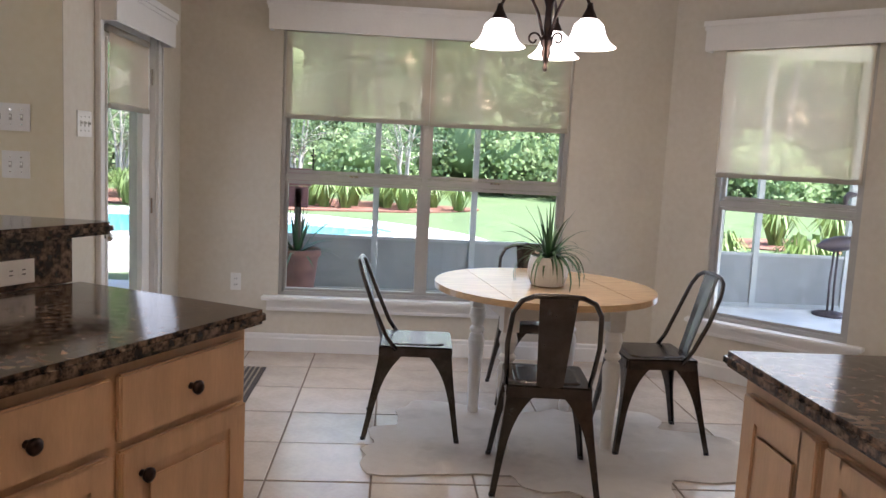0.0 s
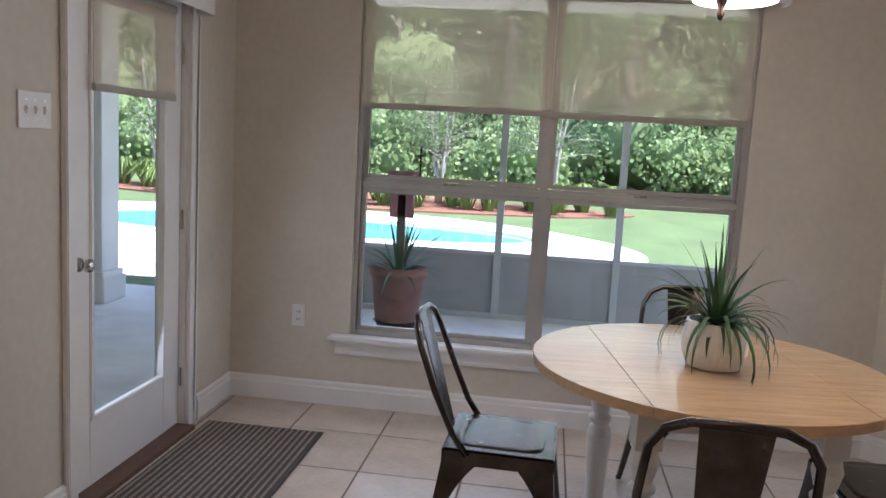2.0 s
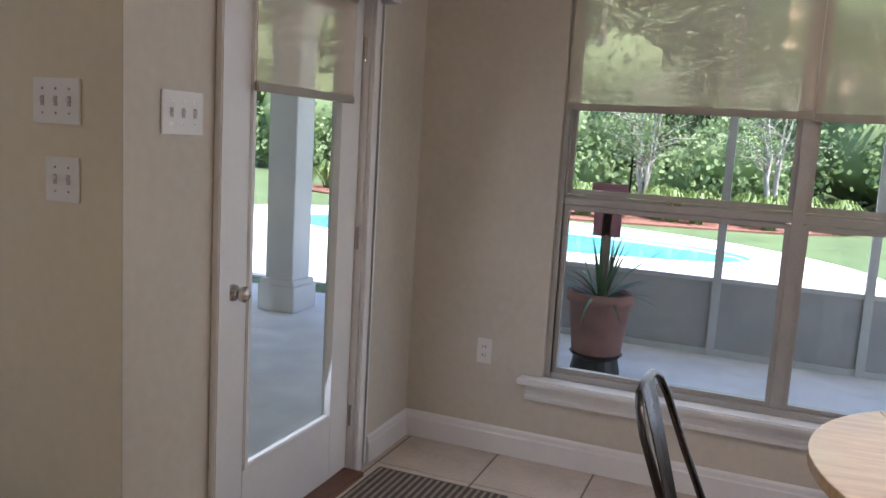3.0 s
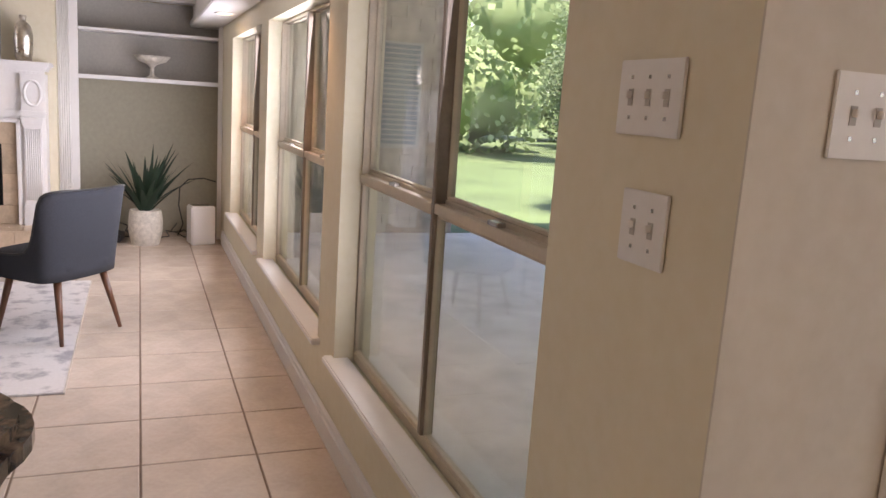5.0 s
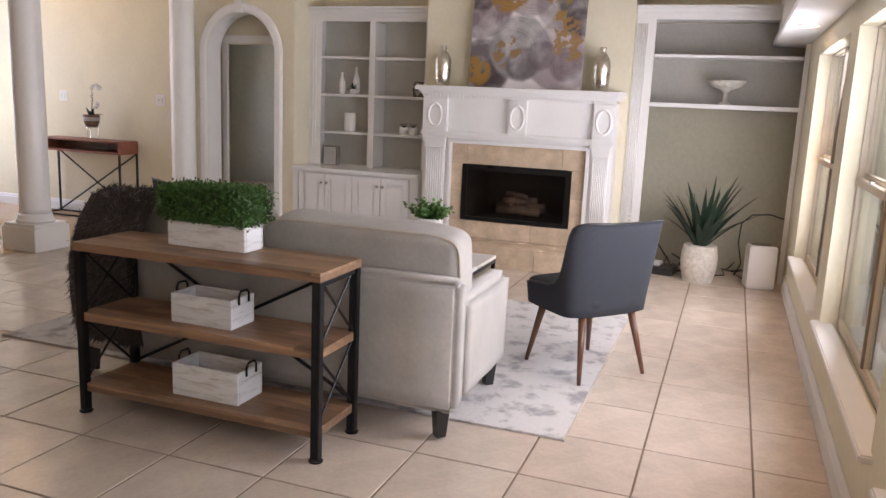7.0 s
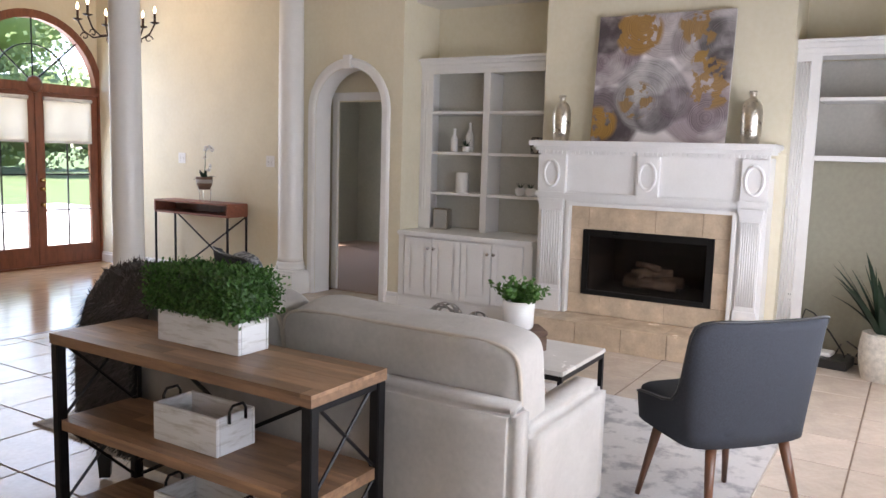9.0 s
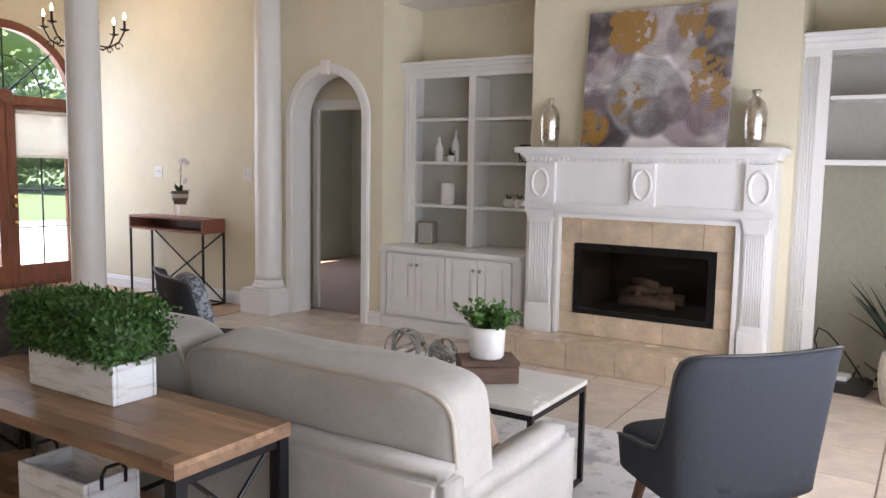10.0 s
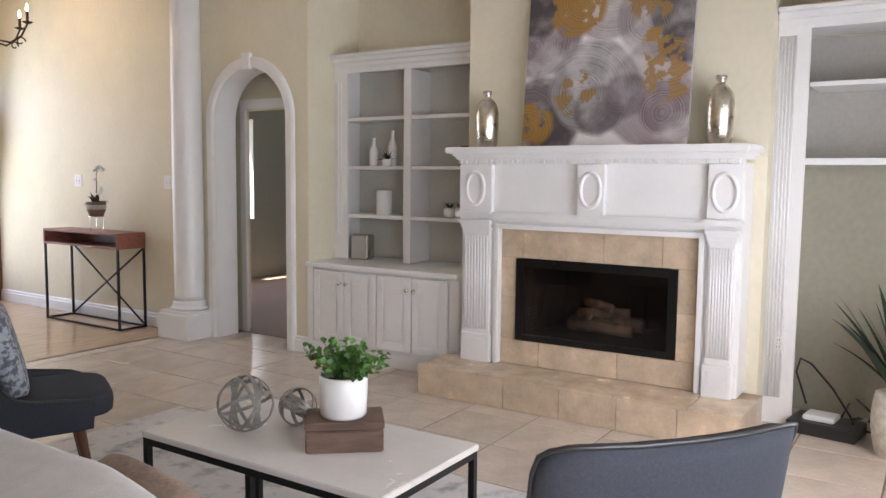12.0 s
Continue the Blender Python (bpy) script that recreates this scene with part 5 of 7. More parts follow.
# ---- metal dining chairs ----
def metal_chair(m, label):
    """A pressed-steel cafe chair; local: faces -y."""
    c = thing("metal_chair", label, "chair", "metal dining chairs", at=m)
    H, S = 0.455, 0.175
    st = bmnew()
    box(st, -S, S, -S, S, H - 0.008, H)
    part("seat", st, GUN, c, bevel=0.006)
    part("seat_dish", puff(bmnew(), 0, 0, H - 0.002, S - 0.03, S - 0.03, 0.006, 0.3, 24, 6), GUN, c, smooth=True)
    for sx in (-1, 1):
        part("apron", B(sx * S - 0.003, sx * S + 0.003, -S + 0.01, S - 0.01, H - 0.05, H - 0.006), GUN, c)
        part("apron", B(-S + 0.01, S - 0.01, sx * S - 0.003, sx * S + 0.003, H - 0.05, H - 0.006), GUN, c)
        for sy in (-1, 1):
            bm = bmnew()
            rows = []
            for k in range(15):
                v = (k / 14) ** 1.5
                x, y, z = sx * (S - 0.006 + 0.055 * v ** 1.2), sy * (S - 0.006 + (0.055 if sy < 0 else 0.075) * v ** 1.2), (H - 0.01) * (1 - v)
                w = 0.020 + 0.115 * (1 - v) ** 4.5 + 0.012 * (1 - v)
                rows.append([bm.verts.new(q) for q in ((x + sx * 0.004, y + sy * 0.004, z), (x - sx * w, y + sy * 0.004, z), (x - sx * w, y - sy * 0.002, z), (x - sx * 0.004, y - sy * 0.004, z), (x - sx * 0.002, y - sy * w, z), (x + sx * 0.004, y - sy * w, z))])
            for a, b in zip(rows, rows[1:]):
                for i in range(6):
                    bm.faces.new((a[i], a[(i + 1) % 6], b[(i + 1) % 6], b[i]))
            bm.faces.new(rows[-1])
            lg = part("leg", bm, GUN, c)
            part("rubber_foot", lathe(bmnew(), [(0.012, 0.0), (0.013, 0.012), (0.01, 0.014)], (sx * (S + 0.042), sy * (S + (0.042 if sy < 0 else 0.062)), 0.0), 10), DARKPLASTIC, lg)
    hoop = [(-S, S - 0.08, H - 0.02), (-S - 0.004, S - 0.03, H + 0.05)]
    hoop += [(-S - 0.012, S + 0.03, H + 0.18), (-S + 0.0, S + 0.085, H + 0.32), (-S + 0.03, S + 0.105, H + 0.372), (-S + 0.08, S + 0.115, H + 0.395)]
    hoop += [(0, S + 0.118, H + 0.40)] + [(-x, y, z) for x, y, z in hoop[::-1]]
    part("back_hoop", tube(bmnew(), hoop, 0.0105, 10), GUN, c, smooth=True)
    bm = bmnew()
    rows = []
    for k in range(7):
        v = k / 6
        w = 0.055 + 0.022 * v
        y, z = S - 0.006 + 0.117 * v, H - 0.005 + 0.40 * v
        rows.append([bm.verts.new(q) for q in ((-w, y, z), (-w * 0.45, y + 0.007, z), (w * 0.45, y + 0.007, z), (w, y, z), (w, y + 0.003, z), (w * 0.45, y + 0.010, z), (-w * 0.45, y + 0.010, z), (-w, y + 0.003, z))])
    for a, b in zip(rows, rows[1:]):
        for i in range(8):
            bm.faces.new((a[i], a[(i + 1) % 8], b[(i + 1) % 8], b[i]))
    bm.faces.new(rows[0][::-1])
    bm.faces.new(rows[-1])
    part("back_splat", bm, GUN, c)
    return c


ch = metal_chair(pose(0.845, 3.24, 0.008, 0, 0, 175), "gunmetal pressed-steel cafe chair at the round table")
for x, y, a in ((0.30, 3.83, 88), (1.475, 3.74, -88), (1.0, 4.42, 0)):
    copy_thing(ch, pose(x, y, 0.008, 0, 0, a))


# ---- chandelier over the table ----
cl = thing("chandelier", "dark bronze scrolled chandelier with lit white bell shades", "chandelier", at=pose(0.836, 3.67, 0))
part("stem", lathe(bmnew(), [(0.0, 1.795), (0.008, 1.80), (0.012, 1.815), (0.006, 1.825), (0.014, 1.845), (0.022, 1.88), (0.018, 1.905), (0.03, 1.925), (0.03, 1.95), (0.014, 1.965), (0.018, 2.0), (0.014, 2.09), (0.024, 2.12), (0.012, 2.16), (0.012, 2.30)], seg=18), BRONZE, cl, smooth=True)
part("chain", tube(bmnew(), [(0, 0, 2.30), (0, 0, KH - 0.03)], 0.006, 6), BRONZE, cl)
part("canopy", lathe(bmnew(), [(0.01, KH - 0.04), (0.06, KH - 0.02), (0.065, KH - 0.001)], seg=20), BRONZE, cl, smooth=True)
for k in range(3):
    a = radians(55 + 120 * k + 15)
    dx, dy = math.cos(a), math.sin(a)
    R = 0.235
    arm = [(0.02, 1.96), (0.05, 2.06), (0.09, 2.13), (0.15, 2.155), (0.205, 2.13), (R, 2.07)]
    ar_ = part("arm", tube(bmnew(), [(r * dx, r * dy, z) for r, z in arm], 0.0075, 8), BRONZE, cl, smooth=True)
    sc = [(0.03 + 0.035 - 0.035 * math.cos(t) * (1 - t / 9), 1.94 + 0.035 * math.sin(t) * (1 - t / 9)) for t in (0.45 * j for j in range(15))]
    part("scroll", tube(bmnew(), [(r * dx, r * dy, z) for r, z in sc], 0.005, 6), BRONZE, ar_, smooth=True)
    part("socket_cup", lathe(bmnew(), [(0.012, 2.085), (0.016, 2.06), (0.034, 2.025), (0.037, 2.015), (0.0, 2.015)], (R * dx, R * dy, 0), 18), BRONZE, cl, smooth=True)
    part("glass_shade", lathe(bmnew(), [(0.04, 2.014), (0.066, 1.988), (0.076, 1.95), (0.094, 1.918), (0.126, 1.893), (0.124, 1.891), (0.09, 1.914), (0.071, 1.95), (0.06, 1.988), (0.034, 2.012)], (R * dx, R * dy, 0), 28), SHADEGLASS, cl, "lit white frosted glass bell shade", smooth=True)
    lamp("chandelier_lamp", "POINT", pose(0.836 + R * dx, 3.67 + R * dy, 1.86), 0.72, (1, 0.80, 0.58), radius=0.05)

# ---- kitchen peninsula (turned) and island ----
PEN = Matrix.Translation((-0.186, 2.125, 0)) @ Matrix(((-0.888, 0.46, 0, 0), (0.46, 0.888, 0, 0), (0, 0, 1, 0), (0, 0, 0, 1))) @ pose(0, 0, 0, 0, 0, 0)
# local: x = depth into the counter (V), y = towards the nook (-U); front face at x = 0, length towards -y
def front(parent, kind, y0, y1, z0, z1, ky, kz):
    f = part(kind, B(0.012, 0.032, y0, y1, z0, z1), MAPLE, parent, bevel=0.005)
    if kind == "door":
        w = 0.06
        fr = bmnew()
        for q in ((y0, y0 + w, z0, z1), (y1 - w, y1, z0, z1), (y0 + w, y1 - w, z0, z0 + w), (y0 + w, y1 - w, z1 - w, z1)):
            box(fr, 0.005, 0.0119, *q)
        part("door_frame", fr, MAPLE, f, bevel=0.003)
        part("raised_panel", B(0.004, 0.0119, y0 + w + 0.02, y1 - w - 0.02, z0 + w + 0.02, z1 - w - 0.02), MAPLE, f, bevel=0.006)
    k = part("knob", lathe(bmnew(), [(0.0, 0.0), (0.009, 0.0), (0.007, 0.012), (0.016, 0.018), (0.018, 0.027), (0.01, 0.034), (0, 0.035)], seg=16), BRONZE, f, "dark bronze knob", smooth=True)
    k.matrix_basis = pose(0.006, ky, kz, 0, -90)


pen = thing("kitchen_cabinet", "maple kitchen cabinet with drawers and raised-panel doors", "cabinet", "kitchen cabinets", at=PEN)
part("body", B(0.032, 0.70, -2.6, -0.045, 0.09, 0.90), MAPLE, pen, bevel=0.002)
part("toe_kick", B(0.10, 0.69, -2.6, -0.07, 0.0, 0.09), BLACK, pen)
yy = -0.07
for k in range(4):
    a, b = yy - 0.43, yy
    front(pen, "drawer", a, b, 0.715, 0.872, (a + b) / 2, 0.795)
    front(pen, "door", a, b, 0.12, 0.695, a + 0.055, 0.63)
    yy -= 0.455
cw = thing("countertop", "polished dark brown granite countertop with rounded edge", "countertop", at=PEN)
part("slab", B(0.0 - 0.012, 0.70, -2.6, 0.0, 0.901, 0.942), GRANITE, cw, bevel=0.012)
part("backsplash", B(0.70, 0.725, -2.6, -0.03, 0.942, 1.082), GRANITE, cw)
bw = thing("bar_wall", "beige painted knee wall carrying the raised bar", "wall", at=PEN)
part("knee_wall", B(0.726, 0.84, -2.6, -0.03, 0.0, 1.082), WALLK, bw)
corner = [(0.66, -2.6), (1.19, -2.6)] + [(1.07 + 0.12 * math.cos(t), -0.135 + 0.12 * math.sin(t)) for t in (math.pi / 2 * k / 8 for k in range(9))] + [(0.70 - 0.04 * math.sin(t), 0.08 + 0.04 * math.cos(t)) for t in (math.pi / 2 * k / 4 for k in range(5))]
bar = tagged(link("bar_top", rug_mesh(corner, 1.083, 0.04), GRANITE, bevel=0.012), "polished dark granite raised bar top with rounded corners", "countertop")
bar.matrix_basis = PEN
plate(PEN, 1, "white duplex outlet on the granite backsplash", True).matrix_basis = PEN @ pose(0.70, -0.224, 0.995, 0, 0, -90) @ pose(0, 0, 0, 0, 90, 0)

isl = thing("kitchen_island", "maple island cabinet with raised-panel doors", "cabinet", "kitchen cabinets", at=pose(1.007, 1.88, 0))
part("body", B(0.05, 1.6, -2.6, -0.05, 0.09, 0.89), MAPLE, isl, bevel=0.002)
part("toe_kick", B(0.12, 1.55, -2.55, -0.12, 0, 0.09), BLACK, isl)
for k in range(4):
    y1 = -0.10 - 0.36 * k
    d = part("door", B(0.03, 0.0495, y1 - 0.33, y1, 0.12, 0.85), MAPLE, isl, bevel=0.004)
    fr = bmnew()
    for q in ((y1 - 0.33, y1 - 0.27, 0.12, 0.85), (y1 - 0.06, y1, 0.12, 0.85), (y1 - 0.27, y1 - 0.06, 0.12, 0.18), (y1 - 0.27, y1 - 0.06, 0.79, 0.85)):
        box(fr, 0.022, 0.0299, *q)
    part("door_frame", fr, MAPLE, d, bevel=0.003)
    part("raised_panel", B(0.022, 0.0299, y1 - 0.25, y1 - 0.08, 0.20, 0.77), MAPLE, d, bevel=0.005)
for k in range(3):
    x0 = 0.12 + 0.48 * k
    d = part("end_panel", B(x0, x0 + 0.44, -0.0495, -0.035, 0.12, 0.85), MAPLE, isl, bevel=0.004)
    part("raised_panel", B(x0 + 0.07, x0 + 0.37, -0.0345, -0.027, 0.2, 0.77), MAPLE, d, bevel=0.005)
it = thing("countertop", "polished dark brown granite island top", "countertop")
part("slab", B(1.007, 2.66, -0.75, 1.88, 0.891, 0.931), GRANITE, it, bevel=0.012)
part("underlayer", B(1.03, 2.64, -0.73, 1.86, 0.8895, 0.8909), MAPLE, it)

# ---- foyer: console, orchid, chandelier, front doors ----
fc = thing("foyer_console", "cherry wood console with open cubby and black x-frame", "console table")
FX0, FX1, FY0, FY1, FZ = -7.955, -7.67, -4.26, -3.13, 0.852
part("top_board", B(FX0, FX1, FY0, FY1, FZ - 0.02, FZ), CHERRY, fc, bevel=0.003)
part("bottom_board", B(FX0, FX1, FY0, FY1, FZ - 0.14, FZ - 0.12), CHERRY, fc, bevel=0.003)
part("end_board", B(FX0, FX1, FY0, FY0 + 0.02, FZ - 0.12, FZ - 0.02), CHERRY, fc)
part("end_board", B(FX0, FX1, FY1 - 0.02, FY1, FZ - 0.12, FZ - 0.02), CHERRY, fc)
part("back_board", B(FX0, FX0 + 0.012, FY0 + 0.02, FY1 - 0.02, FZ - 0.12, FZ - 0.02), WALNUT, fc)
for x in (FX0 + 0.012, FX1 - 0.012):
    for y in (FY0 + 0.012, FY1 - 0.012):
        part("leg", B(x - 0.009, x + 0.009, y - 0.009, y + 0.009, 0.0, FZ - 0.141), IRON, fc)
for a in (FY0, FY1):
    yv = a + (0.012 if a == FY0 else -0.012)
    part("foot_rail", B(FX0 + 0.022, FX1 - 0.022, yv - 0.008, yv + 0.008, 0.0, 0.016), IRON, fc)
for x in (FX0 + 0.012, FX1 - 0.012):
    part("foot_rail", B(x - 0.008, x + 0.008, FY0 + 0.022, FY1 - 0.022, 0.0, 0.016), IRON, fc)
part("brace", tube(bmnew(), [(FX0 + 0.012, FY0 + 0.02, 0.02), (FX0 + 0.012, FY1 - 0.02, FZ - 0.145)], 0.009, 6), IRON, fc)
part("brace", tube(bmnew(), [(FX0 + 0.014, FY0 + 0.02, FZ - 0.145), (FX0 + 0.014, FY1 - 0.02, 0.02)], 0.009, 6), IRON, fc)
oc = thing("orchid", "white orchid in a brown banded pot on a wire stand", "plant", at=pose(-7.80, -3.61, FZ))
for k in range(3):
    a = 2.1 * k
    part("stand_leg", tube(bmnew(), [(0.06 * math.cos(a), 0.06 * math.sin(a), 0.0), (0.07 * math.cos(a), 0.07 * math.sin(a), 0.13)], 0.004, 6), STEEL, oc)
part("stand_ring", tube(bmnew(), [(0.07 * math.cos(t), 0.07 * math.sin(t), 0.13) for t in (0.35 * k for k in range(18))], 0.004, 6, True), STEEL, oc)
part("pot", lathe(bmnew(), [(0.055, 0.13), (0.078, 0.18), (0.085, 0.26), (0.078, 0.262)], seg=24), BOXWOOD, oc, smooth=True)
part("pot_band", lathe(bmnew(), [(0.080, 0.195), (0.0845, 0.205), (0.0865, 0.225), (0.0855, 0.235)], seg=24), LINEN, oc, smooth=True)
part("soil", lathe(bmnew(), [(0, 0.25), (0.077, 0.25)], seg=16), SOIL, oc)
blades(oc, 7, 0.14, 0.06, 75, 4, AGAVE, 0.9, 0.25, 0.02, "leaf")
part("stem", tube(bmnew(), [(0, 0, 0.25), (0.01, 0.03, 0.42), (0.01, 0.03, 0.52), (0.01, 0.09, 0.57), (0.01, 0.15, 0.56)], 0.004, 6), BLADE, oc, smooth=True)
rnd = random.Random(4)
for k, (y, z) in enumerate(((0.04, 0.54), (0.07, 0.57), (0.11, 0.575), (0.14, 0.56), (0.12, 0.37), (0.09, 0.34), (0.05, 0.47), (0.16, 0.54))):
    part("blossom", leaves(bmnew(), [((0.01, y, z), (1, rnd.uniform(-0.6, 0.6), rnd.uniform(-0.6, 0.6))) for _ in range(6)], 0.04, rnd, 0.1, 0.8), CERAMIC, oc, "white orchid blossom")

fl = thing("foyer_chandelier", "dark iron candle chandelier with lit bulbs", "chandelier", at=pose(-7.06, -4.0, 0))
part("stem", lathe(bmnew(), [(0, 2.45), (0.02, 2.48), (0.03, 2.55), (0.012, 2.6), (0.012, 3.1)], seg=14), BRONZE, fl, smooth=True)
part("chain", tube(bmnew(), [(0, 0, 3.1), (0, 0, LH - 0.01)], 0.008, 6), BRONZE, fl)
for k in range(6):
    a = radians(60 * k + 10)
    dx, dy, R = math.cos(a), math.sin(a), 0.36
    part("arm", tube(bmnew(), [(r * dx, r * dy, z) for r, z in ((0.02, 2.56), (0.1, 2.48), (0.22, 2.46), (0.31, 2.52), (R, 2.62))], 0.008, 8), BRONZE, fl, smooth=True)
    part("scroll", tube(bmnew(), [((0.30 + 0.04 * math.cos(t) * (1 - t / 9)) * dx, (0.30 + 0.04 * math.cos(t) * (1 - t / 9)) * dy, 2.47 + 0.04 * math.sin(t) * (1 - t / 9)) for t in (0.45 * j for j in range(14))], 0.006, 6), BRONZE, fl, smooth=True)
    part("drip_pan", lathe(bmnew(), [(0.012, 2.615), (0.045, 2.63), (0.045, 2.635), (0.0, 2.632)], (R * dx, R * dy, 0), 14), BRONZE, fl, smooth=True)
    part("candle", lathe(bmnew(), [(0.012, 2.635), (0.012, 2.72)], (R * dx, R * dy, 0), 10), BRONZE, fl)
    part("bulb", lathe(bmnew(), [(0.004, 2.72), (0.013, 2.74), (0.011, 2.765), (0.002, 2.79)], (R * dx, R * dy, 0), 10), FLAME, fl, "lit candle bulb", smooth=True)
lamp("foyer_lamp", "POINT", pose(-7.02, -4.0, 2.85), 3.2, (1, 0.75, 0.45), radius=0.2)

fd = tagged(new("door_2"), "arched mahogany double front door with glass lights", "door", kind="structure")
yf = FY - 0.06
bm = bmnew()
box(bm, FC - FR, FC - FR + 0.06, yf, yf + 0.09, 0, FS)
box(bm, FC + FR - 0.06, FC + FR, yf, yf + 0.09, 0, FS)
box(bm, FC - FR + 0.06, FC + FR - 0.06, yf, yf + 0.09, FS - 0.05, FS + 0.05)
for k in range(28):
    a0, a1 = math.pi * k / 28, math.pi * (k + 1) / 28
    vs = []
    for yv in (yf + 0.09, yf):
        for a in (a0, a1):
            for r in (FR - 0.09, FR):
                vs.append(bm.verts.new((FC - r * math.cos(a), yv, FS + r * math.sin(a))))
    for f in ((0, 1, 3, 2), (4, 6, 7, 5), (0, 2, 6, 4), (1, 5, 7, 3)):
        bm.faces.new([vs[i] for i in f])
part("door_frame", bm, REDWOOD, fd, "reddish mahogany arched frame")
for s, x0, x1 in (("l", FC - FR + 0.062, FC - 0.003), ("r", FC + 0.003, FC + FR - 0.062)):
    lf = bmnew()
    for q in ((x0, x0 + 0.10, 0.02, FS - 0.052), (x1 - 0.10, x1, 0.02, FS - 0.052), (x0 + 0.10, x1 - 0.10, 0.02, 0.24), (x0 + 0.10, x1 - 0.10, FS - 0.15, FS - 0.052)):
        box(lf, q[0], q[1], yf + 0.02, yf + 0.065, q[2], q[3])
    leaf = part("leaf", lf, REDWOOD, fd, bevel=0.004)
    part("pane", B(x0 + 0.095, x1 - 0.095, yf + 0.04, yf + 0.045, 0.23, FS - 0.14), GLASS, leaf).visible_shadow = False
    mb = bmnew()
    box(mb, (x0 + x1) / 2 - 0.007, (x0 + x1) / 2 + 0.007, yf + 0.034, yf + 0.052, 0.24, FS - 0.15)
    for k in range(1, 4):
        z = 0.24 + (FS - 0.39) * k / 4
        box(mb, x0 + 0.10, (x0 + x1) / 2 - 0.007, yf + 0.034, yf + 0.052, z - 0.007, z + 0.007)
        box(mb, (x0 + x1) / 2 + 0.007, x1 - 0.10, yf + 0.034, yf + 0.052, z - 0.007, z + 0.007)
    part("glazing_bars", mb, BLACK, leaf)
    roller_shade(pose(x0 + 0.09, yf + 0.08, 0), x1 - x0 - 0.18, FS - 0.12, 1.45, "front door shades", WHITESHADE, WHITEWASH, 0.0, "white translucent shade on the front door")
for z in (1.0, 0.9, 0.72):
    kb = part("door_knob", lathe(bmnew(), [(0, 0), (0.024, 0.002), (0.01, 0.012), (0.01, 0.03), (0.022, 0.04), (0.02, 0.055), (0, 0.058)], seg=14), BRASS, fd, "brass knob and lock", smooth=True)
    kb.matrix_basis = pose(FC - 0.055, yf + 0.065, z, -90)
part("boss", lathe(bmnew(), [(0, 0.05), (0.05, 0.045), (0.09, 0.02), (0.095, 0.0)], seg=20), REDWOOD, fd, smooth=True).matrix_basis = pose(FC, yf + 0.07, FS + 0.03, -90)
bm = bmnew()
q = 28
ctr = bm.verts.new((FC, yf + 0.045, FS + 0.05))
arc = [bm.verts.new((FC - (FR - 0.085) * math.cos(math.pi * k / q), yf + 0.045, FS + 0.05 + (FR - 0.135) * math.sin(math.pi * k / q))) for k in range(q + 1)]
for a, b in zip(arc, arc[1:]):
    bm.faces.new((ctr, a, b))
part("fanlight_pane", bm, GLASS, fd).visible_shadow = False
for a in (0.25, 0.5, 0.75):
    t = math.pi * a
    part("fanlight_bar", tube(bmnew(), [(FC, yf + 0.045, FS + 0.05), (FC - (FR - 0.08) * math.cos(t), yf + 0.045, FS + (FR - 0.08) * math.sin(t))], 0.009, 6), BLACK, fd)
part("fanlight_arc", tube(bmnew(), [(FC - 0.42 * math.cos(math.pi * k / 24), yf + 0.045, FS + 0.05 + 0.42 * math.sin(math.pi * k / 24)) for k in range(25)], 0.008, 6), BLACK, fd)
part("sill_plate", B(FC - FR, FC + FR, FY - 0.15, FY + 0.03, -0.02, 0.02), REDWOOD, fd, bevel=0.004)

# ---- mantel things, picture ----
def vase(y, h, label):
    v = tagged(link("vase", lathe(bmnew(), [(0.052, 0), (0.060, 0.008), (0.069, h * 0.2), (0.074, h * 0.45), (0.073, h * 0.62), (0.064, h * 0.74), (0.043, h * 0.83), (0.024, h * 0.87), (0.022, h * 0.94), (0.029, h * 0.95), (0.029, h), (0.02, h * 0.985)], seg=32), MERCURY, smooth=True), label, "vase", "silver vases")
    v.matrix_basis = pose(-7.93, y, 1.556)


vase(0.375, 0.36, "tall silver mercury-glass bottle vase on the mantel")
vase(1.815, 0.37, "tall silver mercury-glass bottle vase at the mantel end")


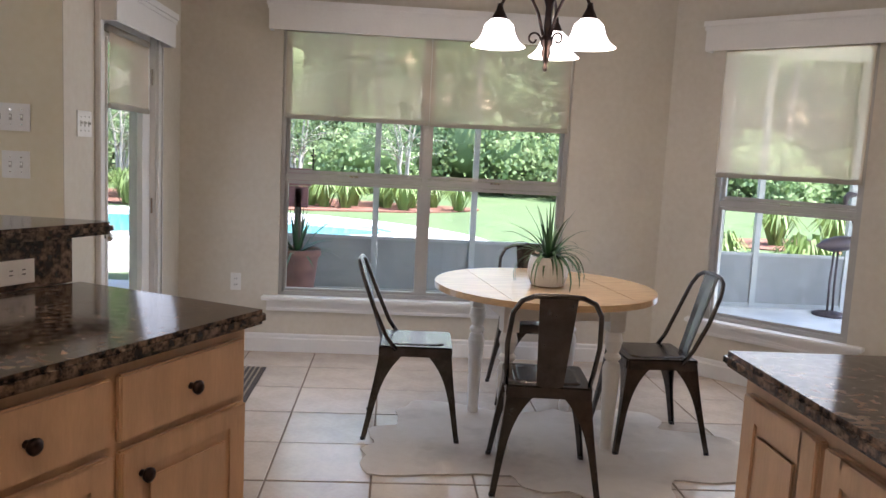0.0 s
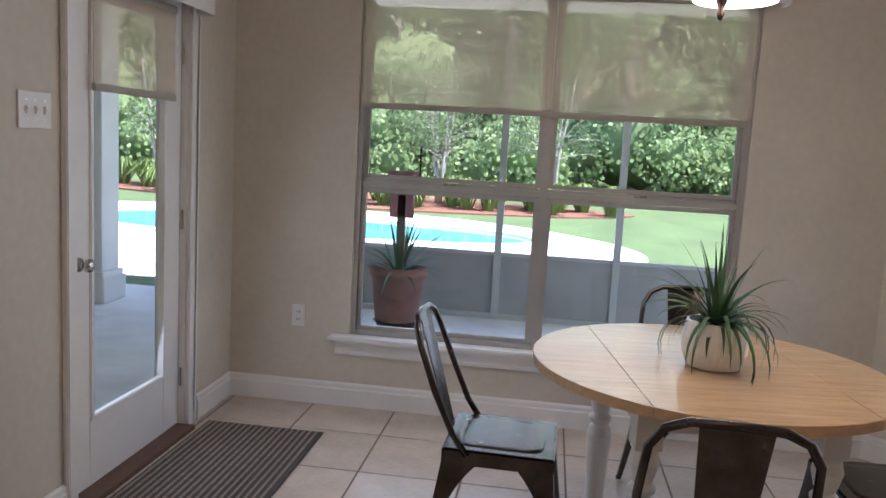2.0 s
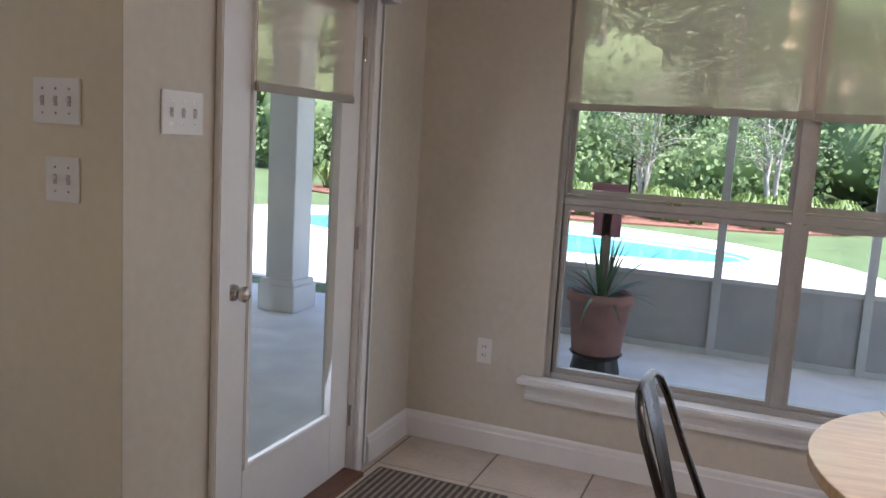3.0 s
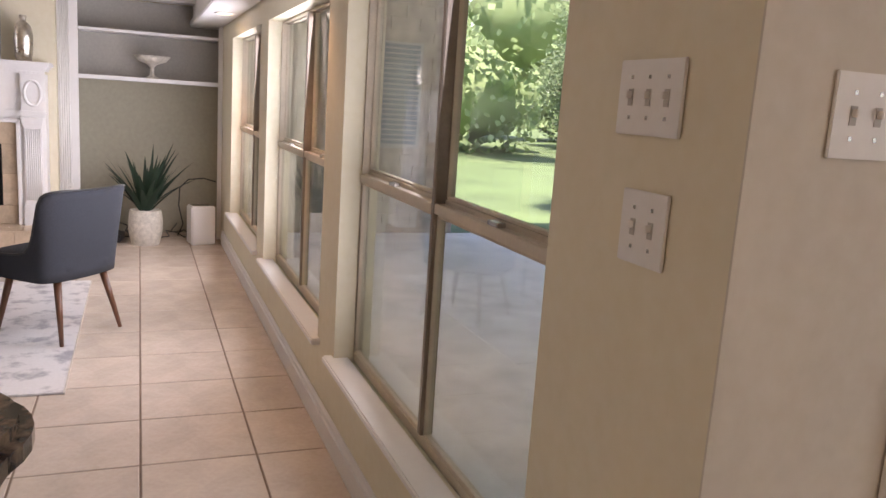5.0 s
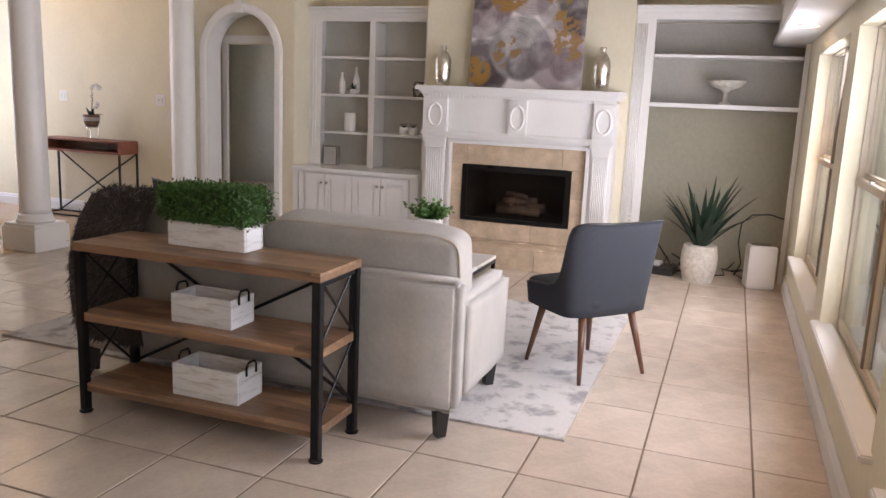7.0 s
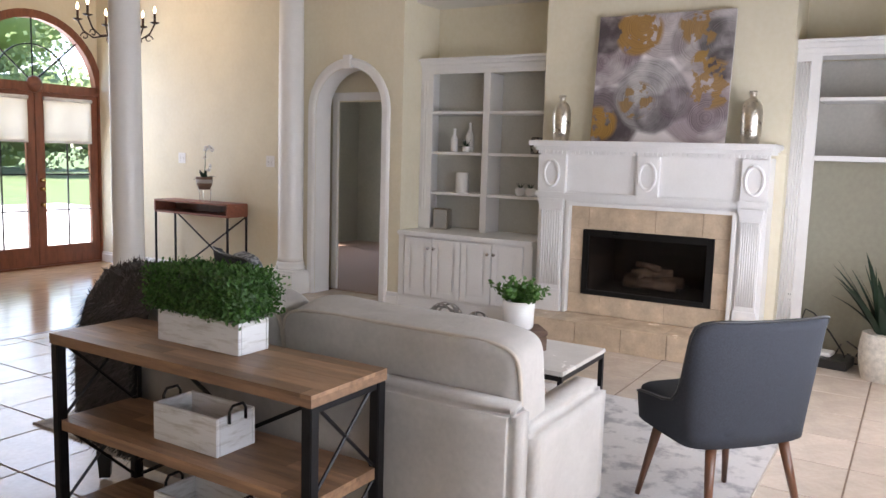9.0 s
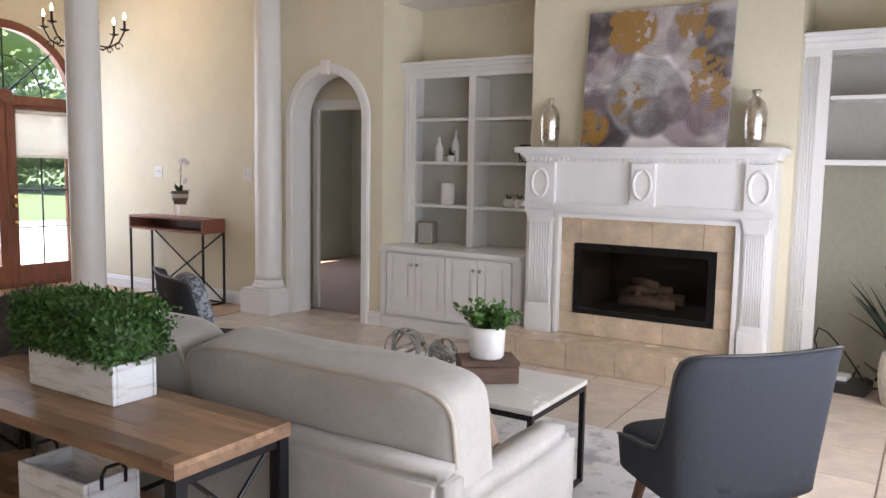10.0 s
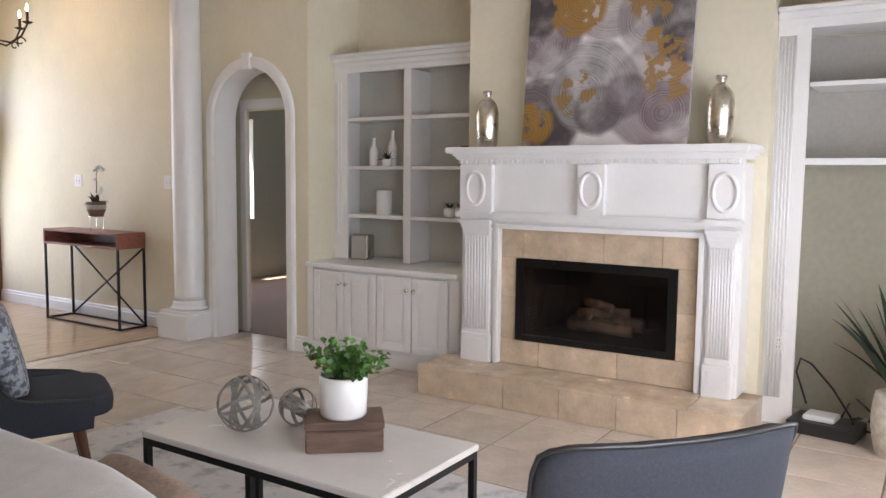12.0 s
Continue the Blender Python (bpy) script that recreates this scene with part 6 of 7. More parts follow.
def painting_material():
    m = bpy.data.materials.new("abstract_circles_canvas")
    m.use_nodes = True
    nt = m.node_tree
    p = nt.nodes["Principled BSDF"]
    p.inputs["Roughness"].default_value = 0.6
    tc = nt.nodes.new("ShaderNodeTexCoord")
    base = node(nt, "ShaderNodeTexNoise", Scale=4.0, Detail=6.0)
    nt.links.new(tc.outputs["Object"], base.inputs["Vector"])
    r0 = nt.nodes.new("ShaderNodeValToRGB")
    r0.color_ramp.elements[0].color, r0.color_ramp.elements[1].color = (0.72, 0.66, 0.66, 1), (0.85, 0.82, 0.81, 1)
    nt.links.new(base.outputs[0], r0.inputs[0])
    out = r0.outputs[0]
    warp = node(nt, "ShaderNodeTexNoise", Scale=5.0, Detail=3.0)
    nt.links.new(tc.outputs["Object"], warp.inputs["Vector"])
    wadd = nt.nodes.new("ShaderNodeVectorMath")
    wadd.operation = "MULTIPLY_ADD"
    wadd.inputs[1].default_value = (0.05, 0.05, 0.05)
    nt.links.new(warp.outputs["Color"], wadd.inputs[0])
    nt.links.new(tc.outputs["Object"], wadd.inputs[2])
    gold = node(nt, "ShaderNodeTexNoise", Scale=11.0, Detail=8.0)
    nt.links.new(tc.outputs["Object"], gold.inputs["Vector"])
    # soft overlapping discs: centre, radius, colour, cover, brush-line strength, whether flecked
    discs = ((0.0, 0.87, 0.22, (0.47, 0.40, 0.40), 0.85, 0.5, 0), (0.32, 0.28, 0.28, (0.42, 0.33, 0.35), 0.9, 0.25, 0), (-0.43, 0.71, 0.26, (0.27, 0.20, 0.22), 0.95, 0.8, 0), (-0.45, 0.83, 0.13, (0.09, 0.07, 0.075), 0.95, 0.5, 0),
             (-0.40, 0.16, 0.24, (0.16, 0.12, 0.135), 0.95, 0.8, 0), (-0.30, 0.12, 0.10, (0.07, 0.055, 0.06), 0.8, 0.6, 0), (-0.06, 0.35, 0.25, (0.35, 0.33, 0.325), 0.95, 0.7, 0), (-0.02, 0.21, 0.12, (0.12, 0.095, 0.105), 0.85, 0.5, 0), (0.14, 0.29, 0.10, (0.17, 0.13, 0.145), 0.9, 0.6, 0),
             (0.34, 0.76, 0.25, (0.36, 0.31, 0.31), 0.9, 0.5, 0), (0.42, 0.75, 0.14, (0.13, 0.12, 0.125), 0.9, 0.9, 0), (0.37, 0.22, 0.12, (0.25, 0.19, 0.205), 0.9, 1.0, 0), (0.46, 0.57, 0.10, (0.09, 0.07, 0.075), 0.95, 0.6, 0),
             (-0.19, 0.83, 0.15, (0.46, 0.25, 0.06), 0.95, 0.4, 0.40), (0.27, 0.87, 0.13, (0.42, 0.24, 0.07), 0.9, 0.4, 0.46), (0.30, 0.61, 0.05, (0.45, 0.26, 0.06), 0.95, 0.3, 0.44), (0.38, 0.42, 0.15, (0.42, 0.24, 0.07), 0.9, 0.4, 0.44), (-0.46, 0.13, 0.115, (0.46, 0.25, 0.05), 0.95, 0.4, 0.38), (-0.17, 0.32, 0.11, (0.38, 0.22, 0.07), 0.9, 0.4, 0.47))
    for (u, v, rad, colour, cover, lines, fleck) in discs:
        d = nt.nodes.new("ShaderNodeVectorMath")
        d.operation = "DISTANCE"
        d.inputs[1].default_value = (0.058, u + 0.025, v + 0.025)
        nt.links.new(wadd.outputs[0], d.inputs[0])
        k = nt.nodes.new("ShaderNodeMath")
        k.operation = "MULTIPLY"
        k.inputs[1].default_value = 100.0 + 60.0 * (rad * 37 % 1.0)
        d2 = nt.nodes.new("ShaderNodeVectorMath")
        d2.operation = "DISTANCE"
        d2.inputs[1].default_value = (0.058, u + 0.025 + 0.35 * rad * math.cos(rad * 90), v + 0.025 + 0.35 * rad * math.sin(rad * 90))
        nt.links.new(wadd.outputs[0], d2.inputs[0])
        nt.links.new(d2.outputs["Value"], k.inputs[0])
        w = nt.nodes.new("ShaderNodeTexNoise")
        w.noise_dimensions = "1D"
        w.inputs["Scale"].default_value, w.inputs["Detail"].default_value = 1.0, 5.0
        nt.links.new(k.outputs[0], w.inputs["W"])
        ring = node(nt, "ShaderNodeMapRange", From_Min=0.32, From_Max=0.68, To_Min=1 - 0.5 * lines, To_Max=1 + 0.55 * lines)
        nt.links.new(w.outputs[0], ring.inputs[0])
        tone = nt.nodes.new("ShaderNodeHueSaturation")
        tone.inputs["Color"].default_value = (*(0.72 * c for c in colour), 1)
        nt.links.new(ring.outputs[0], tone.inputs["Value"])
        inside = node(nt, "ShaderNodeMapRange", From_Min=rad + 0.045, From_Max=rad + 0.012, To_Max=cover)
        nt.links.new(d.outputs["Value"], inside.inputs[0])
        fac = inside.outputs[0]
        if fleck:
            gm = node(nt, "ShaderNodeMapRange", From_Min=fleck + 0.035, From_Max=fleck + 0.075)
            nt.links.new(gold.outputs[0], gm.inputs[0])
            mu = nt.nodes.new("ShaderNodeMath")
            mu.operation = "MULTIPLY"
            nt.links.new(fac, mu.inputs[0])
            nt.links.new(gm.outputs[0], mu.inputs[1])
            fac = mu.outputs[0]
        else:
            mu = nt.nodes.new("ShaderNodeMath")
            mu.operation = "MULTIPLY"
            bl = node(nt, "ShaderNodeMapRange", From_Min=0.34, From_Max=0.58, To_Min=0.52)
            nt.links.new(warp.outputs[0], bl.inputs[0])
            nt.links.new(fac, mu.inputs[0])
            nt.links.new(bl.outputs[0], mu.inputs[1])
            fac = mu.outputs[0]
        mx = nt.nodes.new("ShaderNodeMix")
        mx.data_type = "RGBA"
        nt.links.new(fac, mx.inputs[0])
        nt.links.new(out, mx.inputs[6])
        nt.links.new(tone.outputs[0], mx.inputs[7])
        out = mx.outputs[2]
    nt.links.new(out, p.inputs["Base Color"])
    return m


pic = thing("painting", "abstract canvas of grey and gold brushed circles leaning on the wall", "painting")
part("canvas", B(0.031, 0.035, -0.51, 0.51, 0, 0.965), painting_material(), pic)
part("stretcher", B(0.0, 0.031, -0.509, 0.509, 0.001, 0.964), LINEN, pic)
pic.matrix_basis = pose(-7.955, 1.135, 1.557, 0, -6.0, 0)

# ---- shelf ornaments ----
def on_shelf(name, bm, mat, x, y, z, label, category, smooth=True, rz=0, group=""):
    ob = tagged(link(name, bm, mat, smooth=smooth), label, category, group)
    ob.matrix_basis = pose(x, y, z, 0, 0, rz)
    return ob


def succulent(x, y, z, label, seed, s=1.0, n=16):
    t = thing("potted_succulent", label, "plant", "small succulents", at=pose(x, y, z))
    part("pot", lathe(bmnew(), [(0.03 * s, 0), (0.036 * s, 0.005), (0.04 * s, 0.05 * s), (0.036 * s, 0.052 * s)], seg=20), CERAMIC, t, smooth=True)
    blades(t, n, 0.085 * s, 0.02 * s, 75, seed, AGAVE, 0.4, 0.048 * s, 0.012, "leaf", 0.7)


sx = -8.45
on_shelf("bottle", lathe(bmnew(), [(0.03, 0), (0.034, 0.01), (0.034, 0.12), (0.014, 0.16), (0.012, 0.2), (0.016, 0.215), (0.012, 0.214)], seg=20), CERAMIC, sx + 0.08, -0.88, 1.4485, "white ceramic bottle vase on a shelf", "vase", group="shelf bottles")
on_shelf("bottle", lathe(bmnew(), [(0.034, 0), (0.038, 0.01), (0.038, 0.15), (0.015, 0.21), (0.012, 0.26), (0.016, 0.275), (0.012, 0.274)], seg=20), CERAMIC, sx, -0.76, 1.4485, "taller pale ceramic bottle vase on a shelf", "vase", group="shelf bottles")
succulent(sx + 0.09, -0.745, 1.4485, "small dark succulent in a white pot on a shelf", 3)
on_shelf("candle", lathe(bmnew(), [(0.06, 0), (0.062, 0.005), (0.062, 0.185), (0.055, 0.19), (0.0, 0.186)], seg=40, wave=lambda u, z: 0.02 * math.cos(2 * math.pi * u * 20)), CERAMIC, sx + 0.05, -0.80, 1.0715, "ribbed white pillar candle on a shelf", "candle")
spk = thing("speaker", "small light grey cube speaker on the cabinet top", "speaker", at=pose(-8.36, -0.98, 0.7175, 0, 0, 8))
part("body", B(-0.06, 0.06, -0.075, 0.075, 0, 0.20), STEEL, spk, bevel=0.012)
part("grille", B(0.0605, 0.064, -0.065, 0.065, 0.012, 0.188), ALU, spk, bevel=0.002)
part("badge", B(0.0641, 0.066, -0.008, 0.008, 0.03, 0.036), GREYPLASTIC, spk)
gm = thing("wire_ornament", "black geometric wire ornament on a shelf", "ornament", at=pose(sx + 0.1, -0.02, 1.4485, 0, 0, 20))
for k, (z, a0, r) in enumerate(((0.003, 0.0, 0.055), (0.07, 0.5, 0.075), (0.14, 0.0, 0.05))):
    part("ring", tube(bmnew(), [(r * math.cos(a0 + 2 * math.pi * i / 5), r * math.sin(a0 + 2 * math.pi * i / 5), z) for i in range(5)], 0.004, 6, True), IRON, gm)
for i in range(5):
    a, b = 2 * math.pi * i / 5, 0.5 + 2 * math.pi * i / 5
    part("strut", tube(bmnew(), [(0.055 * math.cos(a), 0.055 * math.sin(a), 0.003), (0.075 * math.cos(b), 0.075 * math.sin(b), 0.07), (0.05 * math.cos(a), 0.05 * math.sin(a), 0.14)], 0.004, 6), IRON, gm)
dbl = thing("succulent_bowl", "white twin bowl with dark succulents on a shelf", "plant", at=pose(sx + 0.08, -0.13, 1.0715))
for s in (-1, 1):
    part("cup", lathe(bmnew(), [(0.025, 0), (0.045, 0.02), (0.048, 0.05), (0.04, 0.075), (0.034, 0.07)], (0, s * 0.05, 0), 20), CERAMIC, dbl, smooth=True)
for s in (-1, 1):
    for k in range(8):
        a = 0.8 * k
        part("leaf", tube(bmnew(), [(0, s * 0.05, 0.06), (0.02 * math.cos(a), s * 0.05 + 0.02 * math.sin(a), 0.09), (0.04 * math.cos(a), s * 0.05 + 0.04 * math.sin(a), 0.115)], 0.007, 5, taper=0.001), AGAVE, dbl, smooth=True)

# niche things
ag = thing("agave_plant", "tall dark green agave in a white woven pot", "plant", at=pose(-7.98, 2.755, 0))
part("pot", lathe(bmnew(), [(0.10 + 0.05 * math.sin(0.4 + 2.0 * i / 30), 0.315 * i / 30) for i in range(31)], seg=40, wave=lambda u, z: 0.018 * math.sin(z * 300)), BASKET, ag, "white and beige woven pot")
part("soil", lathe(bmnew(), [(0, 0.30), (0.125, 0.30)], seg=20), SOIL, ag)
blades(ag, 44, 0.70, 0.07, 40, 12, AGAVE, 0.3, 0.29, 0.05, "leaf", 0.6)
tw = thing("tower_speaker", "white boxy air purifier standing in the niche", "appliance", at=pose(-8.0, 3.24, 0, 0, 0, 12))
part("body", B(-0.09, 0.09, -0.11, 0.11, 0.0, 0.36), PLASTIC, tw, bevel=0.012)
part("front_panel", B(0.0905, 0.094, -0.10, 0.10, 0.02, 0.34), PLASTIC, tw, bevel=0.002)
part("top_vent", B(-0.07, 0.07, -0.09, 0.09, 0.3605, 0.364), STEEL, tw)
bxx = thing("cable_box", "low black electronics box with cables on the niche floor", "electronics", at=pose(-8.18, 2.36, 0, 0, 0, -8))
part("case", B(-0.12, 0.12, -0.15, 0.2, 0.0, 0.07), DARKPLASTIC, bxx, bevel=0.006)
part("router", B(-0.07, 0.07, -0.08, 0.08, 0.071, 0.10), PLASTIC, bxx, bevel=0.006)
rnd = random.Random(6)
for i, (y0, z0, y1) in enumerate(((2.5, 0.10, 3.05), (2.42, 0.05, 2.65), (3.0, 0.06, 3.2))):
    pts = [(-8.55 + 0.02 * i if k in (0,) else -8.35 + 0.12 * math.sin(k * 1.3 + i), y0 + (y1 - y0) * k / 9 + 0.05 * math.sin(2.1 * k + i), max(0.012, z0 * (1 - k / 9) ** 2 + 0.03 * math.sin(1.7 * k + i) + 0.015)) for k in range(10)]
    tagged(link("cable", tube(bmnew(), pts, 0.006, 6), DARKPLASTIC, smooth=True), "loose black cable on the niche floor", "cable", "niche cables")
loop = [(-8.35, 2.26, 0.10), (-8.34, 2.20, 0.28), (-8.34, 2.22, 0.36), (-8.32, 2.28, 0.34), (-8.28, 2.40, 0.22), (-8.2, 2.5, 0.10), (-8.12, 2.55, 0.012)]
tagged(link("cable", tube(bmnew(), loop, 0.006, 6), DARKPLASTIC, smooth=True), "black cable arching over the electronics box", "cable", "niche cables")
wire = [(-8.57, 3.42, 0.52), (-8.5, 3.3, 0.56), (-8.45, 3.15, 0.55), (-8.42, 3.07, 0.47), (-8.40, 3.06, 0.3), (-8.38, 3.1, 0.12), (-8.36, 3.05, 0.012)]
tagged(link("cable", tube(bmnew(), wire, 0.006, 6), DARKPLASTIC, smooth=True), "black cable looping from the niche wall", "cable", "niche cables")
bo = tagged(link("footed_bowl", lathe(bmnew(), [(0.055, 0), (0.06, 0.008), (0.02, 0.03), (0.018, 0.10), (0.04, 0.125), (0.12, 0.155), (0.165, 0.205), (0.158, 0.206), (0.11, 0.165), (0, 0.14)], seg=36, wave=lambda u, z: 0.025 * math.cos(2 * math.pi * u * 14) if z > 0.15 else 0), BASKET, smooth=True), "pale footed pedestal bowl on the alcove shelf", "bowl")
bo.matrix_basis = pose(-8.40, 2.82, 1.491)
plate(pose(-8.221 + 0.02, 2.12, 0.46, 0, 0, 90), 1, "white outlet on the alcove frame", True)

# ---- porch and garden ----
structure("ground", B(-250, 250, -250, 250, -0.4, -0.14), LAWN, "wide green mown lawn", "ground")
structure("porch_floor", B(-9.18, 7.5, 3.592, 8.35, -0.30, -0.10), CONCRETE, "pale textured concrete porch floor", "ground")
# ceiling stretched west past the columns, unseen, to shade patio and brick wing
structure("porch_ceiling", box(B(-9.1, -1.42, 3.61, 8.3, 2.75, 2.9), -1.42, 7.5, 5.43, 8.3, 2.6, 2.75), PORCHWHITE, "white porch ceiling, extended unseen to the west for shade", "ceiling")
deck = [(-4.2 + (5.9 + 0.25 * math.cos(3 * a)) * math.cos(a), 13.55 + (4.7 + 0.2 * math.sin(2 * a)) * math.sin(a)) for a in (2 * math.pi * k / 72 for k in range(72))]
structure("pool_deck", rug_mesh(deck, -0.2, 0.075), CONCRETE, "bright pale concrete pool deck", "ground")
pool = [(-3.95 + (4.0 + 0.2 * math.cos(2 * a + 0.5)) * math.cos(a), 14.55 + (2.0 + 0.25 * math.cos(3 * a)) * math.sin(a)) for a in (2 * math.pi * k / 72 for k in range(72))]
structure("water", rug_mesh(pool, -0.15, 0.031), WATER, "turquoise swimming pool water", "water")
structure("pool_coping", tube(bmnew(), [(x, y, -0.115) for x, y in pool], 0.05, 8, True), CONCRETE, "pale rounded pool coping", "trim", smooth=True)
bed = [(-5.0 + 7.4 * math.cos(a) * (1 + 0.06 * math.sin(5 * a)), 21.5 + 2.6 * math.sin(a) * (1 + 0.1 * math.cos(4 * a))) for a in (2 * math.pi * k / 60 for k in range(60))]
structure("mulch_bed", rug_mesh(bed, -0.2, 0.10), MULCH, "reddish mulch planting bed", "ground")
bed2 = [(11 + 4.5 * math.cos(a), 15.5 + 1.6 * math.sin(a)) for a in (2 * math.pi * k / 40 for k in range(40))]
structure("mulch_bed_side", rug_mesh(bed2, -0.2, 0.09), MULCH, "reddish mulch bed beside the lawn", "ground")
structure("driveway", B(-14, -3, -16, -5.83, -0.3, -0.10), CONCRETE, "bright pale front walk", "ground")
# unseen slab, added so its eaves block direct sun on the bay sill
structure("roof_kitchen", B(-1.2, 4.0, -6.6, 5.42, 3.03, 3.2), SHUTTER, "unseen dark grey roof slab keeping sun off the bay", "roof")
structure("roof", B(-9.2, 3.9, -6.6, 3.6, LH + 0.15, LH + 0.3), SHUTTER, "dark grey house roof", "roof")

sc = thing("screen_enclosure", "grey-panelled porch screen wall with white posts", "screen wall")
for k, x in enumerate((-1.75, -0.02, 1.01, 2.04, 3.07, 4.1, 5.13, 6.16, 7.2)):
    part("post", B(x - 0.03, x + 0.03, 8.14, 8.20, -0.10, 2.6), ALU, sc)
xs = (-1.75, -0.02, 1.01, 2.04, 3.07, 4.1, 5.13, 6.16, 7.2)
for a, b in zip(xs, xs[1:]):
    part("kick_panel", B(a + 0.031, b - 0.031, 8.16, 8.175, -0.05, 0.47), GREYPANEL, sc)
    part("rail", B(a + 0.031, b - 0.031, 8.145, 8.195, 0.4705, 0.50), ALU, sc)
    part("bottom_rail", B(a + 0.031, b - 0.031, 8.145, 8.195, -0.10, -0.0505), ALU, sc)
for y0, y1 in ((6.9, 8.13),):
    part("post", B(-1.78, -1.72, 6.85, 6.91, -0.10, 2.6), ALU, sc)
    part("kick_panel", B(-1.757, -1.742, 6.92, 8.13, -0.05, 0.47), GREYPANEL, sc)


def porch_column(x, y):
    c = thing("porch_column", "square white porch column with a stepped base", "column", "porch columns", at=pose(x, y, -0.10))
    part("base", box(B(-0.18, 0.18, -0.18, 0.18, 0, 0.22), -0.165, 0.165, -0.165, 0.165, 0.22, 0.27), PORCHWHITE, c, bevel=0.008)
    part("shaft", B(-0.135, 0.135, -0.135, 0.135, 0.27, 2.5), PORCHWHITE, c, bevel=0.006)
    part("capital", B(-0.2, 0.2, -0.2, 0.2, 2.5, 2.845), PORCHWHITE, c, bevel=0.008)


porch_column(-3.49, 7.61)
porch_column(-4.85, 8.2)

opl = thing("porch_plant", "terracotta pot with spiky porch plant", "plant", at=pose(-0.71, 7.15, -0.10))
part("stand", lathe(bmnew(), [(0.16, 0), (0.17, 0.02), (0.15, 0.12), (0.18, 0.15)], seg=20), IRON, opl)
part("pot", lathe(bmnew(), [(0.15, 0.151), (0.165, 0.16), (0.205, 0.5), (0.225, 0.505), (0.225, 0.57), (0.19, 0.57), (0.18, 0.5)], seg=28), TERRACOTTA, opl, smooth=True)
part("soil", lathe(bmnew(), [(0, 0.52), (0.18, 0.52)], seg=16), SOIL, opl)
blades(opl, 34, 0.62, 0.035, 65, 31, BLADE, 0.7, 0.5, 0.05, "leaf", 0.6)
sg = thing("birdhouse_sign", "faded red wooden ornament on a pole in a porch pot", "ornament", at=pose(-0.70, 7.12, 0.40))
part("pole", B(-0.03, 0.03, -0.02, 0.02, 0.0, 0.62), BARK, sg)
part("board", B(-0.115, 0.115, -0.025, 0.025, 0.645, 0.80), ROSE, sg, bevel=0.004)
part("lower_board", B(-0.09, 0.09, -0.02, 0.02, 0.45, 0.64), ROSE, sg, bevel=0.004)
part("finial", tube(tube(bmnew(), [(0.125, 0, 0.72), (0.125, 0, 0.98)], 0.007), [(0.10, 0, 0.92), (0.15, 0, 0.92)], 0.008), IRON, sg)


def bird_statue(m):
    """A wading bird on a round foot, cast in one piece."""
    bm = bmnew()
    lathe(bm, [(0.0, 0.0), (0.17, 0.0), (0.18, 0.02), (0.12, 0.04), (0.03, 0.055), (0.0, 0.055)], seg=24)
    for dx in (-0.03, 0.03):
        tube(bm, [(dx, 0, 0.05), (dx, 0.01, 0.36), (dx * 0.8, 0, 0.70)], 0.012, 8)
    body = [(-0.25, 0.74, 0.008), (-0.19, 0.745, 0.035), (-0.10, 0.755, 0.07), (0.0, 0.765, 0.085), (0.10, 0.775, 0.08), (0.17, 0.80, 0.055), (0.20, 0.84, 0.035), (0.205, 0.92, 0.027), (0.17, 1.01, 0.024), (0.10, 1.10, 0.023), (0.045, 1.19, 0.024), (0.05, 1.25, 0.032), (0.09, 1.285, 0.036), (0.13, 1.285, 0.026), (0.20, 1.295, 0.014), (0.30, 1.305, 0.004)]
    rings = []
    for i, (x, z, r) in enumerate(body):
        a, b = body[max(i - 1, 0)], body[min(i + 1, len(body) - 1)]
        d = Vector((b[0] - a[0], 0, b[1] - a[1])).normalized()
        up = Vector((-d.z, 0, d.x))
        rings.append([bm.verts.new(Vector((x, 0, z)) + r * (math.cos(t) * up + math.sin(t) * Vector((0, 1, 0)))) for t in (2 * math.pi * k / 12 for k in range(12))])
    for a, b in zip(rings, rings[1:]):
        for k in range(12):
            bm.faces.new((a[k], a[(k + 1) % 12], b[(k + 1) % 12], b[k]))
    st = tagged(link("bird_statue", bm, STATUE, smooth=True), "dark cast metal wading bird statue on the porch", "statue")
    st.matrix_basis = m
    return st


STATUE = material("dark_cast_metal", (0.10, 0.07, 0.07), 0.5, metal=0.5, var=0.4, scale=12, bump=0.2)
bird_statue(pose(4.82, 7.85, -0.10, 0, 0, 8))

# brick wing of the house seen through the living room windows
wing = thing("house_wing", "pale brick house wing with shuttered window", "house")
part("wall", B(-9.5, -9.2, 3.62, 6.25, -0.14, 3.1), BRICK, wing)
part("roof", B(-9.9, -8.8, 3.62, 6.6, 3.1, 3.3), SHUTTER, wing)
wn = part("window", B(-9.199, -9.16, 5.1, 5.75, 0.9, 2.1), ALU, wing)
for k in range(20):
    part("slat", B(-9.158, -9.14, 5.14, 5.71, 0.95 + 0.057 * k, 0.95 + 0.057 * k + 0.04), SHUTTER, wn)
bk = bmnew()
for r in range(22):
    y = 3.63 - (0.17 if r % 2 else 0.0)
    while y < 6.22:
        a, b = max(y, 3.63), min(y + 0.33, 6.24)
        z = 0.0 + r * 0.14
        if b - a > 0.05 and not (z + 0.13 > 0.85 and z < 2.15 and b > 5.05 and a < 5.8):
            box(bk, -9.2, -9.185, a + 0.006, b - 0.006, z, z + 0.128)
        y += 0.345
part("masonry", bk, BRICK, wing)["kind"] = "stuff"

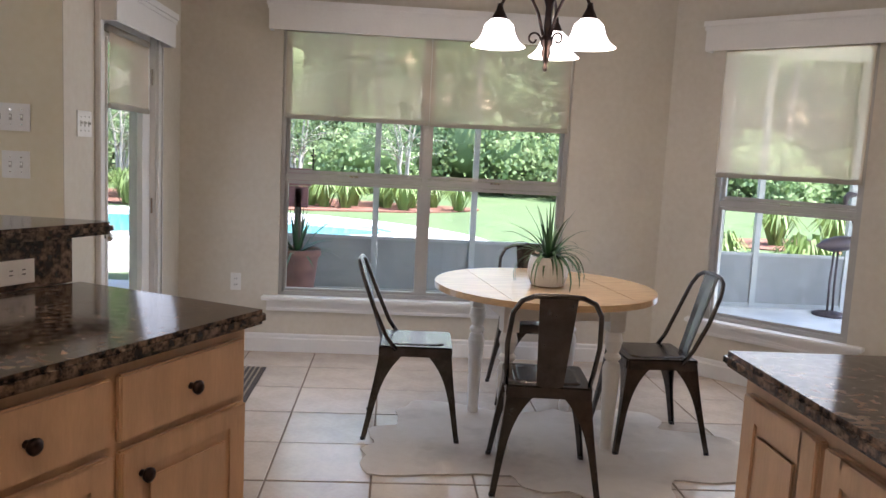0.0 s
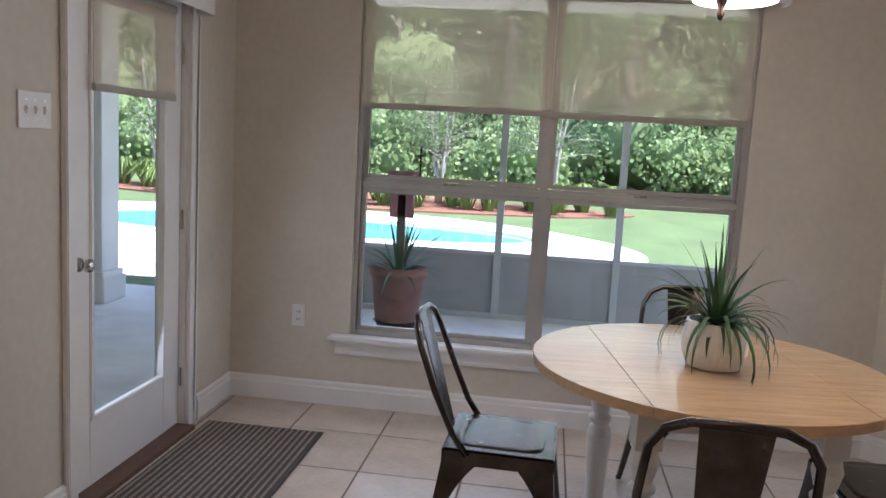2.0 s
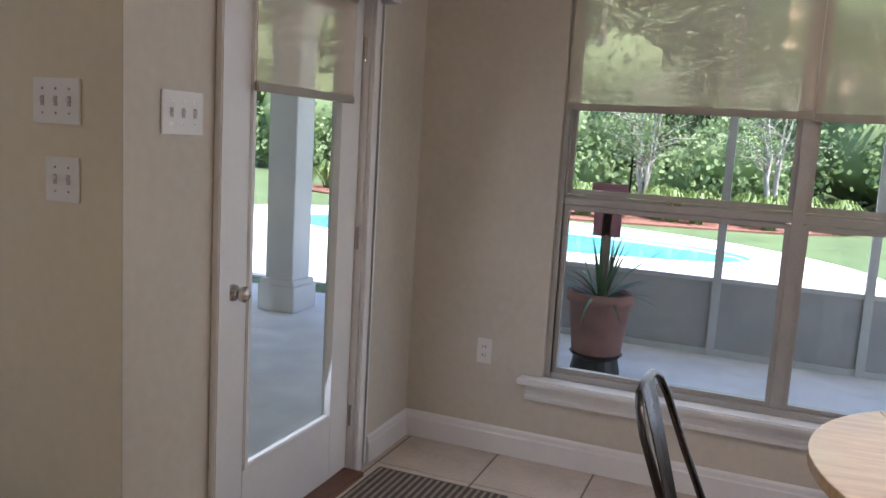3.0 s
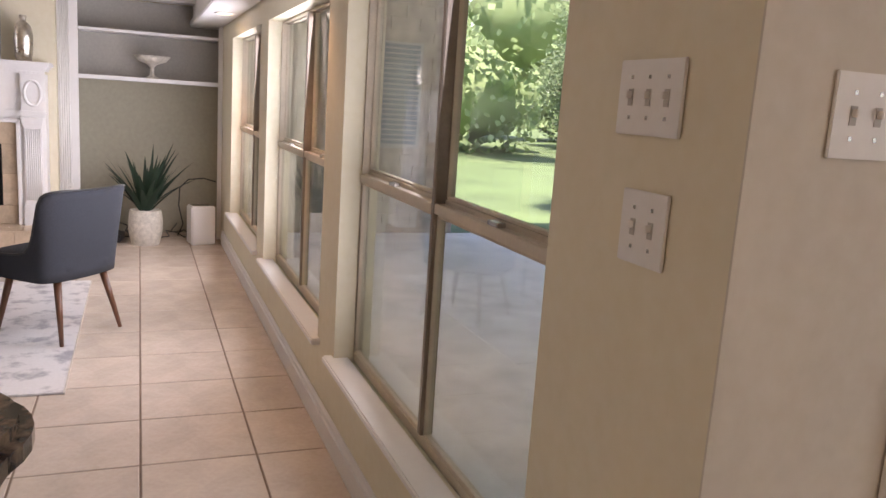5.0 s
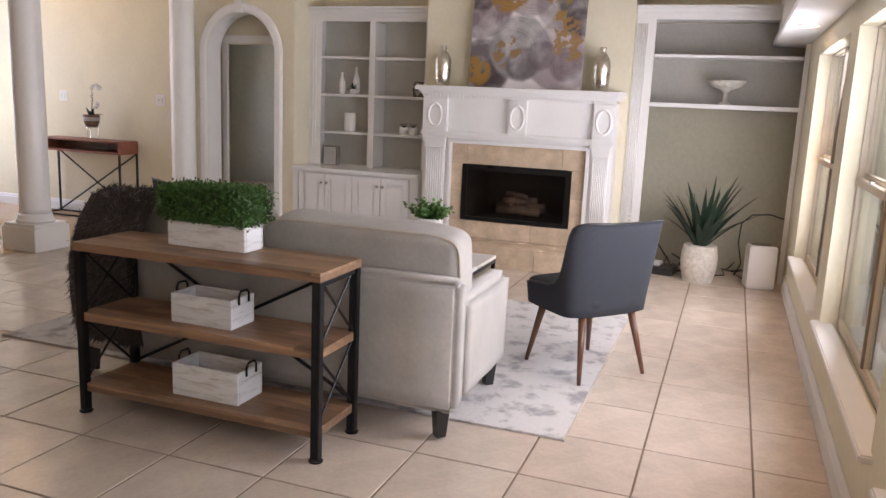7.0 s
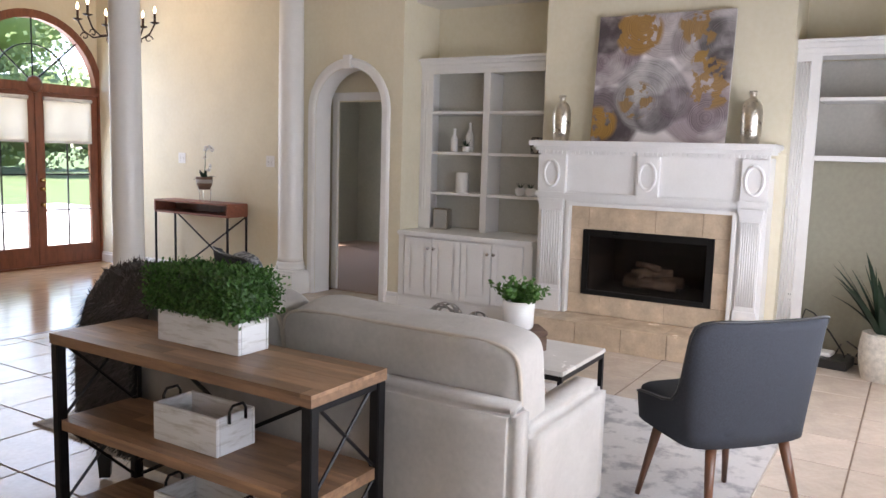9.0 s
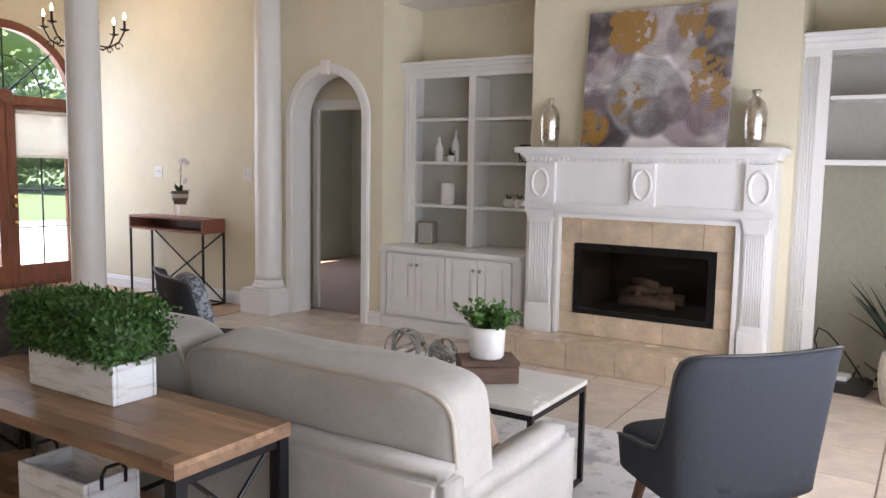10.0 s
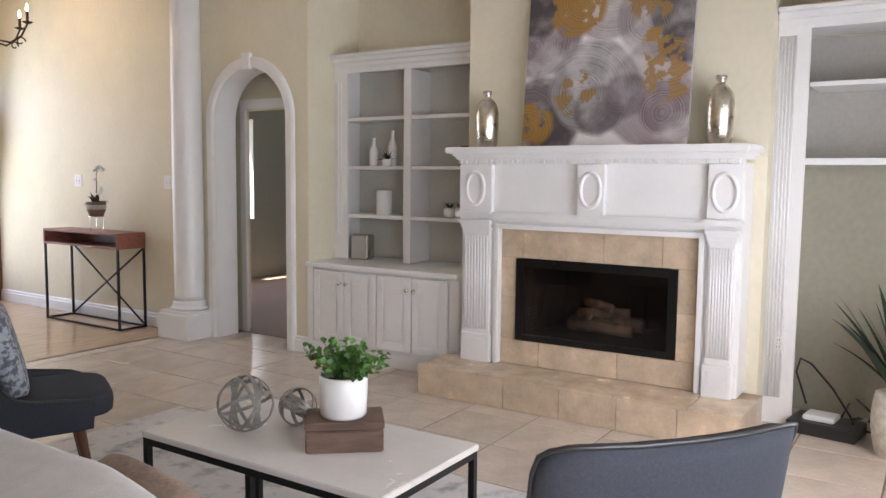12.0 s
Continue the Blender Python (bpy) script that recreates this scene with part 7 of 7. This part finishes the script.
def tree(m, h, seed, label, trunks=1, crown=(1.8, 2.0), n=1700, leaf=0.16, bark=BARK, mat=LEAF, low=0.35):
    t = thing("tree", label, "tree", "garden trees", at=m)
    rn = random.Random(seed)
    tb, lf = bmnew(), bmnew()
    tips = []
    for k in range(trunks):
        a = 6.28 * k / max(trunks, 1) + seed
        lean = 0.10 * h if trunks > 1 else 0.02 * h
        pts = [(0.05 * math.cos(a), 0.05 * math.sin(a), 0)]
        for j in range(1, 7):
            v = j / 6
            pts.append((lean * v * math.cos(a) + rn.gauss(0, 0.03), lean * v * math.sin(a) + rn.gauss(0, 0.03), h * 0.72 * v))
        tube(tb, pts, 0.035 * h / 4 + 0.02, 8, taper=0.012)
        for j in range(9):
            v = rn.uniform(0.35, 1.0)
            i = min(5, int(v * 6))
            p = Vector(pts[i]).lerp(Vector(pts[i + 1]), v * 6 - i)
            b = rn.uniform(0, 6.28)
            L = crown[0] * rn.uniform(0.5, 0.95)
            q = p + Vector((math.cos(b) * L, math.sin(b) * L, rn.uniform(0.2, 0.7) * L))
            mid = p.lerp(q, 0.5) + Vector((0, 0, 0.1 * L))
            tube(tb, [p, mid, q], 0.022, 5, taper=0.005)
            tips += [q, mid]
    cs = []
    while len(cs) < n:
        c = rn.choice(tips) + Vector((rn.gauss(0, 0.35), rn.gauss(0, 0.35), rn.gauss(0, 0.3))) * crown[0] * 0.6
        if c.z < h * low:
            continue
        cs.append((c, (rn.gauss(0, 1), rn.gauss(0, 1), rn.gauss(0.4, 0.7))))
    leaves(lf, cs, leaf, rn, 0.2, 0.55)
    part("trunk", tb, bark, t, smooth=True)
    part("crown", lf, mat, t)
    return t


PALEBARK = material("pale_smooth_bark", (0.42, 0.38, 0.32), 0.8, var=0.35, scale=8, bump=0.3)
t1 = tree(pose(0.42, 21.8, -0.14), 4.6, 1, "slender multi-stemmed crape tree by the pool bed", 4, (1.3, 1.5), 4200, 0.075, PALEBARK, LEAF, 0.3)
copy_thing(t1, pose(-2.5, 21.7, -0.14, 0, 0, 70))
copy_thing(t1, pose(-10.2, 21.5, -0.14, 0, 0, 160))
copy_thing(t1, pose(-7.0, 21.2, -0.14, 0, 0, 220))
t2 = tree(pose(-11.6, 9.2, -0.14), 4.4, 5, "bushy green yard tree beyond the porch", 1, (1.1, 1.8), 50000, 0.062, BARK, LEAF, 0.28)
copy_thing(t2, pose(-9.0, -16.0, -0.14, 0, 0, 40))
copy_thing(t2, pose(-4.2, -19.0, -0.14, 0, 0, 140))
copy_thing(t2, pose(11.5, 16.0, -0.14, 0, 0, 100))


def clump(m, n, L, seed, label):
    c = thing("garden_plant", label, "plant", "bed plants", at=m)
    rn = random.Random(seed)
    bm = bmnew()
    for _ in range(n):
        a = rn.uniform(0, 6.28)
        o = Vector((math.cos(a), math.sin(a), 0))
        s = Vector((-o.y, o.x, 0)) * 0.018
        p = o * rn.uniform(0, 0.15)
        t = rn.uniform(0.2, 1.0)
        q = p + o * L * 0.45 * t + Vector((0, 0, L * (1.1 - 0.4 * t)))
        e = p + o * L * 0.95 * t + Vector((0, 0, L * (0.95 - 0.75 * t)))
        v = [bm.verts.new(x) for x in (p - s, p + s, q + s, q - s, e)]
        bm.faces.new(v[:4])
        bm.faces.new((v[3], v[2], v[4]))
    part("leaves", bm, BEDLEAF, c)
    return c


c1 = clump(pose(-6.0, 18.6, -0.1), 90, 0.75, 2, "arching green strap-leaf garden plant in the mulch bed")
rnd = random.Random(12)
for k in range(40):
    copy_thing(c1, pose(-11.2 + 0.33 * k + rnd.uniform(-0.3, 0.3), 19.9 + rnd.uniform(-0.5, 1.8) + 0.5 * abs(k - 20) / 20, -0.1, 0, 0, rnd.uniform(0, 360)))
for k in range(7):
    copy_thing(c1, pose(8.0 + 0.9 * k, 15.0 + rnd.uniform(-0.5, 0.8), -0.11, 0, 0, rnd.uniform(0, 360)))
for k in range(4):
    copy_thing(c1, pose(3.2 + 1.1 * k, 9.3 + rnd.uniform(-0.3, 0.5), -0.13, 0, 0, rnd.uniform(0, 360)))

# far woods all around
rnd = random.Random(77)
bm = bmnew()


def crown_core(bm, cx, cy, cz, r):
    """The dense, lumpy inside of a far crown."""
    ph = rnd.uniform(0, 6.28)
    rows = []
    for i in range(7):
        e = -math.pi / 2 + math.pi * i / 6
        rows.append([])
        for k in range(10):
            a = 2 * math.pi * k / 10
            q = r * (0.9 + 0.14 * math.sin(3 * a + ph + 2 * i) + 0.08 * math.sin(5 * a - ph))
            rows[-1].append(bm.verts.new((cx + q * math.cos(e) * math.cos(a), cy + q * math.cos(e) * math.sin(a), max(cz + 0.8 * q * math.sin(e), -0.12))))
    for a, b in zip(rows, rows[1:]):
        for k in range(10):
            bm.faces.new((a[k], a[(k + 1) % 10], b[(k + 1) % 10], b[k]))


crowns = [(rnd.uniform(-48, 52), rnd.uniform(30, 46), rnd.uniform(2, 14), rnd.uniform(1.6, 3.6)) for _ in range(300)] + [(rnd.uniform(-48, 52), rnd.uniform(28, 33), rnd.uniform(0.3, 1.6), rnd.uniform(1.0, 2.0)) for _ in range(110)]
for cx, cy, cz, r in crowns:
    cs = []
    for _ in range(850):
        d = Vector((rnd.gauss(0, 1), rnd.gauss(0, 1), rnd.gauss(0, 1))).normalized() * r * rnd.uniform(0.82, 1.08)
        cs.append((Vector((cx, cy, max(cz + d.z * 0.8, -0.1))) + Vector((d.x, d.y, 0)), d))
    leaves(bm, cs, 0.25, rnd, 0.2, 0.75)
    crown_core(bm, cx, cy, cz, r * 0.74)
tagged(link("woods", bm, FARLEAF, smooth=True), "dense green woodland edge beyond the lawn", "woods", kind="stuff")
bm = bmnew()
for _ in range(170):
    cx, cy, cz, r = rnd.choice(((rnd.uniform(-45, -22), rnd.uniform(-25, 40), rnd.uniform(0, 5), 2.6), (rnd.uniform(-30, 20), rnd.uniform(-45, -32), rnd.uniform(1, 9), 3.0)))
    cs = []
    for _ in range(520):
        d = Vector((rnd.gauss(0, 1), rnd.gauss(0, 1), rnd.gauss(0, 1))).normalized() * r * rnd.uniform(0.75, 1.05)
        cs.append((Vector((cx + d.x, cy + d.y, max(cz + d.z * 0.8, -0.1))), d))
    leaves(bm, cs, 0.32, rnd, 0.2, 0.75)
    crown_core(bm, cx, cy, cz, r * 0.74)
tagged(link("side_woods", bm, FARLEAF, smooth=True), "green trees round the far edge of the plot", "woods", kind="stuff")
tk = bmnew()
for _ in range(46):
    x, y = rnd.uniform(-45, 50), rnd.uniform(30, 44)
    tube(tk, [(x, y, -0.14), (x + rnd.gauss(0, 0.3), y, 6), (x + rnd.gauss(0, 0.6), y, 13)], rnd.uniform(0.1, 0.22), 6, taper=0.05)
tagged(link("wood_trunks", tk, BARK), "thin grey trunks among the far woods", "woods", kind="stuff")
structure("backdrop", box(B(-60, 60, 50, 50.3, -0.14, 15), -60.3, -60, -60, 50, -0.14, 5), FARLEAF, "dark green far woodland", "backdrop")

# ---- floors: tiles on grout, wood in the foyer ----
def clip(poly, region):
    for i in range(len(region)):
        a, b = region[i], region[(i + 1) % len(region)]
        out = []
        for j in range(len(poly)):
            p, q = poly[j], poly[(j + 1) % len(poly)]
            sp = (b[0] - a[0]) * (p[1] - a[1]) - (b[1] - a[1]) * (p[0] - a[0])
            sq = (b[0] - a[0]) * (q[1] - a[1]) - (b[1] - a[1]) * (q[0] - a[0])
            if sp >= 0:
                out.append(p)
            if sp * sq < 0:
                t = sp / (sp - sq)
                out.append((p[0] + t * (q[0] - p[0]), p[1] + t * (q[1] - p[1])))
        poly = out
        if len(poly) < 3:
            return []
    return poly


FOY = -2.66
R1 = [(AX, FOY), (DX, FOY), (DX, LY), (AX, LY)]
RN = [(-8.6, 2.05), (AX, 2.05), (AX, LY), (-8.6, LY)]
RA = [(-8.30, ARC0), (AX, ARC0), (AX, ARC1), (-8.30, ARC1)]
R2 = [(DX, FY), (3.23, FY), (3.23, 4.03), (2.0, NY), (DX, NY)]
floor_ob = structure("floor", rug_mesh(R1, -0.1, 0.096), GROUT, "brown grout bed of the tiled floor", "floor")
for rg, nm in ((R2, "floor_kitchen"), (RN, "floor_niche"), (RA, "floor_arch")):
    structure(nm, rug_mesh(rg, -0.1, 0.096), GROUT, "brown grout bed of the tiled floor", "floor")
structure("floor_foyer", B(AX, DX, FY, FOY - 0.03, -0.1, -0.001), WOODFLOOR, "glossy honey wood foyer floor", "floor")
structure("floor_strip", B(AX, DX, FOY - 0.03, FOY, -0.1, 0.002), WALNUT, "dark wood strip between wood and tile", "floor")
P, PY, X0, Y0, G = 0.4425, 0.4355, -0.332, 4.883, 0.004
full = None
joined = bmnew()


def tile_bm(bm, poly, z):
    c = (sum(p[0] for p in poly) / len(poly), sum(p[1] for p in poly) / len(poly))
    lo = [bm.verts.new((x, y, -0.02)) for x, y in poly]
    mi = [bm.verts.new((x, y, z - 0.0018)) for x, y in poly]
    hi = [bm.verts.new((c[0] + (x - c[0]) * 0.986, c[1] + (y - c[1]) * 0.986, z)) for x, y in poly]
    for a, b in ((lo, mi), (mi, hi)):
        for i in range(len(poly)):
            j = (i + 1) % len(poly)
            bm.faces.new((a[i], a[j], b[j], b[i]))
    bm.faces.new(hi)


count = 0
for i in range(-19, 9):
    for j in range(-25, 2):
        x0, y0 = X0 + P * i + G, Y0 + PY * j + G
        x1, y1 = x0 + P - 2 * G, y0 + PY - 2 * G
        sq = [(x0, y0), (x1, y0), (x1, y1), (x0, y1)]
        for rg in (R1, R2, RN, RA):
            poly = clip(sq, rg)
            if not poly:
                continue
            z = 0.0006 * math.sin(i * 12.9 + j * 78.2)
            whole = len(poly) == 4 and abs(poly[0][0] - x0) < 1e-6 and abs(poly[2][1] - y1) < 1e-6 and abs(poly[2][0] - x1) < 1e-6 and abs(poly[0][1] - y0) < 1e-6
            near = y0 > 1.3 or (x0 < -6.0 and y0 > -0.6)
            if whole and near and count < 300:
                if full is None:
                    b = bmnew()
                    h = P / 2 - G
                    g = PY / 2 - G
                    tile_bm(b, [(-h, -g), (h, -g), (h, g), (-h, g)], 0.0)
                    full = part("tile", b, TILE, floor_ob)
                    ob = full
                else:
                    ob = new("tile", full.data)
                    ob.parent = floor_ob
                ob.matrix_basis = pose((x0 + x1) / 2, (y0 + y1) / 2, z, 0, 0, 180 * ((i * 3 + j * 5) % 2))
                count += 1
            else:
                tile_bm(joined, poly, z)
rest = part("tile_field", joined, TILE, floor_ob)
rest["kind"] = "stuff"
